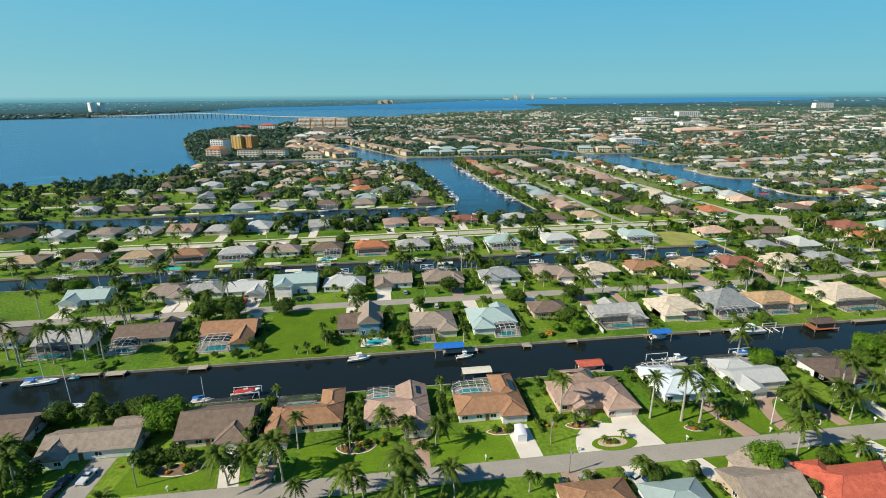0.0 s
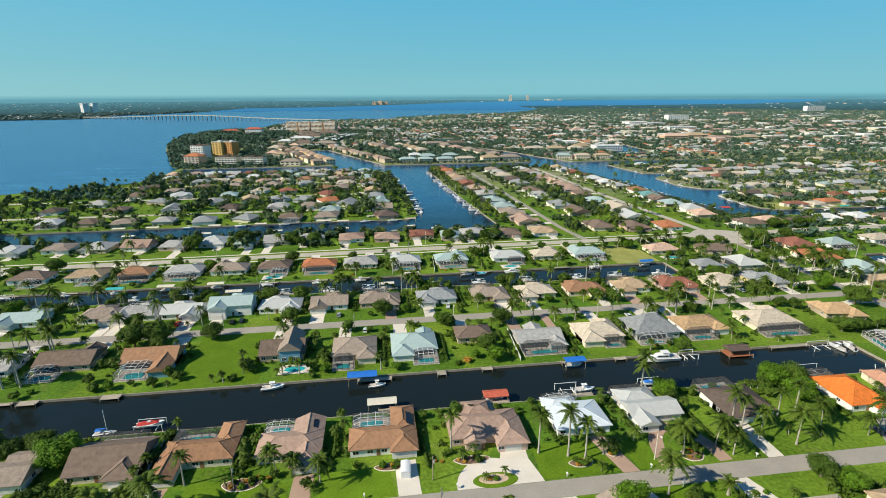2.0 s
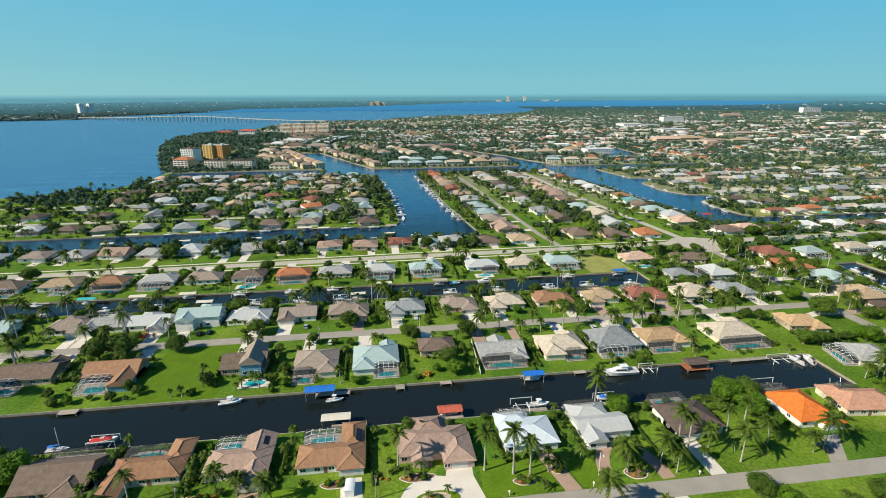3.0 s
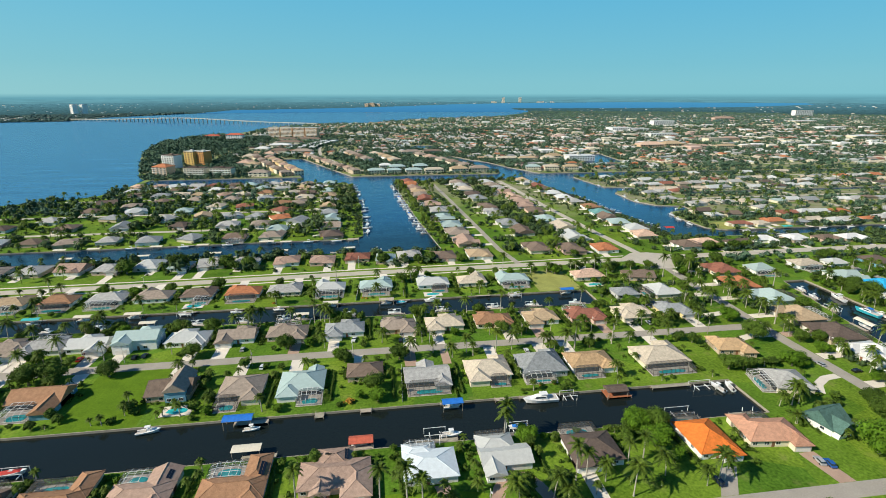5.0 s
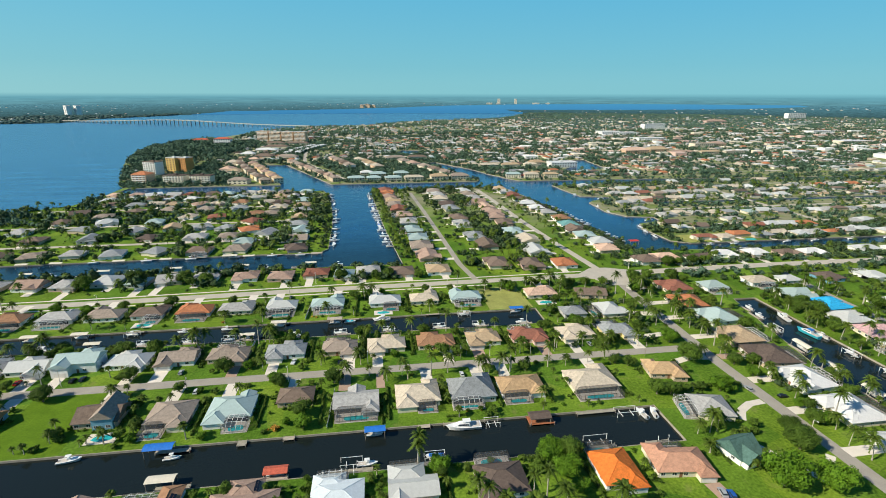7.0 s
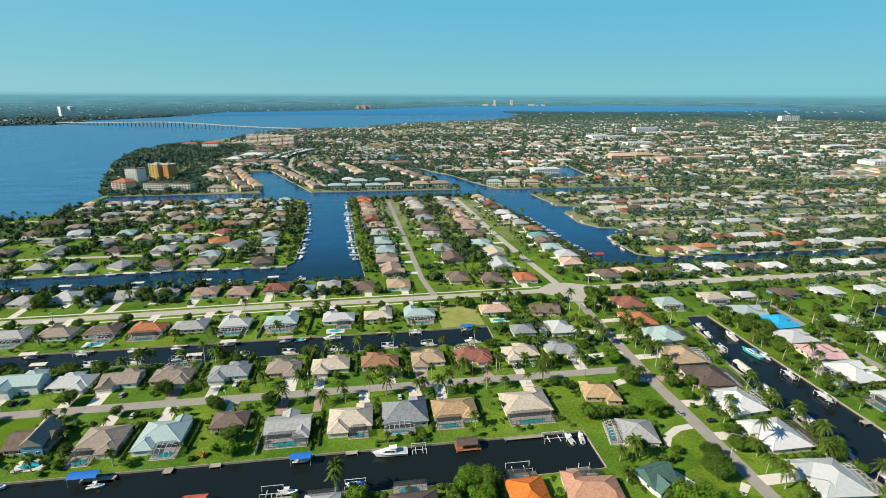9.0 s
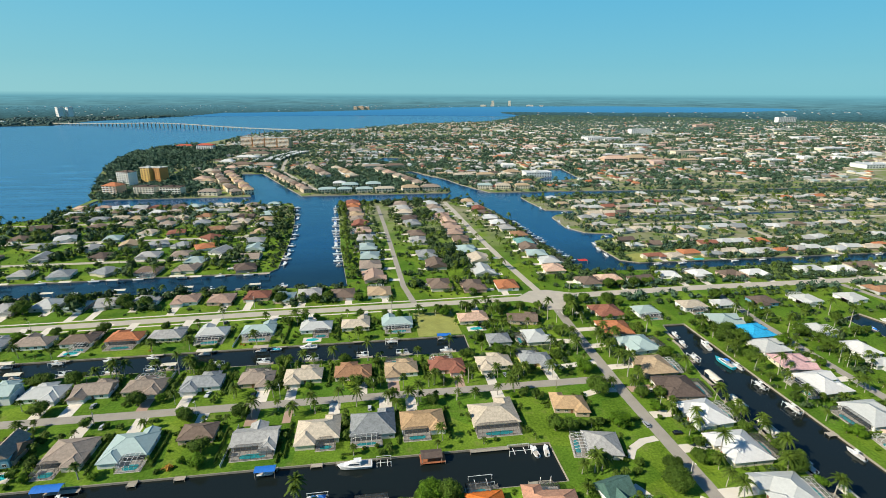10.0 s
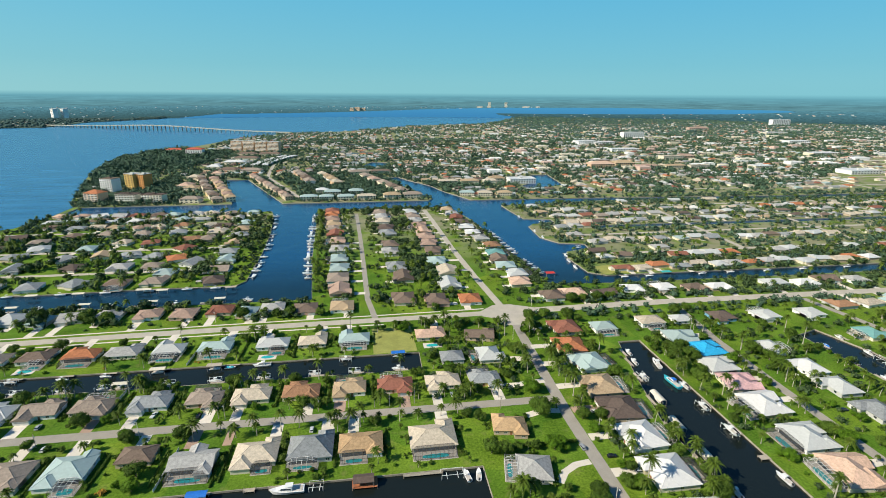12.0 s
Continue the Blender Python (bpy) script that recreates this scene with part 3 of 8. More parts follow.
def cap_line(s, a, b, r, mi):
    """A tile cap along a hip or ridge, grown out of the roof's own ridge points (a, b: point numbers, or a place at the eave)."""
    pa = Vector(s.v[a]) if isinstance(a, int) else Vector(a)
    pb = Vector(s.v[b])
    d = (pb - pa).normalized()
    u = Vector((-d.y, d.x, 0)).normalized()
    w = Vector((0, 0, 1))
    k0 = pa + d * (0.15 if isinstance(a, int) else 0.0)
    k1 = pb - d * 0.15
    i = len(s.v)
    for p in (k0, k1):
        s.v += [tuple(p + u * r - w * r), tuple(p + u * r * 0.5 + w * r * 0.9), tuple(p - u * r * 0.5 + w * r * 0.9), tuple(p - u * r - w * r)]
    fs = [(i + k, i + (k + 1) % 4, i + 4 + (k + 1) % 4, i + 4 + k) for k in range(4)]
    fs += [(i + 4 + k, i + 4 + (k + 1) % 4, b) for k in range(4)]
    fs += [(i + (k + 1) % 4, i + k, a) for k in range(4)] if isinstance(a, int) else [(i + 3, i + 2, i + 1, i)]
    s.f += fs
    s.m += [mi] * len(fs)


def window_mesh(w, h):
    key = ("win", w, h)
    if key not in MATS:
        f, p = Shape(), Shape()
        for a in ((-w / 2, -h / 2, w / 2, -h / 2 + 0.1), (-w / 2, h / 2 - 0.1, w / 2, h / 2), (-w / 2, -h / 2 + 0.1, -w / 2 + 0.1, h / 2 - 0.1), (w / 2 - 0.1, -h / 2 + 0.1, w / 2, h / 2 - 0.1), (-0.04, -h / 2 + 0.1, 0.04, h / 2 - 0.1)):
            f.box(a[0], -0.08, a[1], a[2], 0.02, a[3])
        p.box(-w / 2 + 0.1, -0.03, -h / 2 + 0.1, w / 2 - 0.1, 0.0, h / 2 - 0.1)
        MATS[key] = (f.mesh("window", [TRIM]), p.mesh("pane", [GLASS]))
    return MATS[key]


def add_window(parent, x, y, z, w, h, turn):
    f, p = window_mesh(w, h)
    wob = put("window", f, parent, pose(x, y, z, 0, 0, turn))
    put("pane", p, wob, Matrix.Identity(4))


def cage(parent, x0, x1, y0, y1, z, dark, flat=False):
    """A screened pool enclosure against the back wall (y0), standing out to y1."""
    fr, sc = Shape(), Shape()
    nx, ny = max(2, round((x1 - x0) / 2.2)), max(2, round((y1 - y0) / 2.3))
    r = 0.07
    zt = z + (0.25 if flat else 0.9)
    m = 0.0 if flat else min(1.5, (y1 - y0) / 3)
    xs = [x0 + (x1 - x0) * k / nx for k in range(nx + 1)]
    ys = [y0 + (y1 - y0) * k / ny for k in range(ny + 1)]

    def zz(x, y):
        return z + (zt - z) * min(1.0, min(x - x0, x1 - x, y1 - y) / m if m else 1.0)

    for x in xs:
        fr.bar((x, y1, 0.05), (x, y1, z), r)
        for a, b in zip(ys, ys[1:]):
            fr.bar((x, a, zz(x, a)), (x, b, zz(x, b)), r)
    for y in ys:
        for x in (x0, x1):
            fr.bar((x, y, 0.05), (x, y, z), r)
        for a, b in zip(xs, xs[1:]):
            fr.bar((a, y, zz(a, y)), (b, y, zz(b, y)), r)
    for zz0 in (0.9, z):
        fr.bar((x0, y1, zz0), (x1, y1, zz0), r)
        for x in (x0, x1):
            fr.bar((x, y0, zz0), (x, y1, zz0), r)
    for i in range(nx):
        for j in range(ny):
            a, b, c, d = xs[i], xs[i + 1], ys[j], ys[j + 1]
            sc.face([(a, c, zz(a, c)), (b, c, zz(b, c)), (b, d, zz(b, d)), (a, d, zz(a, d))])
    sc.face([(x0, y1, 0.05), (x1, y1, 0.05), (x1, y1, z), (x0, y1, z)])
    for x in (x0, x1):
        sc.face([(x, y0, 0.05), (x, y1, 0.05), (x, y1, z), (x, y0, z)])
    cg = fr.make("pool_cage", BRONZE if dark else ALU, parent, "dark bronze screen cage" if dark else "white aluminium screen cage")
    sc.make("screen", SCREEN, cg)
    dk = Shape()
    dk.box(x0 - 0.2, y0, -0.1, x1 + 0.2, y1 + 0.25, 0.12)
    dk.make("pool_deck", DECK, parent)
    px0, px1 = x0 + (x1 - x0) * 0.18, x0 + (x1 - x0) * 0.80
    py0, py1 = y0 + (y1 - y0) * 0.36, y1 - 1.1
    pl = Shape()
    k = 14
    pts = [((px0 + px1) / 2 + (px1 - px0) / 2 * math.copysign(abs(math.cos(a)) ** 0.6, math.cos(a)), (py0 + py1) / 2 + (py1 - py0) / 2 * math.copysign(abs(math.sin(a)) ** 0.6, math.sin(a))) for a in [2 * math.pi * j / k for j in range(k)]]
    pl.face([(x, y, 0.14) for x, y in pts])
    for j in range(k):
        pl.face([(*pts[j - 1], 0.0), (*pts[j], 0.0), (*pts[j], 0.14), (*pts[j - 1], 0.14)])
    pl.make("pool", POOL, parent, "turquoise swimming pool")


FACE = {"S": 0, "E": 90, "N": 180, "W": 270}


def house(x, y, w, d, face="S", roof="brown", wall="white", wings=(), cg=None, gable=False, tall=0.0, pitch=0.42, turn=0.0, garage=None, label="", detail=2, garage_dark=False):
    """A single-storey house centred on (x, y), w wide along its front and d deep. In its own frame the front looks along -y.
    wings: (x0, x1, y0, y1, gable) boxes joined on. cg: (x0, x1, depth, dark) a screen cage on the back. garage: x of the garage door's middle."""
    OCC.append((x, y, (w if face in "SN" else d) / 2 + 0.8, (d if face in "SN" else w) / 2 + 0.8, face, cg, max([0] + [-c - d / 2 for a, b, c, e, g in wings])))
    base = new("house")
    base.matrix_basis = pose(x, y, 0, 0, 0, FACE[face] + turn)
    eave = 2.9 + tall
    hw, hd = w / 2, d / 2
    wl_, rf = Shape(), Shape()
    wl_.box(-hw, -hd, -0.2, hw, hd, eave - 0.1)
    hip(rf, -hw, -hd, hw, hd, eave, pitch, 0.6, gable, caps=y < 240)
    if gable:
        o = min(w, d) / 2 * pitch
        if w >= d:
            for xx in (-hw + 0.02, hw - 0.02):
                wl_.face([(xx, -hd, eave - 0.15), (xx, hd, eave - 0.15), (xx, 0, eave + o * 0.98)])
        else:
            for yy in (-hd + 0.02, hd - 0.02):
                wl_.face([(-hw, yy, eave - 0.15), (hw, yy, eave - 0.15), (0, yy, eave + o * 0.98)])
    front, dz = -hd, 0.0
    for a, b, c, e, g in wings:
        wl_.box(a, c, -0.2, b, e, eave - 0.12)
        dz += 0.013
        wr = Shape()
        hip(wr, a, c, b, e, eave - dz, pitch, 0.58, g, caps=y < 240)
        wr.make("roof", roof_mat(roof), base)
        if g:
            o = min(b - a, e - c) / 2 * pitch
            if b - a >= e - c:
                for xx in (a + 0.02, b - 0.02):
                    wl_.face([(xx, c, eave - 0.15), (xx, e, eave - 0.15), (xx, (c + e) / 2, eave + o * 0.97)])
            else:
                for yy in (c + 0.02, e - 0.02):
                    wl_.face([(a, yy, eave - 0.15), (b, yy, eave - 0.15), ((a + b) / 2, yy, eave + o * 0.97)])
    wl_.make("wall", wall_mat(wall), base)
    rf.make("roof", roof_mat(roof), base)

    def front_at(px):
        return min([front] + [c for a, b, c, e, g in wings if a <= px <= b])

    if garage is not None:
        gx = garage
        g = Shape()
        gy = front_at(gx)
        gw = 2.5
        for k in range(4):
            g.box(gx - gw, gy - 0.06, 0.05 + 0.56 * k, gx + gw, gy + 0.03, 0.05 + 0.56 * k + 0.53)
        g.make("garage_door", GARAGE, base, "white sectional garage door")
    if detail >= 2:
        rng = random.Random(int(x * 7 + y * 13))
        dx = -(garage if garage is not None else -2) * 0.25
        dd = Shape()
        dd.box(dx - 0.55, front_at(dx) - 0.06, 0.0, dx + 0.55, front_at(dx) + 0.02, 2.15)
        dd.make("front_door", mat("painted_door", (0.25, 0.12, 0.07), 0.5, obvar=0.6), base)
        px = -hw + 1.6
        while px < hw - 1.2:
            if abs(px - (garage if garage is not None else 99)) > 3.7 and abs(px - dx) > 1.7:
                add_window(base, px, front_at(px), 1.55, 1.8, 1.3, 0)
            px += 4.2
        px = -hw + 1.8
        while px < hw - 1.2:
            if not (cg and cg[0] - 0.9 < px < cg[1] + 0.9) or detail > 2:
                add_window(base, px, hd, 1.5, 1.8, 1.4, 180)
            px += 4.6
        for py in (-hd * 0.4,):
            add_window(base, -hw, py, 1.55, 1.6, 1.2, -90)
            add_window(base, hw, py + 2.5, 1.55, 1.6, 1.2, 90)
        if cg:
            # sliding doors behind the cage
            a, b = max(cg[0], -hw) + 0.6, min(cg[1], hw) - 0.6
            if b - a > 3:
                sd = Shape()
                sd.box(a, hd - 0.02, 0.1, b, hd + 0.05, 2.3)
                sd.make("sliding_door", GLASS, base, "dark sliding glass doors")
    elif detail == 1 and garage is not None:
        for px in (-hw * 0.5 if garage > 0 else hw * 0.5,):
            if abs(px - garage) > 3.5:
                put("window", window_mesh(1.8, 1.3)[1], base, pose(px, front_at(px) - 0.02, 1.55))
    if cg:
        cage(base, cg[0], cg[1], hd, hd + cg[2], 2.75 + tall * 0.6, cg[3], flat=len(cg) > 4)
    desc = label or ("%s bungalow, %s roof, %s walls%s" % ("gabled" if gable else "hipped", roof_words[roof], wall, ", screened pool cage" if cg else ", green lawn"))
    tagged(base, desc, "house", "bungalows along the canals")
    return base


roof_words = {"brown": "brown shingle", "dark": "dark brown shingle", "tile": "terracotta tile", "tan": "tan shingle", "pink": "pinkish tile", "grey": "grey shingle", "slate": "slate grey shingle",
              "white": "white metal", "ice": "pale blue metal", "frost": "frosty white metal", "mint": "grey-green metal", "orange": "bright orange tile", "red": "red tile", "beige": "beige tile", "peach": "peach tile", "green": "dark green shingle",
              "brick": "brick red tile", "terra": "terracotta tile", "blue": "blue tarpaulin", "silver": "silver metal", "rose": "rose pink tile", "taupe": "taupe shingle", "teal": "teal metal"}


def solar(parent_x, parent_y, x, y, z, w, h, tilt_x, tilt_y):
    """A dark solar panel lying on a roof slope."""
    s = Shape()
    n = max(2, round(w / 1.3))
    for k in range(n):
        s.box(-w / 2 + w * k / n + 0.03, -h / 2, 0.0, -w / 2 + w * (k + 1) / n - 0.03, h / 2, 0.06)
    ob = s.make("solar_panel", mat("solar_cells", (0.012, 0.014, 0.02), 0.15, var=0.2, spec=0.6))
    ob.matrix_basis = pose(parent_x + x, parent_y + y, z, tilt_x, tilt_y, 0)
    tagged(ob, "dark solar collector panel on a tiled roof", "solar panel", "solar panels")


def drive(x, y0, y1, w, m=None, skew=0.0):
    m = m or CONCRETE
    slab("driveway", [(x - w / 2, y0), (x + w / 2, y0), (x + w / 2 + skew, y1), (x - w / 2 + skew, y1)] if y0 < y1 else [(x - w / 2 + skew, y1), (x + w / 2 + skew, y1), (x + w / 2, y0), (x - w / 2, y0)], m,
         label="pale concrete driveway" if m is CONCRETE else "reddish brick paver driveway")

# ---- houses near the camera, block by block ----
C_W, C_D = False, True
# south bank of the near canal, fronts to the south street
house(-106, -33, 18, 12, "S", "brown", "white", gable=True, garage=None, label="old brown gabled bungalow behind a leafy yard")
house(-77, -41.5, 23, 9.5, "S", "taupe", "white", [(-11.5, -4.5, -7.5, 0, True), (3, 11, 3, 9, True)], gable=True, garage=6.5, label="long white ranch house under a grey-brown gabled roof")
house(-46, -38, 19, 14, "S", "brown", "cream", [(1.5, 9.5, -10, 0, False)], gable=True, garage=5.5, pitch=0.5, cg=(-8, 6, 5, C_D), label="tan bungalow with a wide dark brown gabled roof")
house(-22, -38.5, 20, 9, "S", "tile", "cream", [(-10, -4, -11, 2, True), (4, 10, 1, 12, False)], garage=-7, cg=(-9.5, 3.6, 6.5, C_D), label="L-shaped bungalow with an orange-brown tile roof")
house(4, -39, 18, 10, "S", "pink", "cream", [(1.5, 9, -10.5, 1, False), (0.5, 9, 2, 11, True)], garage=5.2, cg=(-9, 0, 7.5, C_W), label="pinkish-tan roofed bungalow with a crotons bed in front")
house(31.5, -40, 19.5, 9.5, "S", "tile", "white", [(2.5, 9.7, -7, 2, False), (3, 9.7, 2, 14.5, False)], garage=6.2, cg=(-9.5, 2.6, 8.5, C_W), label="brown tile-roofed bungalow with a turquoise caged pool")
house(63, -38, 22, 12, "S", "pink", "pink", [(2.5, 11.5, -10.5, 2, False), (-7, -1.5, -8.5, 0, True), (-6, 5, 2, 12, False)], garage=7, pitch=0.4, label="large pinkish bungalow behind a circular drive")
house(94, -37.5, 17, 13, "S", "frost", "white", [(-8.5, 2, 3, 10, False)], garage=4.5, cg=(-8, 3, 6.5, C_W), pitch=0.3, label="white bungalow with a pale blue metal roof among royal palms")
house(120, -37, 16.5, 9, "S", "silver", "white", [(-8.2, -2, -9, 0, True), (-8.2, 4, 2, 11, False)], gable=True, garage=4.5, cg=(-8.2, 4, 9.5, C_D), pitch=0.38, label="white house with pale grey gabled roof and dark screen cage")
house(151, -37, 17, 14, "S", "dark", "white", [(-8.5, 0, -9, 0, False)], garage=-4.3, cg=(-7, 6, 7, C_D), label="white bungalow under a dark brown hipped roof")
house(194, -37, 14, 17, "S", "orange", "white", [(0, 7, -11, 0, False)], garage=3.5, cg=(-6, 4, 6, C_D), pitch=0.48, label="white house under a vivid orange tile roof")
house(219, -37, 20, 12, "S", "salmon", "cream", [(-10, -3, -2, 9, False), (4, 10, -9, 0, False)], garage=7, pitch=0.46, turn=-6, cg=(-3, 5, 5, C_D), label="pinkish tile-roofed bungalow with a garage wing")
house(246, -34, 11, 11, "S", "green", "white", [(-5, 2, -8, 0, True)], gable=True, pitch=0.8, turn=14, label="white cottage with a steep dark green gabled roof")
solar(31.5, -40, 8.2, 6.5, 4.05, 1.8, 6.0, 0, 22)
solar(63, -38, -2.0, 7.6, 4.75, 3.2, 2.0, -22, 0)
solar(63, -38, 3.6, 7.5, 4.0, 1.6, 5.0, 0, 22)
solar(4, -39, 6.9, 6.8, 4.0, 1.6, 4.0, 0, 22)
solar(126.5, 20, -4, 5.5, 3.75, 4.0, 1.8, -25, 0)
# south of the south street
house(48, -80, 16, 10, "N", "tile", "cream", garage=-3, label="brown-roofed bungalow with parked cars before it")
house(66, -83, 14, 11, "N", "mint", "white", garage=-2)
house(88, -82, 15, 13, "N", "taupe", "tan", [(-7, 2, -10, 0, True)], gable=True, garage=None, pitch=0.5, label="tan-roofed house with a square stucco chimney")
house(111, -84, 22, 11, "N", "red", "cream", [(4, 11, -8, 0, False)], garage=7, label="wide bungalow under a coral red tile roof")
house(20, -84, 16, 11, "N", "brown", "white", garage=4)
house(-14, -85, 18, 12, "N", "grey", "white", garage=4)
house(138, -86, 18, 12, "N", "beige", "cream", garage=4)
house(165, -86, 18, 12, "N", "tan", "cream", garage=4)
house(192, -88, 18, 12, "N", "grey", "white", garage=4)
house(222, -88, 18, 12, "N", "white", "cream", garage=4)
house(255, -88, 18, 12, "N", "tile", "cream", garage=4)
# north bank of the near canal, backs and pool cages to the water
house(-146, 30, 18, 13, "N", "taupe", "white", garage=4)
house(-119, 25, 19, 13, "N", "grey", "white", garage=4, cg=(-5, 9, 6, C_D), gable=True)
house(-91, 26, 20, 13, "N", "brown", "tan", [(-9, -2, -9, 0, True)], garage=-5.5, cg=(0, 10, 7, C_W), gable=True, label="dark brown low-gabled bungalow with a white cage")
house(-59, 24, 20, 12, "N", "tile", "blue", [(-10, -3, -3, 14, True)], garage=-5, cg=(-2.6, 9, 9, C_W), gable=True, pitch=0.5, label="rust-brown gabled house with blue side walls and white cage")
house(-8, 23, 17, 13, "N", "brown", "tan", garage=4, gable=True, pitch=0.5)
house(-4.5, 22.5, 8, 15, "N", "taupe", "blue", tall=2.4, gable=True, pitch=0.75, label="tall narrow teal-blue gabled upper storey block")
house(21, 20, 17, 15, "N", "taupe", "cream", [(-8.5, -1.5, 2, 11, False)], garage=4.5, cg=(0, 8.5, 7, C_D), label="taupe-roofed bungalow with a hipped back wing")
house(45.5, 20.5, 18, 15, "N", "ice", "white", [(1, 9, 2, 11.5, False), (-8, -2, -10, 0, True)], garage=5, cg=(-9, 1, 7.5, C_W), pitch=0.42, label="white house with a pale blue-green metal roof")
house(72, 26, 15, 11, "N", "brown", "tan", garage=3, label="small brown-roofed bungalow shaded by a tree")
house(99, 18.5, 19, 12, "N", "grey", "grey", [(-3.5, 3.5, -9.5, 0, True), (-9.5, -3, 0, 10, False)], garage=6, cg=(-9, 9, 6.5, C_D), gable=True, label="grey-roofed house with a dark caged back terrace")
house(126.5, 20, 19, 14, "N", "beige", "cream", [(1, 9.5, 0, 10.5, False), (-9.5, -3, -10, 0, False)], garage=-6, pitch=0.48, cg=(-8, 0.5, 5, C_D), label="cream house with a tan hipped shingle roof")
house(151.5, 20.5, 20, 16, "N", "slate", "grey", [(-10, -3, -11, 0, False)], garage=-6.5, pitch=0.62, tall=0.3, cg=(-4, 10, 4.5, C_W), label="tall slate-grey hipped house with a white glazed cage")
house(175, 21, 20, 13, "N", "gold", "white", [(-10, -3, 0, 8.5, False)], garage=4, cg=(-3, 9.5, 5.5, C_D), pitch=0.4, label="white house under a low orange-tan roof")
house(210, 21, 22, 16, "N", "beige", "cream", [(-11, -3, -12, 0, False)], garage=-7, cg=(-10.5, 10.5, 6, C_D), pitch=0.44, label="large beige tile-roofed villa with a full-width cage")
house(250, 25, 16, 11, "S", "gold", "tan", [(2, 8.5, -8.5, 0, False), (-8, -2, 0, 8, False)], garage=None, pitch=0.55, turn=-8, label="tan villa with a steep multi-hipped tile roof")
house(253, -7, 15, 15, "E", "grey", "cream", garage=4, cg=(-7, 7.5, 5.5, C_W), turn=-12, label="cream house with grey roof and white screen cage")
# between the middle street and the middle canal, fronts to the street
N2 = [(-134, "ice", "white", 1, 0), (-99, "taupe", "white", 0, 0), (-84, "grey", "white", 0, 1), (-63, "silver", "white", 1, 0), (-40, "ice", "white", 1, 0), (-17, "silver", "white", 0, 0), (7, "taupe", "white", 1, 0),
      (32, "taupe", "tan", 0, 1), (61, "slate", "white", 0, 0), (89, "taupe", "tan", 0, 1), (114, "beige", "cream", 0, 0), (141, "tile", "cream", 0, 0), (168, "tan", "white", 0, 1), (194, "brick", "pink", 0, 1), (222, "beige", "cream", 0, 0), (247, "slate", "yellow", 0, 1)]
for k, (x, rf, wl_c, gb, c) in enumerate(N2):
    gx = 4.2 if k % 2 else -4.2
    tall = 2.6 if x == -40 else 0.0
    house(x, 70, 19.5 if k % 3 else 17.5, 11.5, "S", rf, wl_c, [((1.2, 9, -9.5, 2, gb) if gx > 0 else (-9, -1.2, -9.5, 2, gb)), ((-7, 2, 1, 9.5, False) if gx > 0 else (-2, 7, 1, 9.5, False))], garage=gx * 1.2, gable=bool(gb), tall=tall,
          cg=(-8.5, 5, 7.5, k % 3 == 0) if c else None, pitch=0.44, label="two-storey white house with a pale metal roof" if tall else "")
    drive(x + gx * 1.2, 50, 61, 5.4 if k % 3 else 6.4, PAVER if k in (7, 12, 13) else CONCRETE)
# north of the middle canal, cages to the water
N3 = [(-199, "tan", "cream", 0, 0), (-167, "brown", "white", 0, 1), (-137, "tan", "white", 0, 1), (-110, "tile", "white", 0, 2), (-83, "grey", "white", 0, 2), (-57, "taupe", "white", 1, 0), (-31, "brown", "white", 0, 1), (-4, "terra", "white", 0, 2), (21, "grey", "cream", 0, 0),
      (49, "silver", "cream", 1, 2), (78, "ice", "white", 1, 2), (115, "silver", "white", 0, 1), (141, "beige", "cream", 1, 0), (169, "ice", "white", 1, 2), (222, "peach", "cream", 0, 0)]
for k, (x, rf, wl_c, gb, c) in enumerate(N3):
    gx = 4.5 if k % 2 else -4.5
    house(x, 131.5, 20 if k % 3 else 18, 12.5, "N", rf, wl_c, [((1.5, 9, -9.5, 2, gb) if gx > 0 else (-9, -1.5, -9.5, 2, gb))], garage=gx * 1.15, gable=False,
          cg=(-8.5, 8.5 if c == 2 else 1.5, 7.0, k % 4 == 3) if c else None, pitch=0.45)
    drive(x - gx * 1.15, 141.5, 158, 5.6)
house(256, 126, 20, 12, "N", "brown", "tan", [(-10, -3, -9, 0, False)], garage=-6, gable=True, turn=-12, label="brown gabled house on the street corner")
house(256, 98, 17, 14, "E", "silver", "cream", [(-7, 0, -10, 0, False)], garage=4, pitch=0.5, cg=(-6, 6, 5, C_D))
house(232, 98, 14, 12, "S", "slate", "grey", garage=3)
# between the cross street and the side canal
EB = [(322, 130, "brick", "cream"), (315, 103, "terra", "cream"), (319, 80, "ice", "white"), (314, 54, "tan", "tan"), (315, 31, "dark", "tan"), (314, 8, "white", "white"), (314, -17, "white", "cream"), (315, -44, "silver", "white"), (315, -70, "tan", "white"), (315, -95, "grey", "white"), (315, -120, "tan", "white")]
for k, (x, y, rf, wl_c) in enumerate(EB):
    house(x, y, 19.5, 16, "W", rf, wl_c, [(-9.7, -1.5, -12, 0, k % 3 == 1), (0.5, 9.7, -10.5, -2, k % 3 == 2)], garage=-5.4, turn=(0, -5, 4)[k % 3], cg=(-7, 7, 6, k % 2 == 0) if k not in (0, 1) else None, pitch=0.42)
    slab("driveway", [(288.5, y + 2), (305, y + 2.4), (305, y + 7.4), (288.5, y + 7.4)], PAVER if k in (4,) else CONCRETE, label="pale driveway from the cross street")
house(349, 127, 16, 13, "N", "mint", "white", cg=(-7, 7, 5.5, C_W), garage=4, pitch=0.5)
house(388, 131, 18, 13, "N", "beige", "white", cg=(-7, 5, 5, C_W), garage=4, tall=0.8, label="cream two-level house with a pale roof and cage")
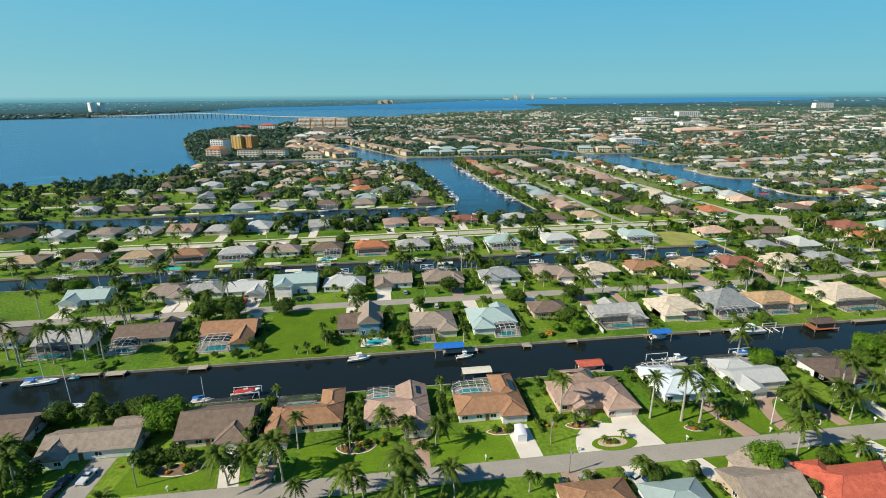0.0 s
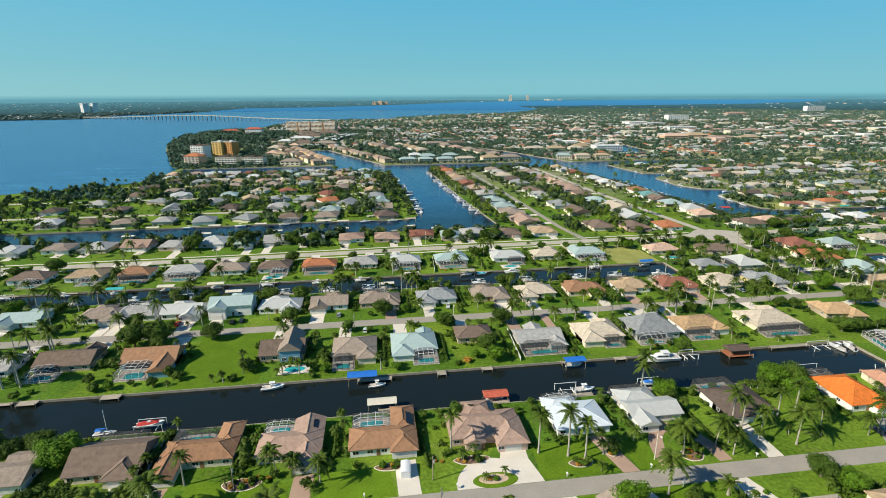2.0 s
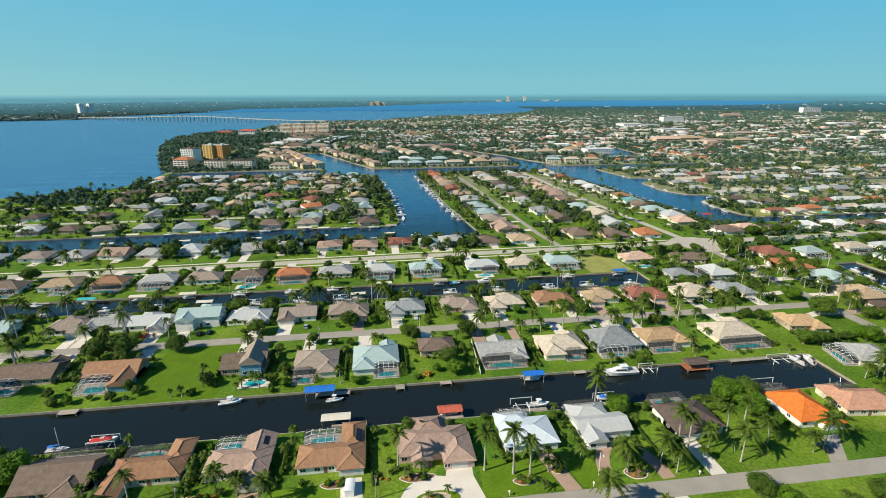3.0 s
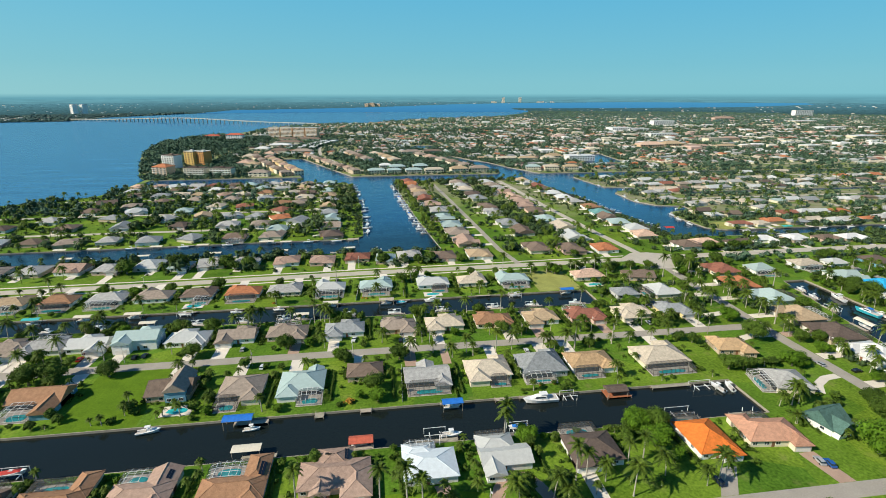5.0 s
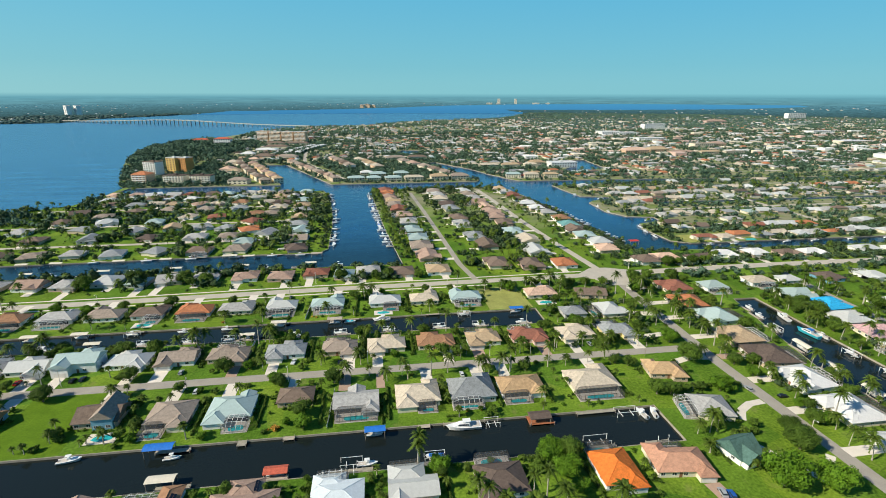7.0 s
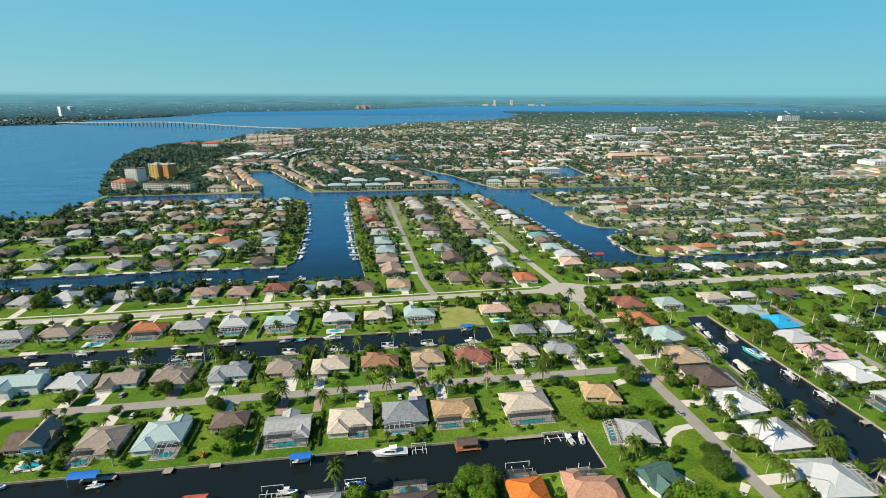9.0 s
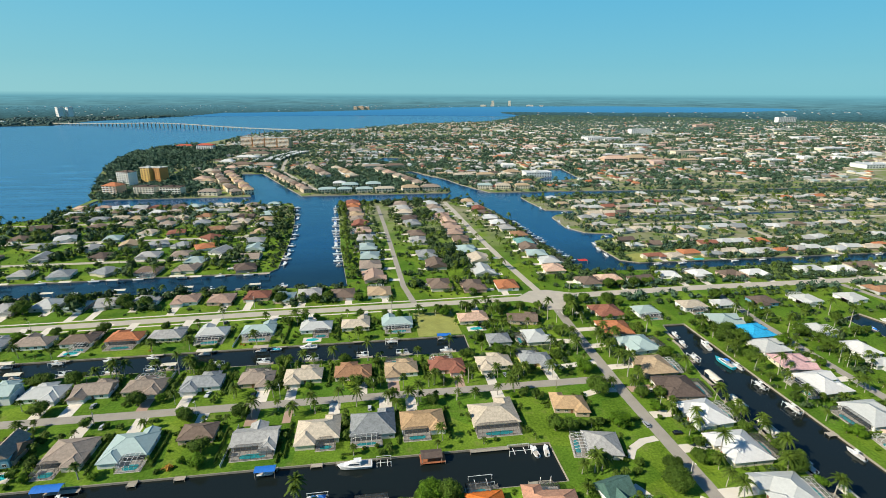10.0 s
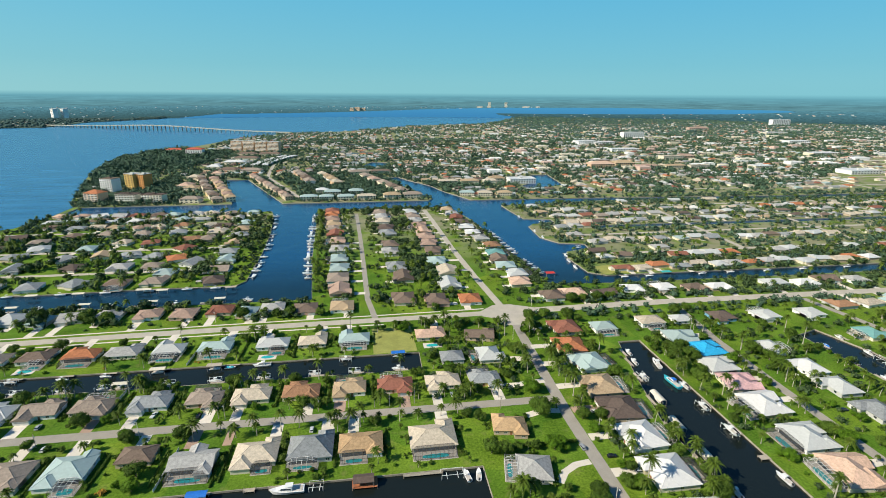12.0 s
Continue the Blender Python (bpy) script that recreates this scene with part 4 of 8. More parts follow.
house(414, 132, 14, 11, "N", "silver", "white", garage=3)
# east of the side canal
for k, (x, y, rf, wl_c, w) in enumerate([(394, 104, "mint", "white", 17), (402, 86, "blue", "white", 16), (396, 66, "silver", "white", 14), (395, 46, "rose", "cream", 15), (393, 24, "white", "yellow", 18), (394, -4, "silver", "white", 17), (394, -28, "peach", "cream", 19), (394, -55, "grey", "white", 17), (394, -80, "tile", "cream", 17), (394, -105, "grey", "cream", 17)]):
    w += 2.5
    house(x, y, w, 16, "E", rf, wl_c, [(1, w / 2, -12, 0, k % 2 == 0), (-w / 2, -1.5, -10.5, -2, k % 3 == 0)], garage=5.0, turn=(-6, 3, 0)[k % 3], cg=(-w / 2 + 1, w / 2 - 2, 6.5, k % 2 == 1) if k > 3 else None, pitch=0.42, label="house under a bright blue tarpaulin-covered roof" if rf == "blue" else "")
    slab("driveway", [(404, y + 2.6), (417, y + 2.6), (417, y + 7.4), (404, y + 7.4)], CONCRETE, label="pale concrete driveway")
for k, (x, y, rf, wl_c) in enumerate([(448, 133, "dark", "blue"), (484, 131, "silver", "white"), (522, 130, "silver", "white"), (447, 82, "silver", "white"), (452, 56, "white", "white"), (452, 34, "silver", "grey"), (452, 10, "slate", "grey"), (452, -16, "tan", "cream"), (452, -42, "grey", "white"), (536, 92, "teal", "cream"), (538, 62, "peach", "cream"), (538, 36, "grey", "white"), (540, 8, "brown", "white"), (585, 100, "white", "white"), (588, 70, "tan", "cream"), (588, 40, "grey", "cream"), (588, 10, "white", "cream")]):
    f = "S" if y > 129 else ("W" if x < 500 or x > 560 else "E")
    house(x, y, 17, 14, f, rf, wl_c, [(-8.5, -1, -10.5, 0, k % 3 == 1)], garage=-4.6, cg=(-6, 6, 6, k % 2 == 0) if k in (3, 6, 9, 1) else None, detail=1, pitch=0.42)

# ---- blocks further off ----
rng = random.Random(11)
PAL = ["brown", "tan", "grey", "taupe", "pink", "tile", "white", "silver", "beige", "dark", "slate", "mint", "ice", "brick", "peach", "grey", "taupe", "beige"]
WPAL = ["white", "white", "cream", "tan", "grey", "pink"]


def row(xa, xb, y, step, face, cage_p=0.25, detail=1, pal=PAL, skip=0.06, vertical=False, slope=0.0, loose=0.0):
    n = int(abs(xb - xa) / step)
    for k in range(n + 1):
        if rng.random() < skip:
            continue
        u = xa + k * step + rng.uniform(-3, 3)
        px, py = (y + slope * (u - xa), u) if vertical else (u, y + slope * (u - xa))
        px, py = (px + rng.uniform(-2.5, 2.5), py) if vertical else (px, py + rng.uniform(-3.5, 3.5))
        px, py = px + rng.uniform(-1, 1) * loose * 0.5, py + rng.uniform(-1, 1) * loose
        if any(is_water(px + a, py + b) for a, b in ((-9, -9), (9, -9), (9, 9), (-9, 9))):
            continue
        w, g = (rng.uniform(0.74, 0.92) if step < 24 else rng.uniform(0.62, 0.8)) * step, rng.choice((-1, 1))
        c = rng.random() < cage_p
        fd = {"S": (0, -1), "N": (0, 1), "W": (-1, 0), "E": (1, 0)}[face]
        MID_DRIVES.append((px, py, fd, g * w / 4))
        house(px, py, w, rng.uniform(10, 13), face, rng.choice(pal), rng.choice(WPAL), [((0.8, w / 2, -9.5, 1, rng.random() < 0.3) if g > 0 else (-w / 2, -0.8, -9.5, 1, rng.random() < 0.3))], garage=g * w / 4, gable=rng.random() < 0.3,
              cg=(-w / 2 + 0.5, w / 2 - rng.uniform(1, 7), 6, rng.random() < 0.5) if c else None, detail=detail, pitch=rng.uniform(0.36, 0.48), turn=rng.uniform(-9, 9) + (rng.choice((-38, 30, 90, -20)) if loose and rng.random() < 0.3 else 0))
        DONE.append((px, py))


DONE = []
MID_DRIVES = []


MUTED = {"silver": ("grey", "silver", "slate"), "grey": ("taupe", "grey", "slate"), "ice": ("mint", "ice"), "tan": ("tan", "taupe", "brown"), "white": ("white", "silver"), "taupe": ("taupe", "brown", "dark"), "peach": ("pink", "tan", "peach"), "red": ("terra", "brick")}


def lot(x, y, rf, face, w=18.0, turn=0.0, cage_p=0.25):
    """A house on its own lot, with a garage wing and at times a pool cage."""
    if any(is_water(x + p, y + q) for p, q in ((-9, -9), (9, -9), (9, 9), (-9, 9))):
        return
    g = rng.choice((-1, 1))
    rf = rng.choice(MUTED.get(rf, (rf,)))
    fd = {"S": (0, -1), "N": (0, 1), "W": (-1, 0), "E": (1, 0)}[face]
    MID_DRIVES.append((x, y, fd, g * w / 4))
    wings = [(0.8, w / 2, -10, 1, rng.random() < 0.3) if g > 0 else (-w / 2, -0.8, -10, 1, rng.random() < 0.3)]
    if rng.random() < 0.7:
        wings.append((-w / 2, -1, 1, 9.5, False) if g > 0 else (1, w / 2, 1, 9.5, False))
    c = rng.random() < cage_p
    house(x, y, w, rng.uniform(14.5, 18), face, rf, rng.choice(WPAL), wings, garage=g * w / 4, gable=rng.random() < 0.2, cg=(-w / 2 + 0.5, w / 2 - rng.uniform(1, 7), 6, rng.random() < 0.5) if c else None, detail=1, pitch=rng.uniform(0.30, 0.42), turn=turn + rng.uniform(-5, 5))
    DONE.append((x, y))


# north side of the main road
for x, y, rf in [(-300, 192, "tan"), (-272, 193, "grey"), (-243, 194, "brown"), (-214, 191, "white"), (-186, 194, "taupe"), (-160, 192, "silver"), (-134, 193, "pink"), (-109, 190, "grey"), (-84, 195, "white"), (-61, 190, "ice"), (-40, 193, "silver"), (-16, 194, "grey"), (13, 192, "pink"), (39, 190, "pink"), (65, 194, "brick"), (86, 187, "ice"), (104, 193, "silver"), (130, 188, "brown"), (158, 189, "peach")]:
    lot(x, y, rf, "S", 17.5 if rf != "ice" else 14.0)
row(355, 640, 194, 27, "S", 0.2)
row(560, 700, 140, 27, "N", 0.2)
# the block between the wide canal and the straight street
for x, y, rf in [(154, 225, "pink"), (151, 255, "taupe"), (151, 283, "ice"), (148, 313, "ice"), (147, 347, "silver"), (143, 380, "pink"), (139, 412, "brick"), (136, 438, "tan"), (133, 462, "tan"), (130, 488, "pink"), (128, 514, "terra"), (127, 538, "red")]:
    lot(x, y, rf, "E", 22.5, cage_p=0.4)
for x, y, rf in [(208, 199, "taupe"), (211, 250, "taupe"), (206, 281, "slate"), (203, 330, "grey"), (203, 359, "tan"), (202, 408, "silver"), (201, 434, "taupe"), (198, 470, "beige"), (196, 496, "grey"), (195, 522, "tan")]:
    lot(x, y, rf, "W", 22.5, cage_p=0.2)
for x, y, rf in [(234, 193, "taupe"), (250, 228, "silver"), (254, 262, "beige"), (247, 293, "ice"), (248, 330, "taupe"), (247, 359, "peach"), (246, 385, "peach"), (245, 412, "peach"), (243, 440, "pink"), (241, 468, "grey"), (239, 495, "tan"), (237, 521, "white")]:
    lot(x, y, rf, "E", 22.5, cage_p=0.2)
lot(262, 191, "terra", "S", 17.0)
for x, y, rf in [(327, 190, "brown"), (309, 225, "peach"), (313, 248, "white"), (308, 271, "ice"), (306, 292, "tan"), (308, 313, "teal"), (311, 342, "tile"), (304, 372, "grey"), (300, 398, "white"), (297, 425, "white"), (296, 452, "taupe"), (293, 478, "red"), (290, 504, "silver"), (288, 530, "tan")]:
    lot(x + 6, y, rf, "W", 18.5, cage_p=0.4)
# the island west of the wide canal
for x, y, rf, f, t in [(-112, 264, "silver", "N", 14), (-79, 268, "slate", "N", -16), (-42, 265, "brown", "N", 4), (-11, 266, "grey", "N", -5), (40, 263, "taupe", "W", 8), (36, 324, "ice", "W", -4), (31, 352, "silver", "W", 6), (29, 386, "tan", "W", 0), (27, 419, "silver", "W", 10), (24, 450, "peach", "W", 0), (21, 480, "ice", "W", 5), (-16, 335, "red", "E", 20), (-20, 372, "brick", "S", -35), (-66, 352, "slate", "S", 30), (-60, 312, "grey", "S", 6), (-128, 345, "grey", "N", -22), (-122, 379, "ice", "S", 12), (-181, 355, "silver", "N", -18),
                     (-172, 384, "silver", "S", 25), (-164, 436, "brown", "N", -30), (-64, 397, "red", "S", 8), (-130, 441, "taupe", "N", 0), (-6, 408, "grey", "E", 12), (-156, 316, "silver", "S", 10), (-50, 440, "silver", "N", 15), (-88, 438, "grey", "N", -8), (-188, 412, "taupe", "S", 16), (-104, 316, "taupe", "S", -6), (38, 293, "taupe", "W", 0), (4, 318, "grey", "S", -20), (-222, 432, "taupe", "N", 20), (-94, 402, "beige", "S", -12), (-30, 312, "tan", "S", 8), (-205, 318, "taupe", "S", 4), (-236, 350, "grey", "N", 0), (-218, 388, "brown", "S", -12), (-145, 268, "grey", "N", 0), (-176, 266, "grey", "N", 6), (-206, 270, "tan", "N", -6), (-236, 272, "white", "N", 8), (-262, 322, "taupe", "S", -4), (-95, 352, "tan", "N", 12), (-40, 345, "grey", "N", -18), (-25, 408, "tile", "S", 20), (-4, 438, "beige", "N", 0), (-10, 290, "ice", "S", 0)]:
    lot(x, y, rf, f, rng.uniform(16, 20), t, 0.15)
row(-235, 10, 474, 26, "S", 0.1, skip=0.1, loose=4.5)
row(-225, 10, 508, 26, "N", 0.1, skip=0.1, loose=4.5)
row(-235, 18, 541, 25, "S", 0.2, skip=0.1, loose=3.0)

md = Shape()
for px, py, (fx_, fy_), g in MID_DRIVES:
    cx, cy = px + g * -fy_ * 1.0, py + g * fx_ * 1.0
    a, b = 8.5, 12.0
    while b < 27 and not on_road(cx + fx_ * b, cy + fy_ * b, 0):
        b += 1.0
    b = b if b < 27 else 17.0
    ux, uy = -fy_ * 2.7, fx_ * 2.7
    md.face([(cx + fx_ * a - ux, cy + fy_ * a - uy, 0.06), (cx + fx_ * b - ux, cy + fy_ * b - uy, 0.06), (cx + fx_ * b + ux, cy + fy_ * b + uy, 0.06), (cx + fx_ * a + ux, cy + fy_ * a + uy, 0.06)])
for k, f in enumerate(md.f):
    if (Vector(md.v[f[1]]) - Vector(md.v[f[0]])).cross(Vector(md.v[f[2]]) - Vector(md.v[f[1]])).z < 0:
        md.f[k] = tuple(reversed(f))
tagged(md.make("driveways_midground", CONCRETE), "short pale concrete driveways before the houses", "driveways", kind="structure")

# ---- palms and trees ----
def frond(s, yaw, up, length, droop, rr, seg=8, wide=0.75, mi=0):
    """One feather frond: a curved rib with pointed leaflets on both sides."""
    c, n = math.cos(yaw), math.sin(yaw)
    pts = []
    for k in range(seg + 1):
        t = k / seg
        r = length * (t * math.cos(up) + 0.0)
        z = length * (math.sin(up) * t - droop * t * t)
        pts.append(Vector((c * r * (1 - 0.12 * droop * t), n * r * (1 - 0.12 * droop * t), z)))
    side = Vector((-n, c, 0))
    for k in range(seg):
        a, b = pts[k], pts[k + 1]
        f = math.sin(math.pi * (0.14 + 0.80 * (k + 0.5) / seg)) * wide
        for q in (-1, 1):
            tip = (a + b) / 2 + side * q * f * rr.uniform(0.8, 1.2) + (b - a) * 0.7 + Vector((0, 0, -0.28 * f))
            s.face([a, b, tip] if q > 0 else [b, a, tip], mi)
            tip2 = a + (b - a) * 0.1 + side * q * f * 0.95 + (b - a) * 0.5 + Vector((0, 0, -0.36 * f))
            s.face([a, (a + b) / 2, tip2] if q > 0 else [(a + b) / 2, a, tip2], mi)


def palm_meshes(seed, h, r0, r1, n, length, lean, droop, shaft=True, wide=0.75):
    rr = random.Random(seed)
    t, c = Shape(), Shape()
    steps = 6
    ring = []
    for k in range(steps + 1):
        f = k / steps
        ring.append((Vector((lean * f * f, lean * 0.3 * f * f, h * f - 0.1)), r0 + (r1 - r0) * f + (0.12 if k == 0 else 0)))
    for (a, ra), (b, rb) in zip(ring, ring[1:]):
        t.bar(a, b, ra, n=7, r2=rb)
    top = ring[-1][0]
    if shaft:
        c.bar(top - Vector((0, 0, 0.9)), top + Vector((0, 0, 0.6)), r1 * 1.15, n=6, r2=0.06)
    else:
        c.bar(top - Vector((0, 0, 0.8)), top + Vector((0, 0, 0.2)), r1 * 2.0, n=7, r2=r1 * 1.2)
    cs = Shape()
    for k in range(n):
        frond(cs, k * 2.399 + rr.uniform(-0.2, 0.2), 1.2 - 1.5 * (k / n) + rr.uniform(-0.1, 0.1), length * rr.uniform(0.85, 1.1), droop * rr.uniform(0.7, 1.2), rr, wide=wide)
    off = len(c.v)
    c.v += [tuple(Vector(p) + top) for p in cs.v]
    c.f += [tuple(i + off for i in f) for f in cs.f]
    c.m += cs.m
    return t.mesh("trunk", [PALMTRUNK]), c.mesh("crown", [FROND])


def crown_shape(seed, lobes, count, size, flat=1.0, core=True):
    """A leafy crown: many small tilted leaf clumps over uneven lobes."""
    rr = random.Random(seed)
    s = Shape()
    for (x, y, z, r) in lobes:
        if core:
            q = 0.74 * r
            pts, fs = [], []
            for i in range(4):
                for j in range(6):
                    th, ph = math.pi * (i + 0.5) / 4, 2 * math.pi * (j + 0.5 * (i % 2)) / 6
                    w = q * rr.uniform(0.85, 1.1)
                    pts.append((x + w * math.sin(th) * math.cos(ph), y + w * math.sin(th) * math.sin(ph), z + w * math.cos(th) * flat))
            for i in range(3):
                for j in range(6):
                    fs.append((i * 6 + j, (i + 1) * 6 + j, (i + 1) * 6 + (j + 1) % 6, i * 6 + (j + 1) % 6))
            fs += [tuple(range(6)), tuple(range(23, 17, -1))]
            s.hull(pts, fs)
    tot = sum(r * r for *_, r in lobes)
    for (x, y, z, r) in lobes:
        for _ in range(int(count * r * r / tot)):
            d = Vector((rr.gauss(0, 1), rr.gauss(0, 1), rr.gauss(0.25, 1))).normalized()
            p = Vector((x, y, z)) + Vector((d.x, d.y, d.z * flat)) * r * rr.uniform(0.78, 1.06)
            nn = (d + Vector((rr.uniform(-.7, .7), rr.uniform(-.7, .7), rr.uniform(-.3, .9)))).normalized()
            u = nn.orthogonal().normalized()
            w = nn.cross(u)
            a = rr.uniform(0, 6.28)
            u, w = u * math.cos(a) + w * math.sin(a), w * math.cos(a) - u * math.sin(a)
            k = size * rr.uniform(0.6, 1.3)
            s.face([p - u * k, p - w * k * 0.55 + nn * 0.12 * k, p + u * k, p + w * k * 0.55 + nn * 0.12 * k])
    return s


def tree_meshes(seed, r, h, m, flat=0.85, count=620):
    count = int(count * 1.2)
    rr = random.Random(seed)
    lobes = [(0, 0, h - r * 0.8, r * 0.8)]
    for k in range(8):
        a = k * 2.4 + rr.uniform(-.3, .3)
        q = rr.uniform(0.45, 0.7) * r
        lobes.append((math.cos(a) * q, math.sin(a) * q, h - r * rr.uniform(0.6, 1.15) * flat, r * rr.uniform(0.34, 0.48)))
    c = crown_shape(seed, lobes, count, 0.22 + r * 0.02, flat).mesh("crown", [m])
    t = Shape()
    b = h - r * 1.1
    t.bar((0, 0, -0.1), (0.1, 0, b), 0.09 * r, n=7, r2=0.06 * r)
    for k in range(4):
        x, y, z, q = lobes[1 + 2 * k]
        t.bar((0.08, 0, b * 0.8), (x * 0.8, y * 0.8, z), 0.05 * r, n=5, r2=0.02 * r)
    return t.mesh("trunk", [BARK]), c


KIND = {
    "royal": [palm_meshes(1, 14.2, 0.30, 0.19, 22, 4.4, 0.3, 0.62, True, 0.80), palm_meshes(2, 12.2, 0.30, 0.19, 21, 4.2, -0.2, 0.66, True, 0.80)],
    "coco": [palm_meshes(3, 9.3, 0.20, 0.13, 30, 4.8, 1.2, 0.66, False, 0.82), palm_meshes(4, 7.0, 0.20, 0.13, 29, 4.6, -0.8, 0.70, False, 0.82)],
    "date": [palm_meshes(5, 4.2, 0.42, 0.38, 40, 3.8, 0.1, 0.5, False, 0.42)],
    "sabal": [palm_meshes(6, 6.0, 0.20, 0.18, 24, 2.5, 0.2, 0.6, False, 0.7), palm_meshes(7, 4.5, 0.20, 0.18, 24, 2.3, 0.3, 0.6, False, 0.7)],
    "small": [palm_meshes(8, 2.2, 0.12, 0.09, 14, 2.3, 0.3, 0.55, False, 0.45), palm_meshes(9, 3.2, 0.12, 0.09, 14, 2.2, 0.4, 0.6, False, 0.45)],
    "round": [tree_meshes(21, 4.4, 7.4, LEAF, count=1150), tree_meshes(22, 3.4, 6.0, LEAF, count=850), tree_meshes(23, 5.4, 9.0, LEAF, count=2300)],
    "bright": [tree_meshes(24, 4.9, 8.0, LEAF2, count=1900), tree_meshes(25, 3.2, 5.4, LEAF2, count=850)],
    "bush": [tree_meshes(26, 1.5, 2.2, LEAF, count=200), tree_meshes(27, 1.2, 1.7, LEAF2, count=170), tree_meshes(28, 1.8, 3.0, LEAF, count=240)],
    "croton": [tree_meshes(29, 0.9, 1.1, FLOWERS, count=110)],
}
WORDS = {
    "royal": ("royal_palm", "tall royal palm, smooth pale trunk, feathery green crown", "palm tree"), "coco": ("coconut_palm", "slender leaning coconut palm with drooping green fronds", "palm tree"),
    "date": ("date_palm", "stout date palm with a dense arching crown", "palm tree"), "sabal": ("cabbage_palm", "short cabbage palm with a tight fan crown", "palm tree"),
    "small": ("garden_palm", "small garden palm with arching fronds", "palm tree"), "round": ("shade_tree", "broad dark green leafy shade tree", "tree"),
    "bright": ("leafy_tree", "rounded bright green leafy tree", "tree"), "bush": ("shrub", "clipped dense green garden shrub", "shrub"), "croton": ("croton_shrub", "low red and orange croton shrub", "shrub"),
}
PLANTS = []


def plant(kind, x, y, s=1.0, v=None, turn=None):
    rr = random.Random(int(x * 31 + y * 57))
    t, c = KIND[kind][(v if v is not None else rr.randrange(9)) % len(KIND[kind])]
    nm, lab, cat = WORDS[kind]
    low_ = kind in ("bush", "croton")
    ob = new(nm, c if low_ else t)
    k = s * rr.uniform(0.9, 1.1)
    ob.matrix_basis = pose(x, y, 0, 0, 0, rr.uniform(0, 360) if turn is None else turn) @ Matrix.Diagonal((k, k, k, 1))
    if not low_:
        put("crown", c, ob, Matrix.Identity(4))
    tagged(ob, lab, cat, "trees and palms of the gardens")
    PLANTS.append((x, y))
    return ob


def taken(x, y, gap=1.0):
    if y < -61 + gap and y > -68.5 - gap or 43 - gap < y < 51 + gap and x < 290:
        return True
    if abs(x - (285.5 + (y + 70) * -0.005)) < 4.5 + gap and y < 165:
        return True
    if 417 - gap < x < 424 + gap and y < 165 or 153 - gap + (0 if x > 60 else -6) < y < 172 + gap:
        return True
    for hx, hy, hw, hd, f, c, fr in OCC:
        ex0 = ex1 = ey0 = ey1 = 0
        back = (c[2] if c else 0)
        if f == "S":
            ey0, ey1 = fr, back
        elif f == "N":
            ey0, ey1 = back, fr
        elif f == "W":
            ex0, ex1 = fr, back
        else:
            ex0, ex1 = back, fr
        if hx - hw - ex0 - gap < x < hx + hw + ex1 + gap and hy - hd - ey0 - gap < y < hy + hd + ey1 + gap:
            return True
    return False


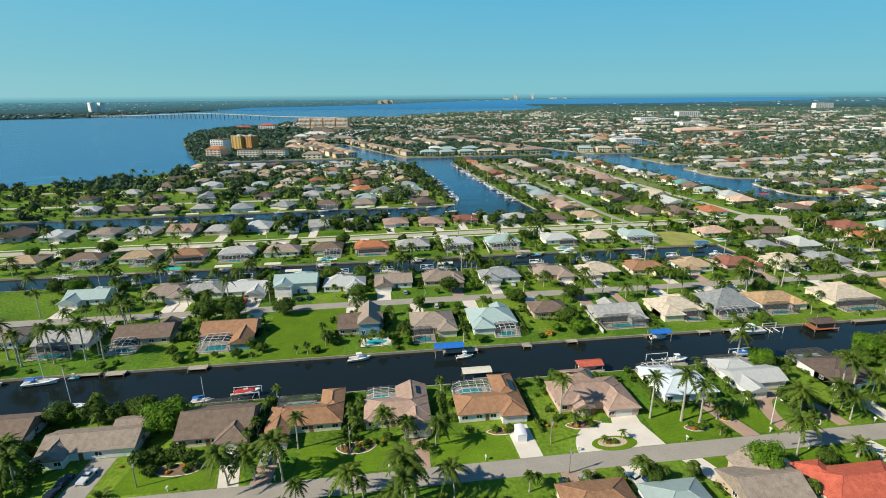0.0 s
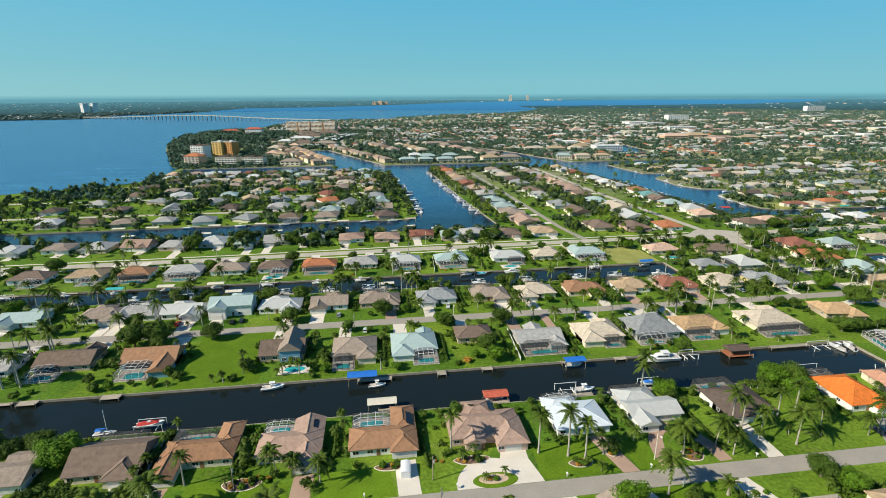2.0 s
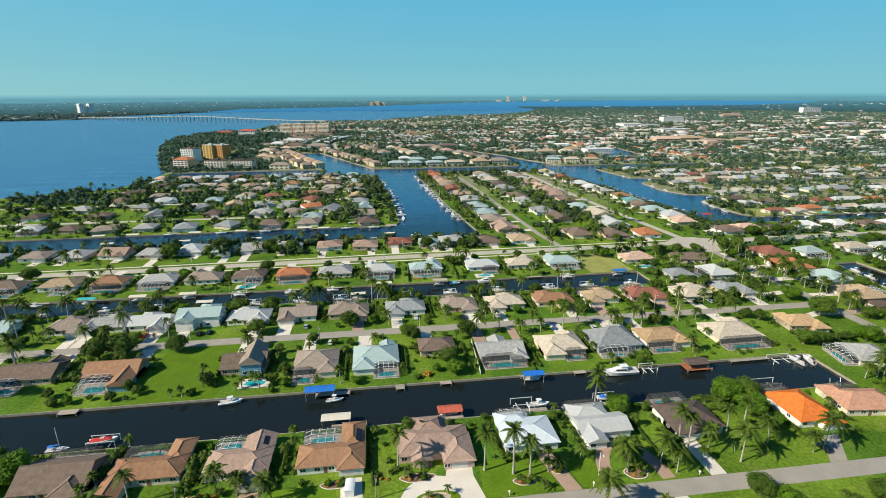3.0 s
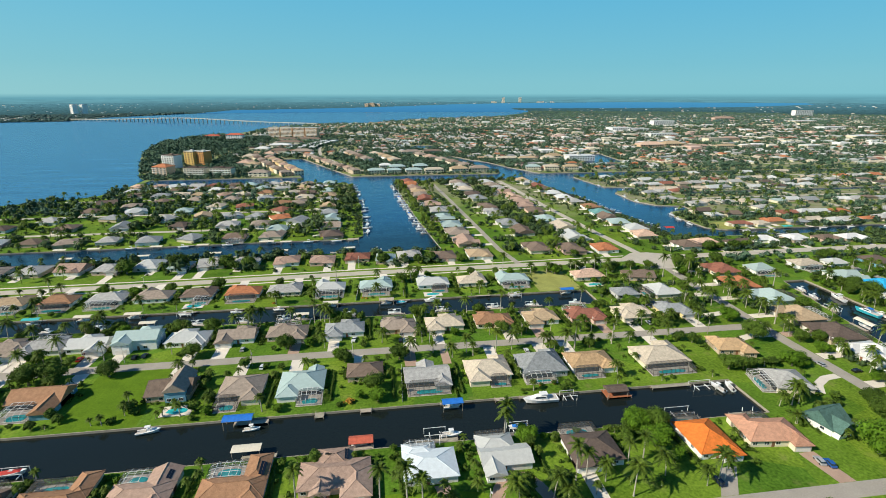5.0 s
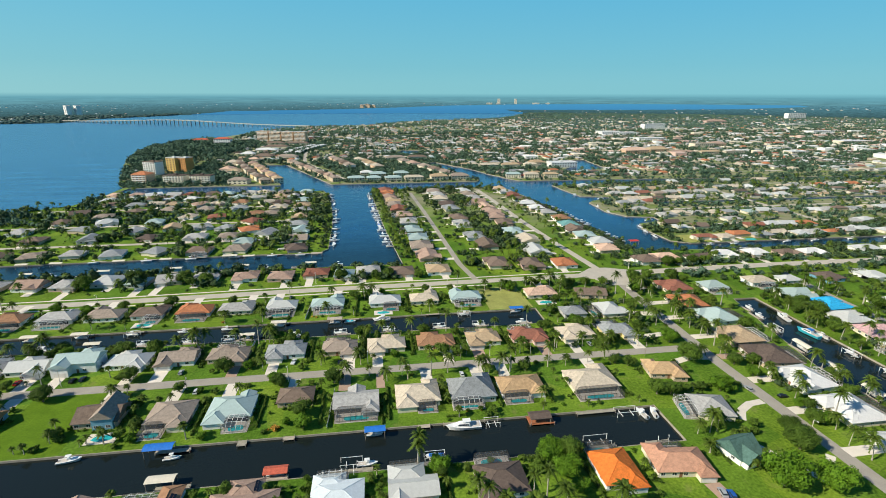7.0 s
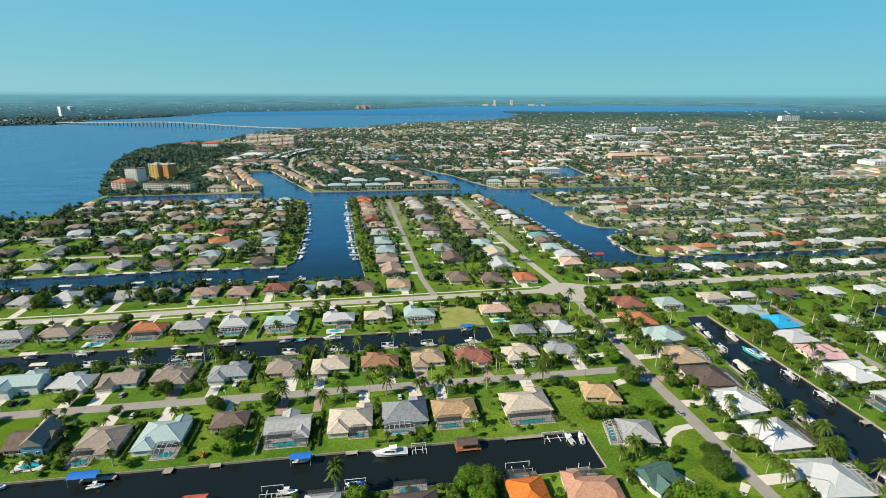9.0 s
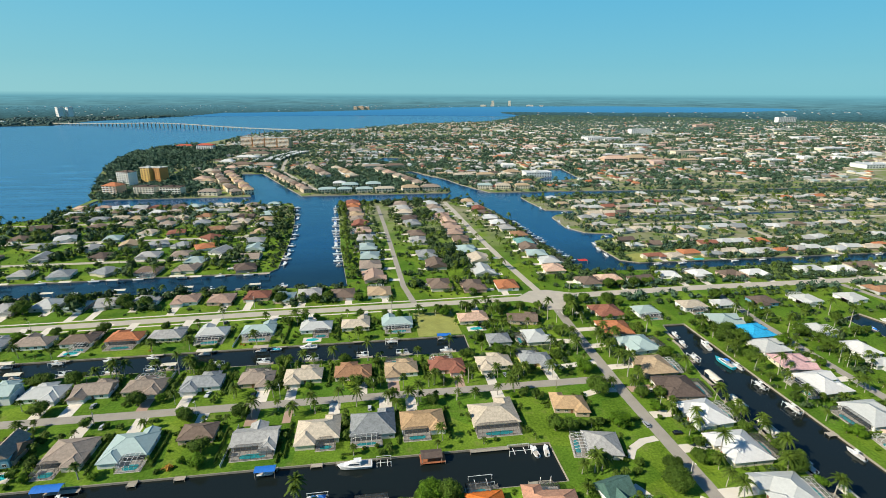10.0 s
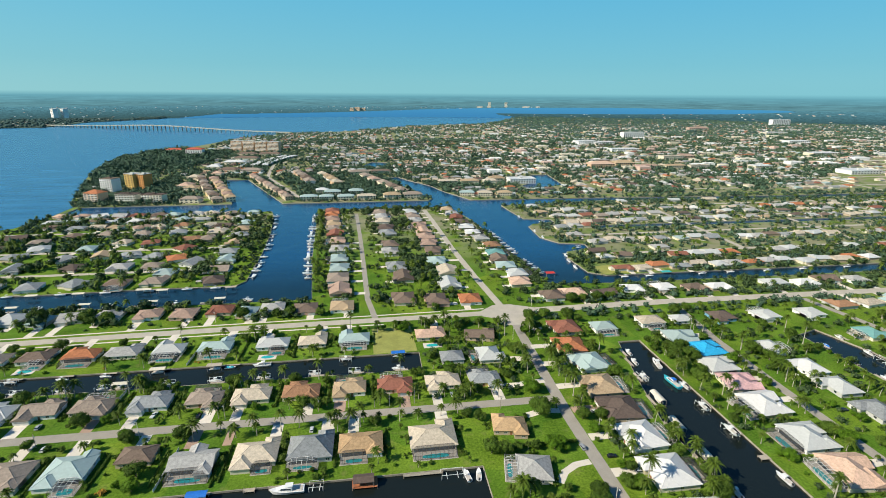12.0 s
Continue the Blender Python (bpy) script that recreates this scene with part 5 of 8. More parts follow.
# trees that stand out, by the yards they grow in
for kd, x, y, s, v in [
        ("bright", -61.5, -36, 1.2, 0), ("bush", -57, -50, 1.4, 0), ("bush", -53.5, -49.5, 1.5, 2), ("bush", -50, -51.5, 1.3, 2), ("bush", -60, -47.5, 1.4, 0), ("bush", -62.5, -51, 1.6, 2), ("bush", -58.5, -54.5, 1.2, 0), ("round", -95, -44, 1.0, 1), ("round", -101, -51, 1.0, 0), ("coco", -92, -50, 1.1, 0), ("coco", -96, -56, 1.1, 1), ("coco", -89, -55, 1.0, 0), ("bush", -87, -52, 1.6, 2), ("bush", -86, -57, 1.5, 0), ("bush", -91, -58.5, 1.6, 2), ("round", -40, -53.5, 0.5, 1), ("sabal", -36, -47, 0.8, 0), ("sabal", -35, -42, 0.9, 0), ("small", -37, -51, 1.3, 0), ("bush", -34.5, -38, 1.3, 2), ("bush", -24, 4, 1.2, 0), ("round", -52, 4, 0.6, 1), ("bright", -67, 4, 0.7, 1), ("bush", -72, 3.5, 1.4, 0), ("coco", -38, -61, 1.15, 0), ("coco", -32, -60, 1.25, 1), ("coco", -25, -61.5, 1.2, 0), ("coco", -7.5, -65.5 - 4, 1.2, 1), ("coco", 4, -70, 1.25, 0), ("coco", 7, -71, 1.1, 1), ("royal", -23, -49.5, 0.85, 1), ("coco", 1.5, -49, 1.0, 0), ("coco", 5.8, -50.5, 0.95, 1),
        ("royal", 51.5, -46, 0.95, 0), ("small", 54.5, -50.8, 1.2, 1), ("small", 58, -47, 1.2, 0), ("royal", 77.2, -50.3, 1.0, 0), ("royal", 85.4, -52.8, 1.05, 0), ("royal", 90, -54.5, 1.15, 1), ("sabal", 96, -53.5, 1.0, 1), ("date", 99, -53.2, 0.95, 0), ("small", 92.5, -60, 1.2, 0),
        ("date", 122, -73, 1.1, 0), ("bright", 93.8, -74.5, 1.0, 0), ("round", 111.6, -74.5, 0.75, 1), ("coco", 62, -73.5, 0.8, 1), ("coco", 16, -73, 0.9, 0), ("sabal", 34, -73, 0.9, 0), ("royal", 140.7, -48.5, 0.95, 0), ("royal", 143.7, -49.5, 0.95, 1), ("coco", 131, -55, 1.0, 0), ("coco", 134, -59, 1.0, 1), ("coco", 136, -54, 0.9, 0),
        ("royal", 122.9, -22.0 - 3.5, 1.0, 0), ("coco", 108, -49, 0.7, 1), ("bright", 172, -28, 1.05, 0), ("bright", 176, -36, 0.95, 0), ("bright", 178, -44, 1.05, 1), ("round", 166, -33, 0.8, 1), ("royal", 161, -44, 0.8, 1), ("royal", 165, -46, 0.85, 0),
        ("bright", 251, -51, 1.6, 0), ("bright", 267, -55, 1.3, 0), ("round", 272, -35, 1.15, 2), ("round", 276, -25, 0.95, 2), ("date", 235.7, -32, 1.0, 0), ("coco", 247, -20.5, 1.0, 1), ("coco", 243.5, -21, 1.05, 0), ("coco", 238, -21, 0.8, 1), ("bush", 261, -24, 1.3, 0), ("bush", 264, -20, 1.3, 2),
        ("royal", 122.5, -21.5 - 4.5, 0.9, 1), ("bright", 150, -26, 0.5, 1), ("bright", 137, -27.5, 0.5, 1),
        ("round", 76, 14, 1.05, 0), ("bright", 70, 8, 0.6, 1), ("croton", 66, 5.5, 2.0, 0), ("round", 88, 38, 1.0, 2), ("round", 5, 8, 0.8, 1), ("round", 9, 14, 0.9, 1), ("bright", 10, 5, 0.6, 1), ("sabal", -27, 3.2, 0.85, 1), ("sabal", -31, 3.6, 0.6, 1), ("round", -44, 7, 0.7, 1), ("round", -48, 10, 0.75, 1),
        ("round", -41, 40, 1.0, 2), ("round", -72, 37, 1.35, 2), ("round", -63, 39.5, 1.5, 0), ("round", -20, 13.5, 0.7, 1), ("coco", -21, 8.5, 0.8, 1), ("bush", -20.5, 11, 1.5, 2), ("sabal", -22.5, 16, 0.9, 0), ("sabal", 0.5, 5.2, 1.1, 1), ("bush", -17.5, 9, 1.4, 0), ("round", -75, 21, 0.7, 1), ("round", -76, 9, 0.7, 1), ("coco", 183, 8, 0.85, 0), ("coco", 162, 41, 0.9, 1), ("royal", 168, 53, 0.7, 1), ("date", 196, 41.5, 0.8, 0), ("coco", 226, 40, 0.9, 0),
        ("round", 236, 34, 1.0, 1), ("round", 237, 8, 1.25, 1), ("round", 243.5, 7, 1.1, 0), ("bush", 250, 8, 1.5, 2), ("sabal", 255, 8, 0.8, 1), ("bush", 259, 8, 1.5, 2), ("bright", 268, 6.5, 1.05, 0), ("bright", 273, 5, 0.7, 1), ("round", 270, 34, 1.25, 2), ("bright", 272, 55, 1.05, 0), ("coco", 232, 53, 0.9, 1), ("coco", 236, 56, 0.85, 0),
        ("royal", -106, 10, 1.0, 0), ("royal", -103, 13, 1.05, 1), ("royal", -100, 10, 0.95, 0), ("royal", -112, 12, 1.0, 1), ("royal", -116, 9, 0.95, 0), ("royal", -120, 12, 1.0, 1), ("royal", -97, 27, 0.95, 0), ("royal", -126, 8, 1.0, 0), ("royal", -129, 11, 0.95, 1), ("royal", -109, 32, 1.0, 1), ("royal", -134, 14, 1.0, 0), ("royal", -104, 36, 1.0, 0),
        ("coco", 295, 85, 1.1, 0), ("coco", 299, 78, 1.0, 1), ("coco", 294, 70, 1.1, 0), ("coco", 276, 100, 1.1, 1), ("coco", 277, 92, 1.0, 0), ("coco", 278, 84, 1.1, 1), ("coco", 276, 76, 1.0, 0), ("round", 302, 52, 0.8, 1), ("round", 338, 92, 0.7, 1), ("coco", 306, 90, 1.1, 1), ("coco", 301, 95, 1.1, 0),
        ("coco", 330, 8, 0.8, 0), ("coco", 303, -1, 0.8, 1), ("coco", 306, 3, 0.8, 0), ("coco", 326, 4, 0.8, 1), ("royal", 380, 38, 0.8, 0), ("royal", 383, 34, 0.8, 1), ("royal", 385, 41, 0.75, 0), ("round", 380, 94, 1.1, 0), ("round", 378, 84, 1.1, 2), ("round", 386, 77, 1.15, 2), ("round", 388, 92, 1.1, 0), ("round", 377, 73, 1.0, 1), ("round", 384, 62, 0.8, 0), ("coco", 376, 66, 0.9, 0),
        ("round", -62, 190, 1.35, 2), ("round", -30, 188, 1.1, 2), ("round", -22, 181, 1.1, 0), ("round", -13, 184, 1.1, 2), ("round", 84, 181, 1.0, 2), ("round", 110, 178, 1.0, 0), ("round", 119, 181, 1.0, 2), ("round", 142, 178, 0.9, 0), ("round", -95, 183, 1.2, 2), ("round", 345, 178, 1.1, 2), ("round", 356, 180, 1.0, 0), ("round", 368, 179, 1.1, 2), ("round", 380, 181, 1.0, 0), ("round", 232, 178, 0.9, 0), ("round", 418, 146, 1.0, 2), ("round", 430, 150, 0.9, 0), ("round", 300, 150, 1.0, 2), ("round", 312, 152, 1.0, 0), ("round", 330, 148, 1.0, 2), ("round", 336, 142, 0.9, 0), ("round", 322, 112, 0.7, 1), ("round", 432, 80, 1.1, 2), ("round", 437, 70, 1.1, 0), ("round", 435, 60, 1.0, 2), ("round", 470, 76, 1.0, 0)]:
    plant(kd, x, y, s, v)
rng = random.Random(5)
# garden trees along the lots
BANDS = [(-140, 280, -58, -50, 17, 3), (-140, 230, -30, -25.5, 52, 2), (-150, 230, 1.5, 6, 26, 2), (-150, 280, 34, 43, 52, 0), (-150, 280, 51.5, 60, 48, 0), (-170, 212, 80, 86.5, 87, 0), (-210, 212, 111.5, 116, 42, 1), (-220, 280, 139, 150, 70, 0),
         (290, 304, -60, 140, 50, 0), (323, 331, -60, 100, 36, 0), (368.5, 378, -60, 105, 38, 0), (404, 416, -60, 120, 42, 0), (425, 440, -60, 120, 45, 0), (215, 281, 53, 150, 38, 0), (-150, 280, -86, -70, 55, 0), (466, 486, -60, 120, 37, 0), (517, 620, -20, 120, 75, 0)]
CH = [["coco", "coco", "sabal", "round", "royal", "round", "sabal", "small", "bush", "bright"], ["sabal", "small", "bush", "small", "croton", "coco", "bush", "bush"], ["bush", "bush", "small", "sabal", "small", "round", "bush", "bright"], ["coco", "small", "sabal", "coco", "bush", "round"]]
for xa, xb, ya, yb, n, ch in BANDS:
    made = tries = 0
    while made < n and tries < 40 * n:
        tries += 1
        x, y = rng.uniform(xa, xb), rng.uniform(ya, yb)
        if taken(x, y, 0.9) or is_water(x, y) or any(abs(x - a) + abs(y - b) < 3.0 for a, b in PLANTS):
            continue
        if -44 < x < -14 and 0 < y < 44 or 178 < x < 212 and 110 < y < 142 or 60 < x < 80 and -31 < y < -25:
            continue
        kd = rng.choice(CH[ch])
        plant(kd, x, y, rng.uniform(0.6, 1.0) if kd in ("round", "bright") else rng.uniform(0.75, 1.1))
        made += 1


# ---- planting past counting: clumps of foliage ----
def scatter(name, template, spots, m, label, category):
    """One mesh out of many copies of a leafy shape: spots are x, y, z, scale, height factor, turn."""
    tv = np.array(template.v, dtype=np.float32)
    P = np.array(spots, dtype=np.float32)
    n, k = len(P), len(tv)
    c, s = np.cos(P[:, 5])[:, None], np.sin(P[:, 5])[:, None]
    X = (tv[None, :, 0] * c - tv[None, :, 1] * s) * P[:, 3:4] + P[:, 0:1]
    Y = (tv[None, :, 0] * s + tv[None, :, 1] * c) * P[:, 3:4] + P[:, 1:2]
    Z = tv[None, :, 2] * (P[:, 3] * P[:, 4])[:, None] + P[:, 2:3]
    co = np.stack([X, Y, Z], -1).reshape(-1)
    lens = np.array([len(f) for f in template.f], dtype=np.int32)
    flat = np.array([i for f in template.f for i in f], dtype=np.int32)
    loops = (flat[None, :] + (np.arange(n, dtype=np.int32) * k)[:, None]).reshape(-1)
    starts = np.concatenate([[0], np.cumsum(np.tile(lens, n))[:-1]]).astype(np.int32)
    me = bpy.data.meshes.new(name)
    me.vertices.add(n * k)
    me.vertices.foreach_set("co", co)
    me.loops.add(len(loops))
    me.loops.foreach_set("vertex_index", loops)
    me.polygons.add(len(lens) * n)
    me.polygons.foreach_set("loop_start", starts)
    me.materials.append(m)
    me.update(calc_edges=True)
    me.validate()
    return tagged(new(name, me), label, category, kind="stuff")


def lobes_for(seed, k):
    rr = random.Random(seed)
    return [(0, 0, 0.62, 0.42)] + [(math.cos(a) * 0.5, math.sin(a) * 0.5, rr.uniform(0.4, 0.68), rr.uniform(0.3, 0.44)) for a in [i * 6.28 / k + rr.uniform(-.3, .3) for i in range(k)]]


def light_tree(seed, k, count, size):
    """A cheap crown: one rough inner body and leaf clumps over a few lobes."""
    rr = random.Random(seed)
    s = Shape()
    q = [0.62 * rr.uniform(0.85, 1.15) for _ in range(6)]
    s.hull([(q[0], 0, .5), (0, q[1], .5), (-q[2], 0, .5), (0, -q[3], .5), (0, 0, 0.5 + q[4] * 0.72), (0, 0, 0.02)], [(0, 1, 4), (1, 2, 4), (2, 3, 4), (3, 0, 4), (1, 0, 5), (2, 1, 5), (3, 2, 5), (0, 3, 5)])
    c = crown_shape(seed, lobes_for(seed, k), count, size, core=False)
    o = len(s.v)
    s.v += c.v
    s.f += [tuple(i + o for i in f) for f in c.f]
    s.m += c.m
    return s


MIDTREE = [light_tree(40 + i, 6, 44, 0.25) for i in range(3)]
OUTTREE = [light_tree(46 + i, 5, 24, 0.32) for i in range(2)]
FARTREE = [light_tree(50 + i, 4, 10, 0.40) for i in range(2)]
SKYTREE = light_tree(55, 4, 4, 0.5)
PALMTOP = Shape()
rr0 = random.Random(3)
PALMTOP.bar((0, 0, 0), (0, 0, 1.0), 0.028, n=4, r2=0.02)
for k in range(13):
    cs = Shape()
    frond(cs, k * 2.4, 1.1 - 1.4 * k / 13, 0.52, 0.75, rr0, seg=4, wide=0.17)
    o = len(PALMTOP.v)
    PALMTOP.v += [(a, b, c + 1.0) for a, b, c in cs.v]
    PALMTOP.f += [tuple(i + o for i in f) for f in cs.f]
    PALMTOP.m += cs.m
HEDGE = light_tree(60, 3, 15, 0.32)

# shrubs along the house walls
spots = []
for hx, hy, hw, hd, f, c, fr in OCC:
    per = 34 if hy < 160 else 12
    for _ in range(per):
        side = rng.randrange(4)
        if side < 2:
            x, y = hx + rng.uniform(-hw, hw), hy + (hd + 0.6) * (1 if side else -1)
        else:
            x, y = hx + (hw + 0.5) * (1 if side == 3 else -1), hy + rng.uniform(-hd, hd)
        if taken(x, y, -0.4):
            continue
        spots.append((x, y, 0, rng.uniform(0.6, 1.6), rng.uniform(0.7, 1.2), rng.uniform(0, 6)))
scatter("foundation_shrubs", HEDGE, spots, LEAF, "dense green shrubs planted along the house walls", "shrubs")

# loose planting beds round the near houses: shrubs and small palms past counting
GARDEN = light_tree(61, 4, 34, 0.26)
beds, fans = [], []
for hx, hy, hw, hd, f, c, fr in OCC:
    if hy > 165 or hx > 480:
        continue
    for _ in range(15):
        side = rng.randrange(4)
        g = rng.uniform(1.2, 3.4)
        if side < 2:
            x, y = hx + rng.uniform(-hw - 2, hw + 2), hy + (hd + g) * (1 if side else -1)
        else:
            x, y = hx + (hw + g) * (1 if side == 3 else -1), hy + rng.uniform(-hd - 4, hd + 4)
        if taken(x, y, 0.5) or is_water(x, y) or is_water(x, y - 2) or is_water(x, y + 2):
            continue
        if rng.random() < 0.72:
            beds.append((x, y, -0.1, rng.uniform(0.9, 2.0), rng.uniform(0.8, 1.5), rng.uniform(0, 6)))
        else:
            fans.append((x, y, 0, rng.uniform(3.0, 4.8), 1.0, rng.uniform(0, 6)))
scatter("garden_shrubs", GARDEN, beds, LEAF, "leafy shrubs and small trees beside the houses", "shrubs")
scatter("garden_fan_palms", PALMTOP, fans, FROND, "small palms growing beside the houses", "palms")

# ---- the town behind: roofs and trees past counting ----
rng = random.Random(77)
FPAL = ["taupe", "tan", "grey", "white", "beige", "brown", "silver", "grey", "terra", "brick", "dark", "slate", "silver", "mint", "beige"]
FW = [roof_mat(k) for k in FPAL] + [wall_mat("cream"), wall_mat("grey"), wall_mat("tan")]
FAR_ROOFS = []


def turned(s, x, y, a, parts):
    """Add a small shape to a big one, turned about its own middle."""
    c, n, o = math.cos(a), math.sin(a), len(s.v)
    s.v += [(x + px * c - py * n, y + px * n + py * c, pz) for px, py, pz in parts.v]
    s.f += [tuple(i + o for i in f) for f in parts.f]
    s.m += parts.m


PALE = [2, 4, 6, 7, 11, 12, 14]


def bungalow(big=1.0, pale=0.0):
    """A small house out of one or two hipped or gabled wings."""
    q = Shape()
    w, d = rng.uniform(12.5, 18.5) * big, rng.uniform(9, 12.5) * big
    wi, ri = len(FPAL) + rng.randrange(3), rng.choice(PALE) if rng.random() < pale else rng.randrange(len(FPAL))
    q.box(-w / 2, -d / 2, -0.1, w / 2, d / 2, 2.8, wi)
    hip(q, -w / 2, -d / 2, w / 2, d / 2, 2.9, rng.uniform(0.3, 0.45), 0.5, rng.random() < 0.35, ri, caps=False)
    if rng.random() < 0.75:
        e, gx, gw = rng.choice((-1, 1)), rng.choice((-1, 1)) * w / 4, rng.uniform(2.8, 3.8)
        q.box(gx - gw, e * 2.5 - 5.5, -0.1, gx + gw, e * 2.5 + 5.5, 2.78, wi)
        hip(q, gx - gw, e * 2.5 - 6.2, gx + gw, e * 2.5 + 6.2, 2.86, 0.4, 0.5, rng.random() < 0.4, ri, caps=False)
    if rng.random() < 0.3:
        e = rng.choice((-1, 1))
        q.box(-w / 2 - 3.5 if e < 0 else w / 2, -3, -0.1, -w / 2 if e < 0 else w / 2 + 3.5, 3, 2.4, len(FPAL))
    return q, w, d


def town(name, ya, yb, label, near):
    s, pave = Shape(), Shape()
    cell = 116
    y0 = ya
    while y0 < yb:
        reach = 620 + y0 * 1.15
        x0 = 406.0 if near else -310.0
        while x0 < (1330 if near else reach):
            upright = (not near) and rng.random() < 0.4
            tilt = 0.0 if near else rng.uniform(-0.2, 0.2)
            gap = 37.0 if not near else 34.0
            for j in range(4):
                t = 0.0
                while t < cell - 8:
                    t += rng.uniform(17.5, 22) * (1.0 if y0 < 1400 else 1.2)
                    u, v = t, 9 + j * gap * 0.85 + (7 if j % 2 else 0) + rng.uniform(-4, 4)
                    x, yy = (x0 + v, y0 + u) if upright else (x0 + u, y0 + v)
                    if v > cell - 5 or yy > yb - 4:
                        continue
                    if rng.random() < (0.10 if near else (0.16 if y0 < 1300 else 0.34)) or on_road(x, yy, 8):
                        continue
                    if any(is_water(x + p, yy + q) for p, q in ((0, 0), (-11, -10), (11, 10), (11, -10), (-11, 10), (0, 11), (0, -11))):
                        continue
                    if any(abs(x - bx) < bw / 2 + 10 and abs(yy - by) < bd / 2 + 9 for bx, by, bw, bd in KEEP):
                        continue
                    q, w, d = bungalow(1.12 if near else 1.0, 0.45 if near else 0.1)
                    turned(s, x, yy, tilt + rng.uniform(-0.12, 0.12) + (1.5708 if upright else 0.0), q)
                    r = max(w, d) / 2 if upright else w / 2
                    FAR_ROOFS.append((x, yy, d / 2 if upright else w / 2, w / 2 if upright else d / 2 + 1))
                    if rng.random() < 0.9:
                        e_, dx_ = rng.choice((-1, 1)), rng.choice((-5, 5))
                        pave.face([(x + dx_ - 2.6, yy + e_ * 9 - 4.5, 0.05), (x + dx_ + 2.6, yy + e_ * 9 - 4.5, 0.05), (x + dx_ + 2.6, yy + e_ * 9 + 4.5, 0.05), (x + dx_ - 2.6, yy + e_ * 9 + 4.5, 0.05)])
            x0 += cell + (6 if near else 10)
        y0 += cell + (8 if near else 10)
    tagged(s.make(name, FW), label, "houses", kind="stuff")
    tagged(pave.make("pavement_" + name, CONCRETE), "pale drives and yards between the distant houses", "pavement", kind="structure")


# buildings that stand out keep their ground free
KEEP = [(-200, 700, 160, 190), (-80, 760, 130, 300), (-150, 1350, 250, 130), (-45, 1140, 110, 240), (-330, 1030, 240, 480), (30, 770, 150, 250), (110, 690, 120, 120), (200, 760, 110, 300), (120, 850, 80, 90), (760, 950, 240, 50), (1000, 1066, 120, 44), (900, 915, 200, 24), (1275, 790, 90, 100), (1103, 890, 60, 40), (970, 1520, 150, 60), (1245, 1770, 120, 40), (475, 760, 66, 50), (345, 745, 70, 20), (1500, 1130, 120, 50), (390, 745, 60, 20)]
town("town_houses_near", 242, 560, "rows of small bungalows with pale and tiled roofs", True)
town("town_houses_far", 628, 2750, "distant suburb of small pale and tiled roofs", False)

# ---- larger buildings ----
def block(name, x, y, w, d, h, turn, wall, roof, label, flat=True, storeys=4, bays=8, balcony=False):
    base = new(name)
    base.matrix_basis = pose(x, y, 0, 0, 0, turn)
    FAR_ROOFS.append((x, y, w / 2 + d * abs(turn) / 180, d / 2 + w * abs(turn) / 180))
    b = Shape()
    b.box(-w / 2, -d / 2, -0.2, w / 2, d / 2, h)
    b.make("wall", wall, base)
    r = Shape()
    if flat:
        for q in ((-w / 2 - .3, -d / 2 - .3, w / 2 + .3, -d / 2 + .2), (-w / 2 - .3, d / 2 - .2, w / 2 + .3, d / 2 + .3), (-w / 2 - .3, -d / 2 + .2, -w / 2 + .2, d / 2 - .2), (w / 2 - .2, -d / 2 + .2, w / 2 + .3, d / 2 - .2)):
            r.box(q[0], q[1], h - 0.1, q[2], q[3], h + 0.8)
        r.box(-w / 2 + .2, -d / 2 + .2, h - 0.1, w / 2 - .2, d / 2 - .2, h + 0.25)
        r.box(-3, -2, h, 3, 2, h + 2.6)
    else:
        hip(r, -w / 2, -d / 2, w / 2, d / 2, h, 0.4, 0.8)
    r.make("roof", roof, base)
    sw, sh = w / bays, h / storeys
    ws = Shape()
    ws.box(-sw * 0.24, -0.12, -sh * 0.26, sw * 0.24, 0.05, sh * 0.24)
    me = ws.mesh("window", [GLASS])
    if name in ("townhouse", "apartment_house") and y > 690:
        bays = 0
    elif name != "condominium" or y > 860:
        rows_ = Shape()
        for i in range(bays):
            for j in range(storeys):
                cx, cz = -w / 2 + sw * (i + 0.5), sh * (j + 0.52)
                rows_.box(cx - sw * 0.22, -d / 2 - 0.12, cz - sh * 0.24, cx + sw * 0.22, -d / 2 + 0.05, cz + sh * 0.22)
        tagged(rows_.make("glazing", GLASS, base), kind="stuff")
        bays = 0
    for i in range(bays):
        for j in range(storeys):
            put("window", me, base, pose(-w / 2 + sw * (i + 0.5), -d / 2, sh * (j + 0.52)))
    if balcony:
        for j in range(1, storeys):
            bl = Shape()
            bl.box(-w / 2 + 0.5, -d / 2 - 1.3, sh * j - 0.12, w / 2 - 0.5, -d / 2 + 0.02, sh * j + 0.12)
            bl.box(-w / 2 + 0.5, -d / 2 - 1.3, sh * j + 0.12, w / 2 - 0.5, -d / 2 - 1.2, sh * j + 0.9)
            bl.make("balcony", TRIM, base)
    return tagged(base, label, "building")


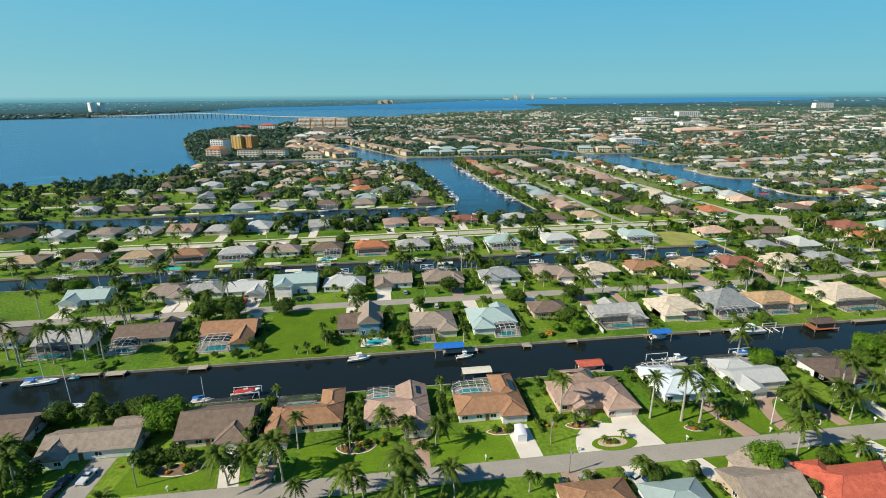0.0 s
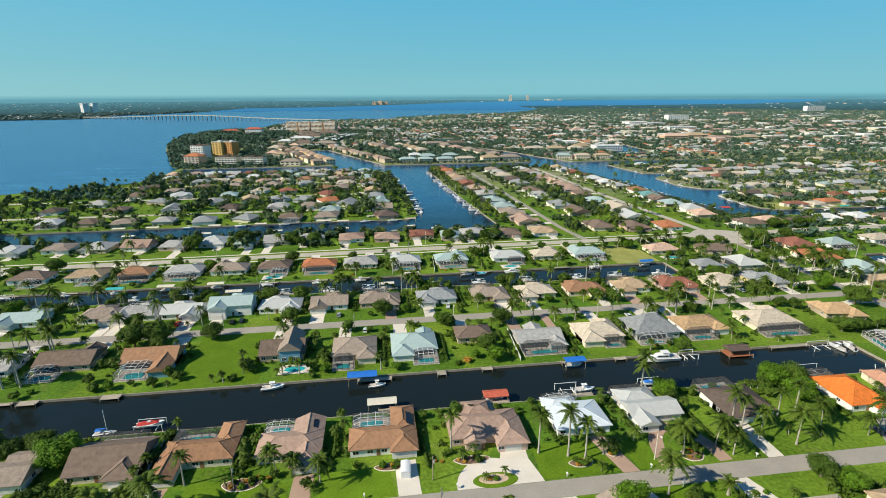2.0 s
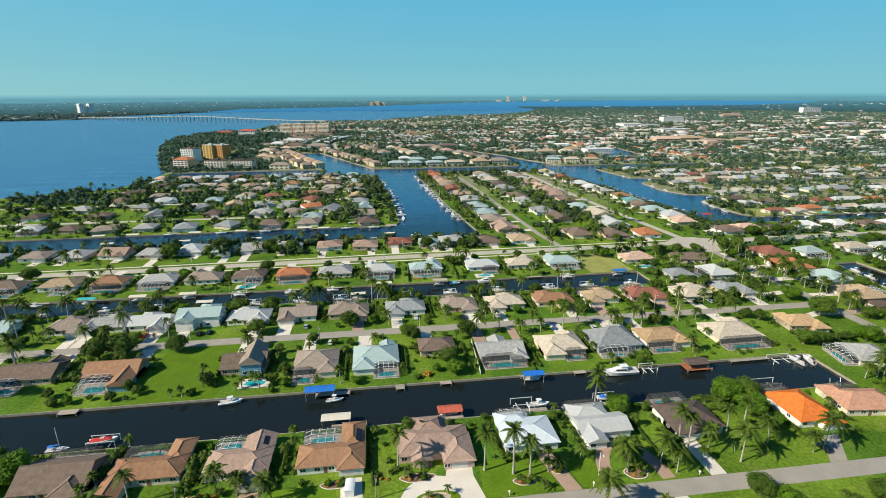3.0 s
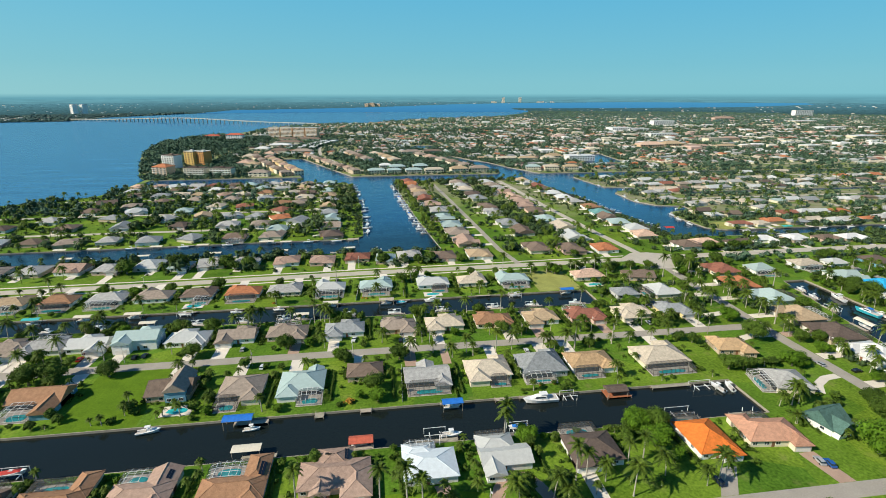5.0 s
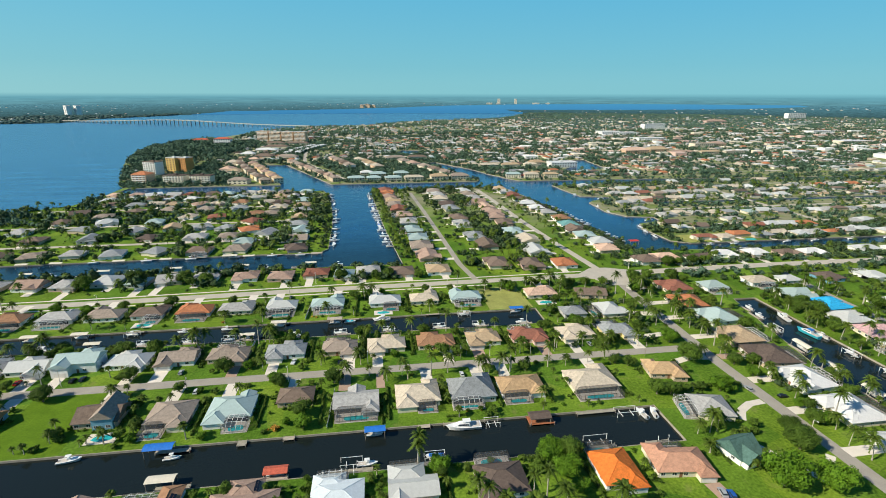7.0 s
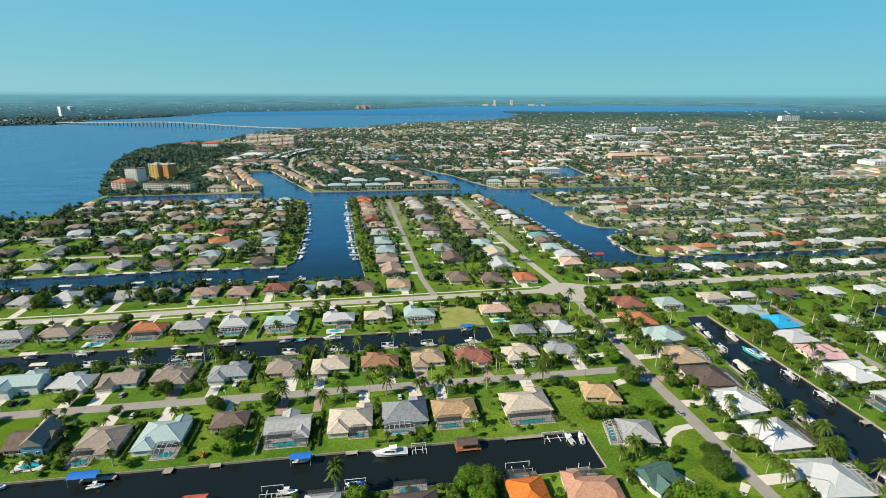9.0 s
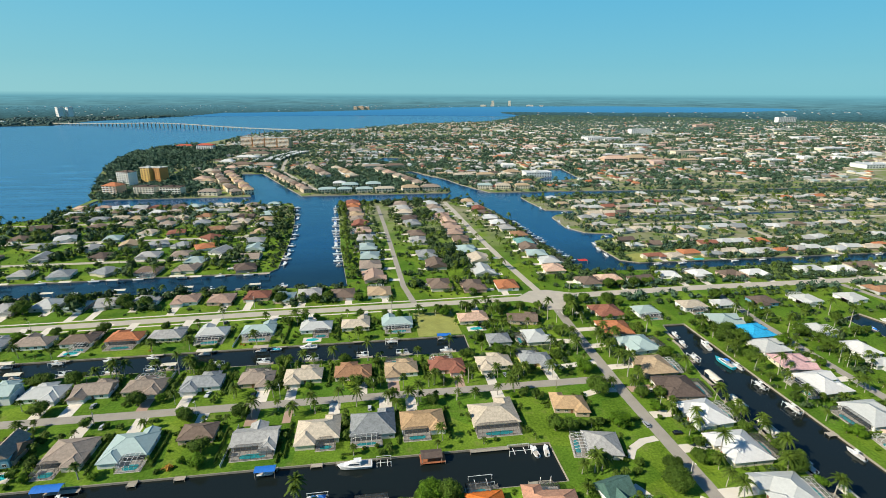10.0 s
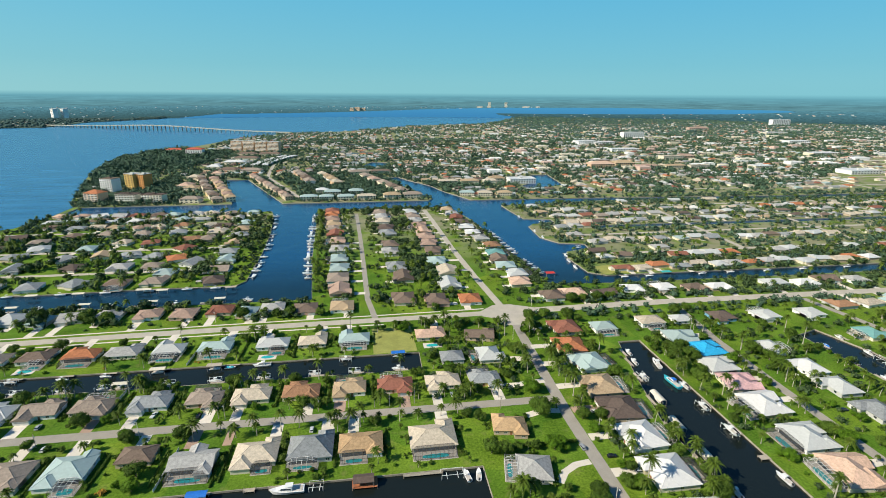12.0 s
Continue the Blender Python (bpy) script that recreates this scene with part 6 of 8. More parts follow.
OCHRE = mat("ochre_render", (0.56, 0.38, 0.12), 0.85, var=0.1, scale=0.3)
PEACHW = mat("peach_render", (0.66, 0.46, 0.30), 0.85, var=0.12, scale=0.3)
ORANGEW = mat("orange_render", (0.55, 0.26, 0.08), 0.85, var=0.1, scale=0.3)
OCHREPALE = mat("pale_ochre_render", (0.66, 0.50, 0.26), 0.85, var=0.1, scale=0.3)
WW, CW = wall_mat("white"), wall_mat("cream")
block("condominium", -193, 648, 34, 14, 13, -14, CW, roof_mat("dark"), "four-storey cream condominium beside the canal", storeys=4, bays=7, balcony=True)
block("condominium", -152, 640, 34, 14, 13, -14, CW, roof_mat("dark"), "four-storey cream condominium beside the canal", storeys=4, bays=7, balcony=True)
block("condominium", -264, 750, 26, 18, 22, -26, WW, roof_mat("brown"), "white seven-storey condominium with brown roof", storeys=7, bays=5, balcony=True)
block("condominium", -240, 782, 22, 18, 25, -30, OCHRE, roof_mat("silver"), "ochre yellow mid-rise apartment block", storeys=8, bays=3)
block("condominium", -219, 777, 16, 18, 25, -30, ORANGEW, roof_mat("silver"), "orange rendered mid-rise apartment block", storeys=8, bays=3)
block("condominium", -243, 655, 25, 20, 15, -18, PEACHW, roof_mat("terra"), "peach villa block under an orange hipped roof", False, 5, 4, balcony=True)
for k in range(4):
    block("condominium", -203 + 37 * k, 1390 - 13 * k, 35, 16, 30, -19, PEACHW, roof_mat("silver"), "long peach waterfront apartment slab with many bays", storeys=8, bays=9, balcony=True)
block("condominium", -292, 1290, 44, 20, 17, -5, WW, roof_mat("red"), "white block with red tile roof on the point", False, 5, 7)
block("condominium", -372, 1368, 44, 18, 9, -5, CW, roof_mat("red"), "low cream block under a red tile roof", False, 3, 6)
# townhouse clusters west of the inlet
ra = random.Random(12)
for q, (xa, ya, n, dx_) in enumerate([(-57, 632, 9, -11.5), (-37, 640, 8, -11.0)]):
    for k in range(n):
        block("townhouse", xa + dx_ * k + ra.uniform(-3, 3), ya + 27.5 * k + ra.uniform(-2, 2), ra.uniform(13, 17), ra.uniform(17, 22), ra.uniform(6.5, 8), 22 + ra.uniform(-6, 6), (PEACHW, CW, OCHREPALE)[(k + q) % 3], roof_mat(("taupe", "tan", "brown", "pink")[(k * 2 + q) % 4]), "two-storey townhouse block with a tan tiled roof", False, 2, 3)
for x, y, w, d, rf in [(-96, 634, 30, 17, "taupe"), (-146, 765, 22, 26, "peach"), (-128, 740, 20, 20, "tan"), (-160, 860, 24, 20, "beige"), (-130, 905, 20, 16, "peach"), (-120, 960, 40, 22, "brown"), (-165, 1010, 30, 18, "white"), (-70, 945, 44, 20, "taupe"), (-140, 1090, 50, 20, "white"), (-130, 1170, 60, 20, "brown"), (-90, 1260, 60, 18, "brown"), (-150, 1270, 50, 18, "brown")]:
    block("townhouse", x, y, w, d, 6.5, -8, CW, roof_mat(rf), "two-storey cream townhouse with a hipped tile roof", False, 2, 4)
for k in range(10):
    block("townhouse", 49 - 11.2 * k + ra.uniform(-1, 1), 642 + 25.5 * k, 12, 20 + ra.uniform(0, 3), 6.5, 23, wall_mat("tan"), roof_mat(("taupe", "pink", "brown", "taupe")[k % 4]), "row house with a brownish tile roof by the inlet", False, 2, 3)
for x, y, w, d, t, rf, wm in [(67, 800, 18, 30, 16, "taupe", 0), (55, 838, 18, 30, 16, "brown", 1), (43, 876, 18, 30, 16, "taupe", 1), (31, 914, 16, 30, 16, "taupe", 1), (119, 780, 18, 26, 20, "beige", 1), (108, 815, 18, 26, 20, "tan", 0), (97, 850, 18, 26, 20, "tan", 0), (84, 884, 16, 24, 20, "beige", 0)]:
    block("townhouse", x, y, w, d, 6, t, PEACHW if wm else WW, roof_mat(rf), "low apartment block with a pale hipped roof", False, 2, 3)
for k, (x, y, w, d, t, rf) in enumerate([(84, 632, 26, 13, 6, "ice"), (112, 630, 22, 13, 4, "ice"), (143, 628, 26, 13, 3, "ice"), (176, 628, 30, 13, 2, "beige"), (119, 672, 26, 15, 4, "ice"), (100, 690, 20, 14, 4, "white"), (158, 676, 24, 15, 4, "ice"), (218, 634, 28, 18, 4, "tan"), (252, 636, 30, 18, 4, "taupe"), (236, 680, 18, 30, 16, "taupe"), (222, 720, 18, 30, 16, "brown"), (208, 760, 18, 30, 18, "taupe"), (190, 805, 18, 30, 20, "pink"), (174, 850, 18, 30, 20, "taupe"), (160, 900, 40, 16, 8, "taupe"), (206, 905, 40, 16, 2, "brown"),
                                          (330, 760, 36, 14, 2, "beige"), (372, 758, 36, 14, 0, "tan"), (412, 756, 26, 14, 0, "beige"), (345, 640, 24, 13, -8, "ice"), (375, 634, 24, 13, -6, "beige"), (408, 632, 24, 13, -4, "tan")]):
    block("apartment_house", x, y, w, d, 6.5, t, CW, roof_mat(rf), "low canal-side apartment house with pale hipped roof", False, 2, 6)
# curved marina sheds with long white roofs
for off, lab in ((0.0, "long curved white-roofed marina boat shed"), (24.0, "second curved marina shed roof behind the first")):
    shed = new("boat_shed")
    wl_, rf_ = Shape(), Shape()
    arc = [(-86 + off + 70 * (1 - math.cos(k * 0.135)), 1040 + 22 * k - off * 0.2) for k in range(10)]
    for sh, h0, h1, g in ((wl_, -0.2, 4.0, 6.0), (rf_, 4.0, 4.8, 8.0)):
        for k, (xa, ya) in enumerate(arc):
            sh.v += [(xa - g, ya, h0), (xa + g, ya, h0), (xa + g, ya, h1), (xa - g, ya, h1)]
            if k:
                sh.f += [(4 * k - 4 + q, 4 * k - 4 + (q + 1) % 4, 4 * k + (q + 1) % 4, 4 * k + q) for q in range(4)]
        e_ = 4 * len(arc) - 4
        sh.f += [(3, 2, 1, 0), (e_, e_ + 1, e_ + 2, e_ + 3)]
        sh.m = [0] * len(sh.f)
    wl_.make("wall", wall_mat("grey"), shed)
    rf_.make("roof", roof_mat("white"), shed)
    tagged(shed, lab, "boat shed")
for x, y, w, d, h, wm, rf, st in [(726, 945, 60, 28, 10, PEACHW, "peach", 3), (790, 960, 50, 28, 10, PEACHW, "tan", 3), (985, 1070, 60, 26, 11, CW, "beige", 3), (1030, 1078, 46, 24, 10, PEACHW, "pink", 3), (830, 922, 60, 14, 7, CW, "pink", 2), (900, 918, 50, 14, 7, CW, "tan", 2), (960, 914, 50, 14, 7, CW, "beige", 2), (1275, 800, 80, 40, 8, WW, "white", 2), (1330, 745, 60, 30, 9, wall_mat("pink"), "red", 2), (1103, 890, 46, 26, 8, CW, "white", 2), (475, 758, 52, 30, 9, WW, "white", 3), (430, 775, 30, 20, 8, CW, "tan", 2), (935, 1520, 70, 50, 12, WW, "white", 3), (1000, 1515, 70, 40, 9, WW, "white", 2), (1245, 1770, 90, 30, 22, WW, "white", 5), (960, 1290, 90, 34, 8, WW, "white", 2), (1500, 1130, 90, 36, 8, CW, "white", 2), (1820, 2190, 110, 30, 12, wall_mat("pink"), "pink", 3), (2600, 2560, 120, 30, 34, WW, "white", 8), (1750, 1500, 90, 40, 9, WW, "white", 2), (2000, 1900, 110, 40, 10, CW, "white", 2)]:
    block("commercial_building", x, y, w, d, h, 2, wm, roof_mat(rf), "pale flat-roofed commercial building in the town" if rf in ("white", "beige") else "tan tile-roofed commercial building in the town", rf in ("white", "beige"), st, 10)
for x, y, w, h in ((2270, 8350, 46, 90), (2560, 8350, 46, 90), (1990, 7850, 90, 32), (2150, 7900, 60, 28), (2800, 8000, 110, 30), (3000, 8000, 60, 28), (90, 5650, 60, 46), (30, 5600, 40, 40), (150, 5700, 60, 36), (-1935, 3690, 46, 66), (-1880, 3705, 44, 66)):
    bx, by, bz, bs = drawn_in(x, y)
    tb = block("tower_block", bx, by, w * bs, 30 * bs, h * bs, 0, WW if x < -1000 else CW if y > 6000 else PEACHW, roof_mat("white"), "white apartment tower on the far shore" if x < -1000 else "pale tower block on the hazy skyline", storeys=13, bays=7)
    tb.matrix_basis = pose(bx, by, bz - 5, 0, 0, -42 if x < -1000 else -12)

grid = {}
for hx, hy, hw, hd in FAR_ROOFS + [(a, b, c, d) for a, b, c, d, *_ in OCC]:
    for i in range(int((hx - hw - 3) // 10), int((hx + hw + 3) // 10) + 1):
        for j in range(int((hy - hd - 3) // 10), int((hy + hd + 3) // 10) + 1):
            grid.setdefault((i, j), []).append((hx, hy, hw, hd))


def clear(x, y, g):
    return not any(abs(x - hx) < hw + g and abs(y - hy) < hd + g for hx, hy, hw, hd in grid.get((int(x // 10), int(y // 10)), ()))


def woods(n, xa, xb, ya, yb, smin, smax, gap=0.3, far=False, fan=0.0, dens=None):
    out, tries = [], 0
    while len(out) < n and tries < n * 6:
        tries += 1
        y = rng.uniform(ya, yb)
        x = rng.uniform(xa, xb + fan * (y - ya))
        if dens and noise.noise(Vector((x / dens, y / dens, 3))) < rng.uniform(-0.5, 0.35):
            continue
        r = rng.uniform(smin, smax)
        if not clear(x, y, r * gap) or is_water(x, y) or on_road(x, y, 0.5 + r * 0.3):
            continue
        if 120 < x < 330 and y < 552 and on_road(x, y, 6) and rng.random() < 0.8:
            continue
        if 180 < x < 214 and y < 142 or 399 < x < 470 and 237 < y < 268:
            continue
        out.append((x, y, -0.15, r, rng.uniform(0.85, 1.35), rng.uniform(0, 6.28)))
    return out


GREENLAB = "mixed green shade trees between the houses"
mid = woods(800, -340, 330, 172, 552, 1.4, 3.4, -0.2) + woods(80, -300, 60, 255, 550, 5.0, 8.0, -0.1, dens=40) + woods(200, -340, 120, 245, 552, 3.0, 6.0, 0.0, dens=45) + woods(120, 212, 242, 205, 545, 3.0, 6.5, 0.0, dens=50) + woods(60, 155, 196, 215, 545, 2.0, 4.4, 0.0, dens=40) + woods(100, 112, 141, 225, 545, 1.4, 3.4, -0.1) + woods(70, 36, 67, 258, 545, 1.3, 3.0, -0.1) + woods(150, 318, 345, 225, 545, 1.4, 3.2, -0.1) + woods(80, 130, 330, 520, 552, 2.5, 5.0, 0.4) + woods(260, -620, -330, 172, 430, 3.0, 6.0) + woods(60, 215, 282, 52, 152, 1.6, 3.4, 0.4) + woods(120, -340, 340, 198, 211, 2.6, 5.6, 0.1) + woods(140, 290, 480, -60, 155, 1.6, 3.4, 0.6)
mid += [(-60 + 1.0, 182, -0.2, 7.5, 1.5, 0.4), (-21, 203, -0.2, 6.5, 1.3, 1.4), (-12, 199, -0.2, 6.0, 1.2, 2.4), (-15, 180, -0.2, 7.0, 0.9, 3.0), (-6, 179, -0.2, 6.0, 0.9, 3.9), (2, 205, -0.2, 5.0, 1.2, 1.0), (92, 178, -0.2, 5.0, 1.0, 2.0), (100, 180, -0.2, 5.5, 1.0, 4.0), (116, 178, -0.2, 6.0, 0.9, 5.0), (124, 177, -0.2, 4.5, 0.9, 5.0), (-48, 207, -0.2, 6.2, 1.2, 1.0), (-100, 206, -0.2, 6.0, 1.3, 2.0), (22, 206, -0.2, 4.6, 1.2, 0.3), (54, 207, -0.2, 5.2, 1.1, 3.3), (97, 205, -0.2, 5.0, 1.0, 4.1), (-132, 205, -0.2, 6.4, 1.2, 5.0), (-76, 208, -0.2, 4.4, 1.4, 2.2)]
mid += woods(900, 330, 900, 172, 300, 2.0, 4.4) + woods(150, 425, 700, -40, 150, 1.8, 4.2)
mid += [(float(np.interp(v, [262, 345, 430, 525], [68, 66, 60, 47])) - rng.uniform(2, 9), v, -0.1, rng.uniform(1.2, 2.8), rng.uniform(0.8, 1.3), rng.uniform(0, 6)) for v in range(262, 525, 5)]
for i in range(3):
    scatter("midground_trees", MIDTREE[i], mid[i::3], LEAFMID, GREENLAB, "trees")
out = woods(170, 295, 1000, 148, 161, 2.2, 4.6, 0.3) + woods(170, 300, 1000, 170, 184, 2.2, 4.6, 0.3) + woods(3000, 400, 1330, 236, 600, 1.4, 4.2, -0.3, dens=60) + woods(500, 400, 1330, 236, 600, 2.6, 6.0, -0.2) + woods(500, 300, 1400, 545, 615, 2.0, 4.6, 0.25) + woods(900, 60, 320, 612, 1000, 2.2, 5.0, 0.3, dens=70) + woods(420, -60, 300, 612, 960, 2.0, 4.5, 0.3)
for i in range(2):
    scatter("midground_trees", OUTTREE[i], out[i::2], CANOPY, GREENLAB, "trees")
pal = woods(430, -340, 330, 172, 552, 4.5, 8.5, 0.05) + woods(420, 330, 1100, 172, 560, 4.5, 8, 0.0) + woods(90, 425, 700, -40, 150, 5, 8, 0.05)
pal += [(x + rng.uniform(-2, 2), y, 0, rng.uniform(6, 9), 1.0, rng.uniform(0, 6)) for x, y in [(136 - 0.075 * (v - 211), v) for v in range(240, 540, 17)]]
scatter("midground_palms", PALMTOP, pal, FROND, "many tall palms among the midground houses", "palms")
low = woods(1300, -340, 330, 172, 552, 0.7, 1.7, -0.1) + woods(900, 330, 1200, 172, 556, 0.8, 1.7)
scatter("midground_shrubs", HEDGE, [p for p in low if not taken(p[0], p[1], 0.3)], LEAF, "low green shrubs and hedges in the gardens", "shrubs")
fx = woods(10500, -320, 950, 625, 1700, 3.0, 7.0, -0.1, fan=1.5, dens=110) + woods(3500, -320, 950, 625, 1700, 2.2, 4.6, -0.1, fan=1.5)
skyward = woods(11000, -320, 2300, 1600, 3700, 4.5, 9.5, -0.1, fan=0.9, dens=160)
# the wooded shore of the point, and the groves behind its buildings
GROVE = [(-338, 850), (-374, 905), (-416, 1022), (-446, 1152), (-460, 1250), (-436, 1405), (-385, 1490), (-320, 1400), (-215, 1340), (-190, 1240), (-229, 1080), (-220, 1010), (-303, 1005), (-322, 935), (-325, 885)]
fx += [p for p in woods(2600, -465, -190, 850, 1490, 4.5, 9.0, 0.2) if inside(p[0], p[1], GROVE)]
fx += woods(170, -352, -280, 690, 880, 4, 7.5, 0.1) + woods(60, -262, -100, 612, 634, 1.5, 3.0, 0.1) + woods(130, -300, -262, 640, 900, 3, 5.5, 0.2) + woods(150, -215, -165, 660, 1000, 3, 6.0, 0.2) + woods(60, -250, -140, 612, 640, 2.5, 4, 0.2) + woods(150, -160, -110, 640, 1000, 2.5, 5, 0.3) + woods(200, -180, -40, 880, 1330, 3, 6, 0.3) + woods(60, -275, -225, 615, 720, 3, 5.5, 0.2)
fx += woods(300, -330, -60, 372, 556, 3.0, 5.5, 0.2, dens=40)
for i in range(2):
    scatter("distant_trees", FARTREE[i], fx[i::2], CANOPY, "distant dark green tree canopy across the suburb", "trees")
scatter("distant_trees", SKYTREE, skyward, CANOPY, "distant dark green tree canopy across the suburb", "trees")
fs = []
while len(fs) < 9000:
    y = rng.uniform(2100, 4100)
    x = rng.uniform(-3600, -1000)
    if inside(x, y, far_land) and noise.noise(Vector((x / 260, y / 500, 9))) > rng.uniform(-0.6, 0.3):
        fs.append((x, y, -1, rng.uniform(8, 20), rng.uniform(0.35, 0.7), rng.uniform(0, 6)))
for _ in range(9000):
    y = rng.uniform(1800, 3750)
    x = rng.uniform(900, 4250)
    if inside(x, y, SHORE):
        fs.append((x, y, -1, rng.uniform(8, 16), rng.uniform(0.5, 0.8), rng.uniform(0, 6)))
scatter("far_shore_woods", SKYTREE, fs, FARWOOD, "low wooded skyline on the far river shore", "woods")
pale = Shape()
for _ in range(800):
    y = rng.uniform(2100, 3750)
    x = rng.uniform(-3200, 4200)
    if math.hypot(x - MID[0], y - MID[1]) < 3900 and (not is_water(x, y) or inside(x, y, far_land)):
        w, d, h = rng.uniform(6, 20), rng.uniform(8, 24), rng.uniform(3, 6)
        pale.box(x - w / 2, y - d / 2, -0.5, x + w / 2, y + d / 2, h, rng.randrange(3))
for _ in range(300):
    a, d = rng.uniform(radians(-45), radians(48)), rng.uniform(4100, 8800)
    x, y = MID[0] + d * math.sin(a), MID[1] + d * math.cos(a)
    if not inside(x, y, FAR_SHORE):
        x, y, z, k = drawn_in(x, y)
        w, h = rng.uniform(4, 9) * (1 if rng.random() < 0.95 else 2.5), rng.uniform(1, 2.4)
        pale.box(x - w / 2, y - 8, z - 4, x + w / 2, y + 8, z + h, rng.randrange(3))
for _ in range(260):
    y = rng.uniform(880, 2300)
    x = rng.uniform(450, 900 + y * 0.9)
    if not is_water(x, y) and not is_water(x + 20, y) and not is_water(x - 20, y) and clear(x, y, 4):
        w, d, h = rng.uniform(16, 46), rng.uniform(12, 24), rng.uniform(4, 8)
        pale.box(x - w / 2, y - d / 2, -0.5, x + w / 2, y + d / 2, h, rng.choice((0, 0, 1, 2)))
tagged(pale.make("far_buildings", [wall_mat("white"), wall_mat("cream"), wall_mat("pink")]), "tiny pale buildings scattered along the far shores", "buildings", kind="stuff")


# the long road bridge over the river
br = new("bridge")
dk = Shape()
A, B = Vector((-1450, 2690, 0)), Vector((-150, 2085, 0))
side = Vector((0.4, 0.92, 0)) * 7
N = 30
prof = [5 + 14 * math.exp(-((k / N - 0.50) / 0.24) ** 2) for k in range(N + 1)]
for k in range(N + 1):
    p = A.lerp(B, k / N)
    dk.v += [tuple(p - side + Vector((0, 0, prof[k] - 2))), tuple(p + side + Vector((0, 0, prof[k] - 2))), tuple(p + side + Vector((0, 0, prof[k] + 0.9))), tuple(p - side + Vector((0, 0, prof[k] + 0.9)))]
    if k:
        dk.f += [(4 * k - 4 + q, 4 * k - 4 + (q + 1) % 4, 4 * k + (q + 1) % 4, 4 * k + q) for q in range(4)]
dk.f += [(3, 2, 1, 0), (4 * N, 4 * N + 1, 4 * N + 2, 4 * N + 3)]
dk.m = [0] * len(dk.f)
dk.make("bridge_deck", PALEROAD, br)
for k in range(N + 1):
    for u in (0.0, 0.5):
        if k + u > N:
            continue
        p = A.lerp(B, (k + u) / N)
        z = prof[k] * (1 - u) + prof[min(N, k + 1)] * u
        pr = Shape()
        pr.box(p.x - 0.8, p.y - 5, -2, p.x + 0.8, p.y + 5, z - 1.7)
        pr.make("pier", PALEROAD, br)
tagged(br, "long low concrete road bridge over the river", "bridge")
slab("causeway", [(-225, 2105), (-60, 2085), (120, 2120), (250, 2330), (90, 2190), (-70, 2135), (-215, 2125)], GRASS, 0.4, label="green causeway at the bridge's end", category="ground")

# ---- docks, lifts and boats ----
def hull_shape(L, W, H, n=8):
    s = Shape()
    sec = []
    for k in range(n + 1):
        t = k / n
        w = W / 2 * (1 - max(0, (t - 0.45) / 0.55) ** 2.2)
        x = -L / 2 + L * t
        sheer = H * (0.85 + 0.35 * t * t)
        kx = x - (0.10 * L if t > 0.95 else 0)
        sec.append([(x, -w, sheer), (kx, -w * 0.72, H * 0.15 + 0.25 * H * max(0, t - 0.7)), (kx, 0, -0.25 + 0.5 * max(0, t - 0.75)), (kx, w * 0.72, H * 0.15 + 0.25 * H * max(0, t - 0.7)), (x, w, sheer)])
    pts = [p for r in sec for p in r]
    f = []
    for k in range(n):
        for j in range(4):
            f.append((k * 5 + j, k * 5 + j + 1, (k + 1) * 5 + j + 1, (k + 1) * 5 + j))
        f.append((k * 5 + 4, k * 5, (k + 1) * 5, (k + 1) * 5 + 4))
    f.append((0, 1, 2, 3, 4))
    s.hull(pts, f)
    return s


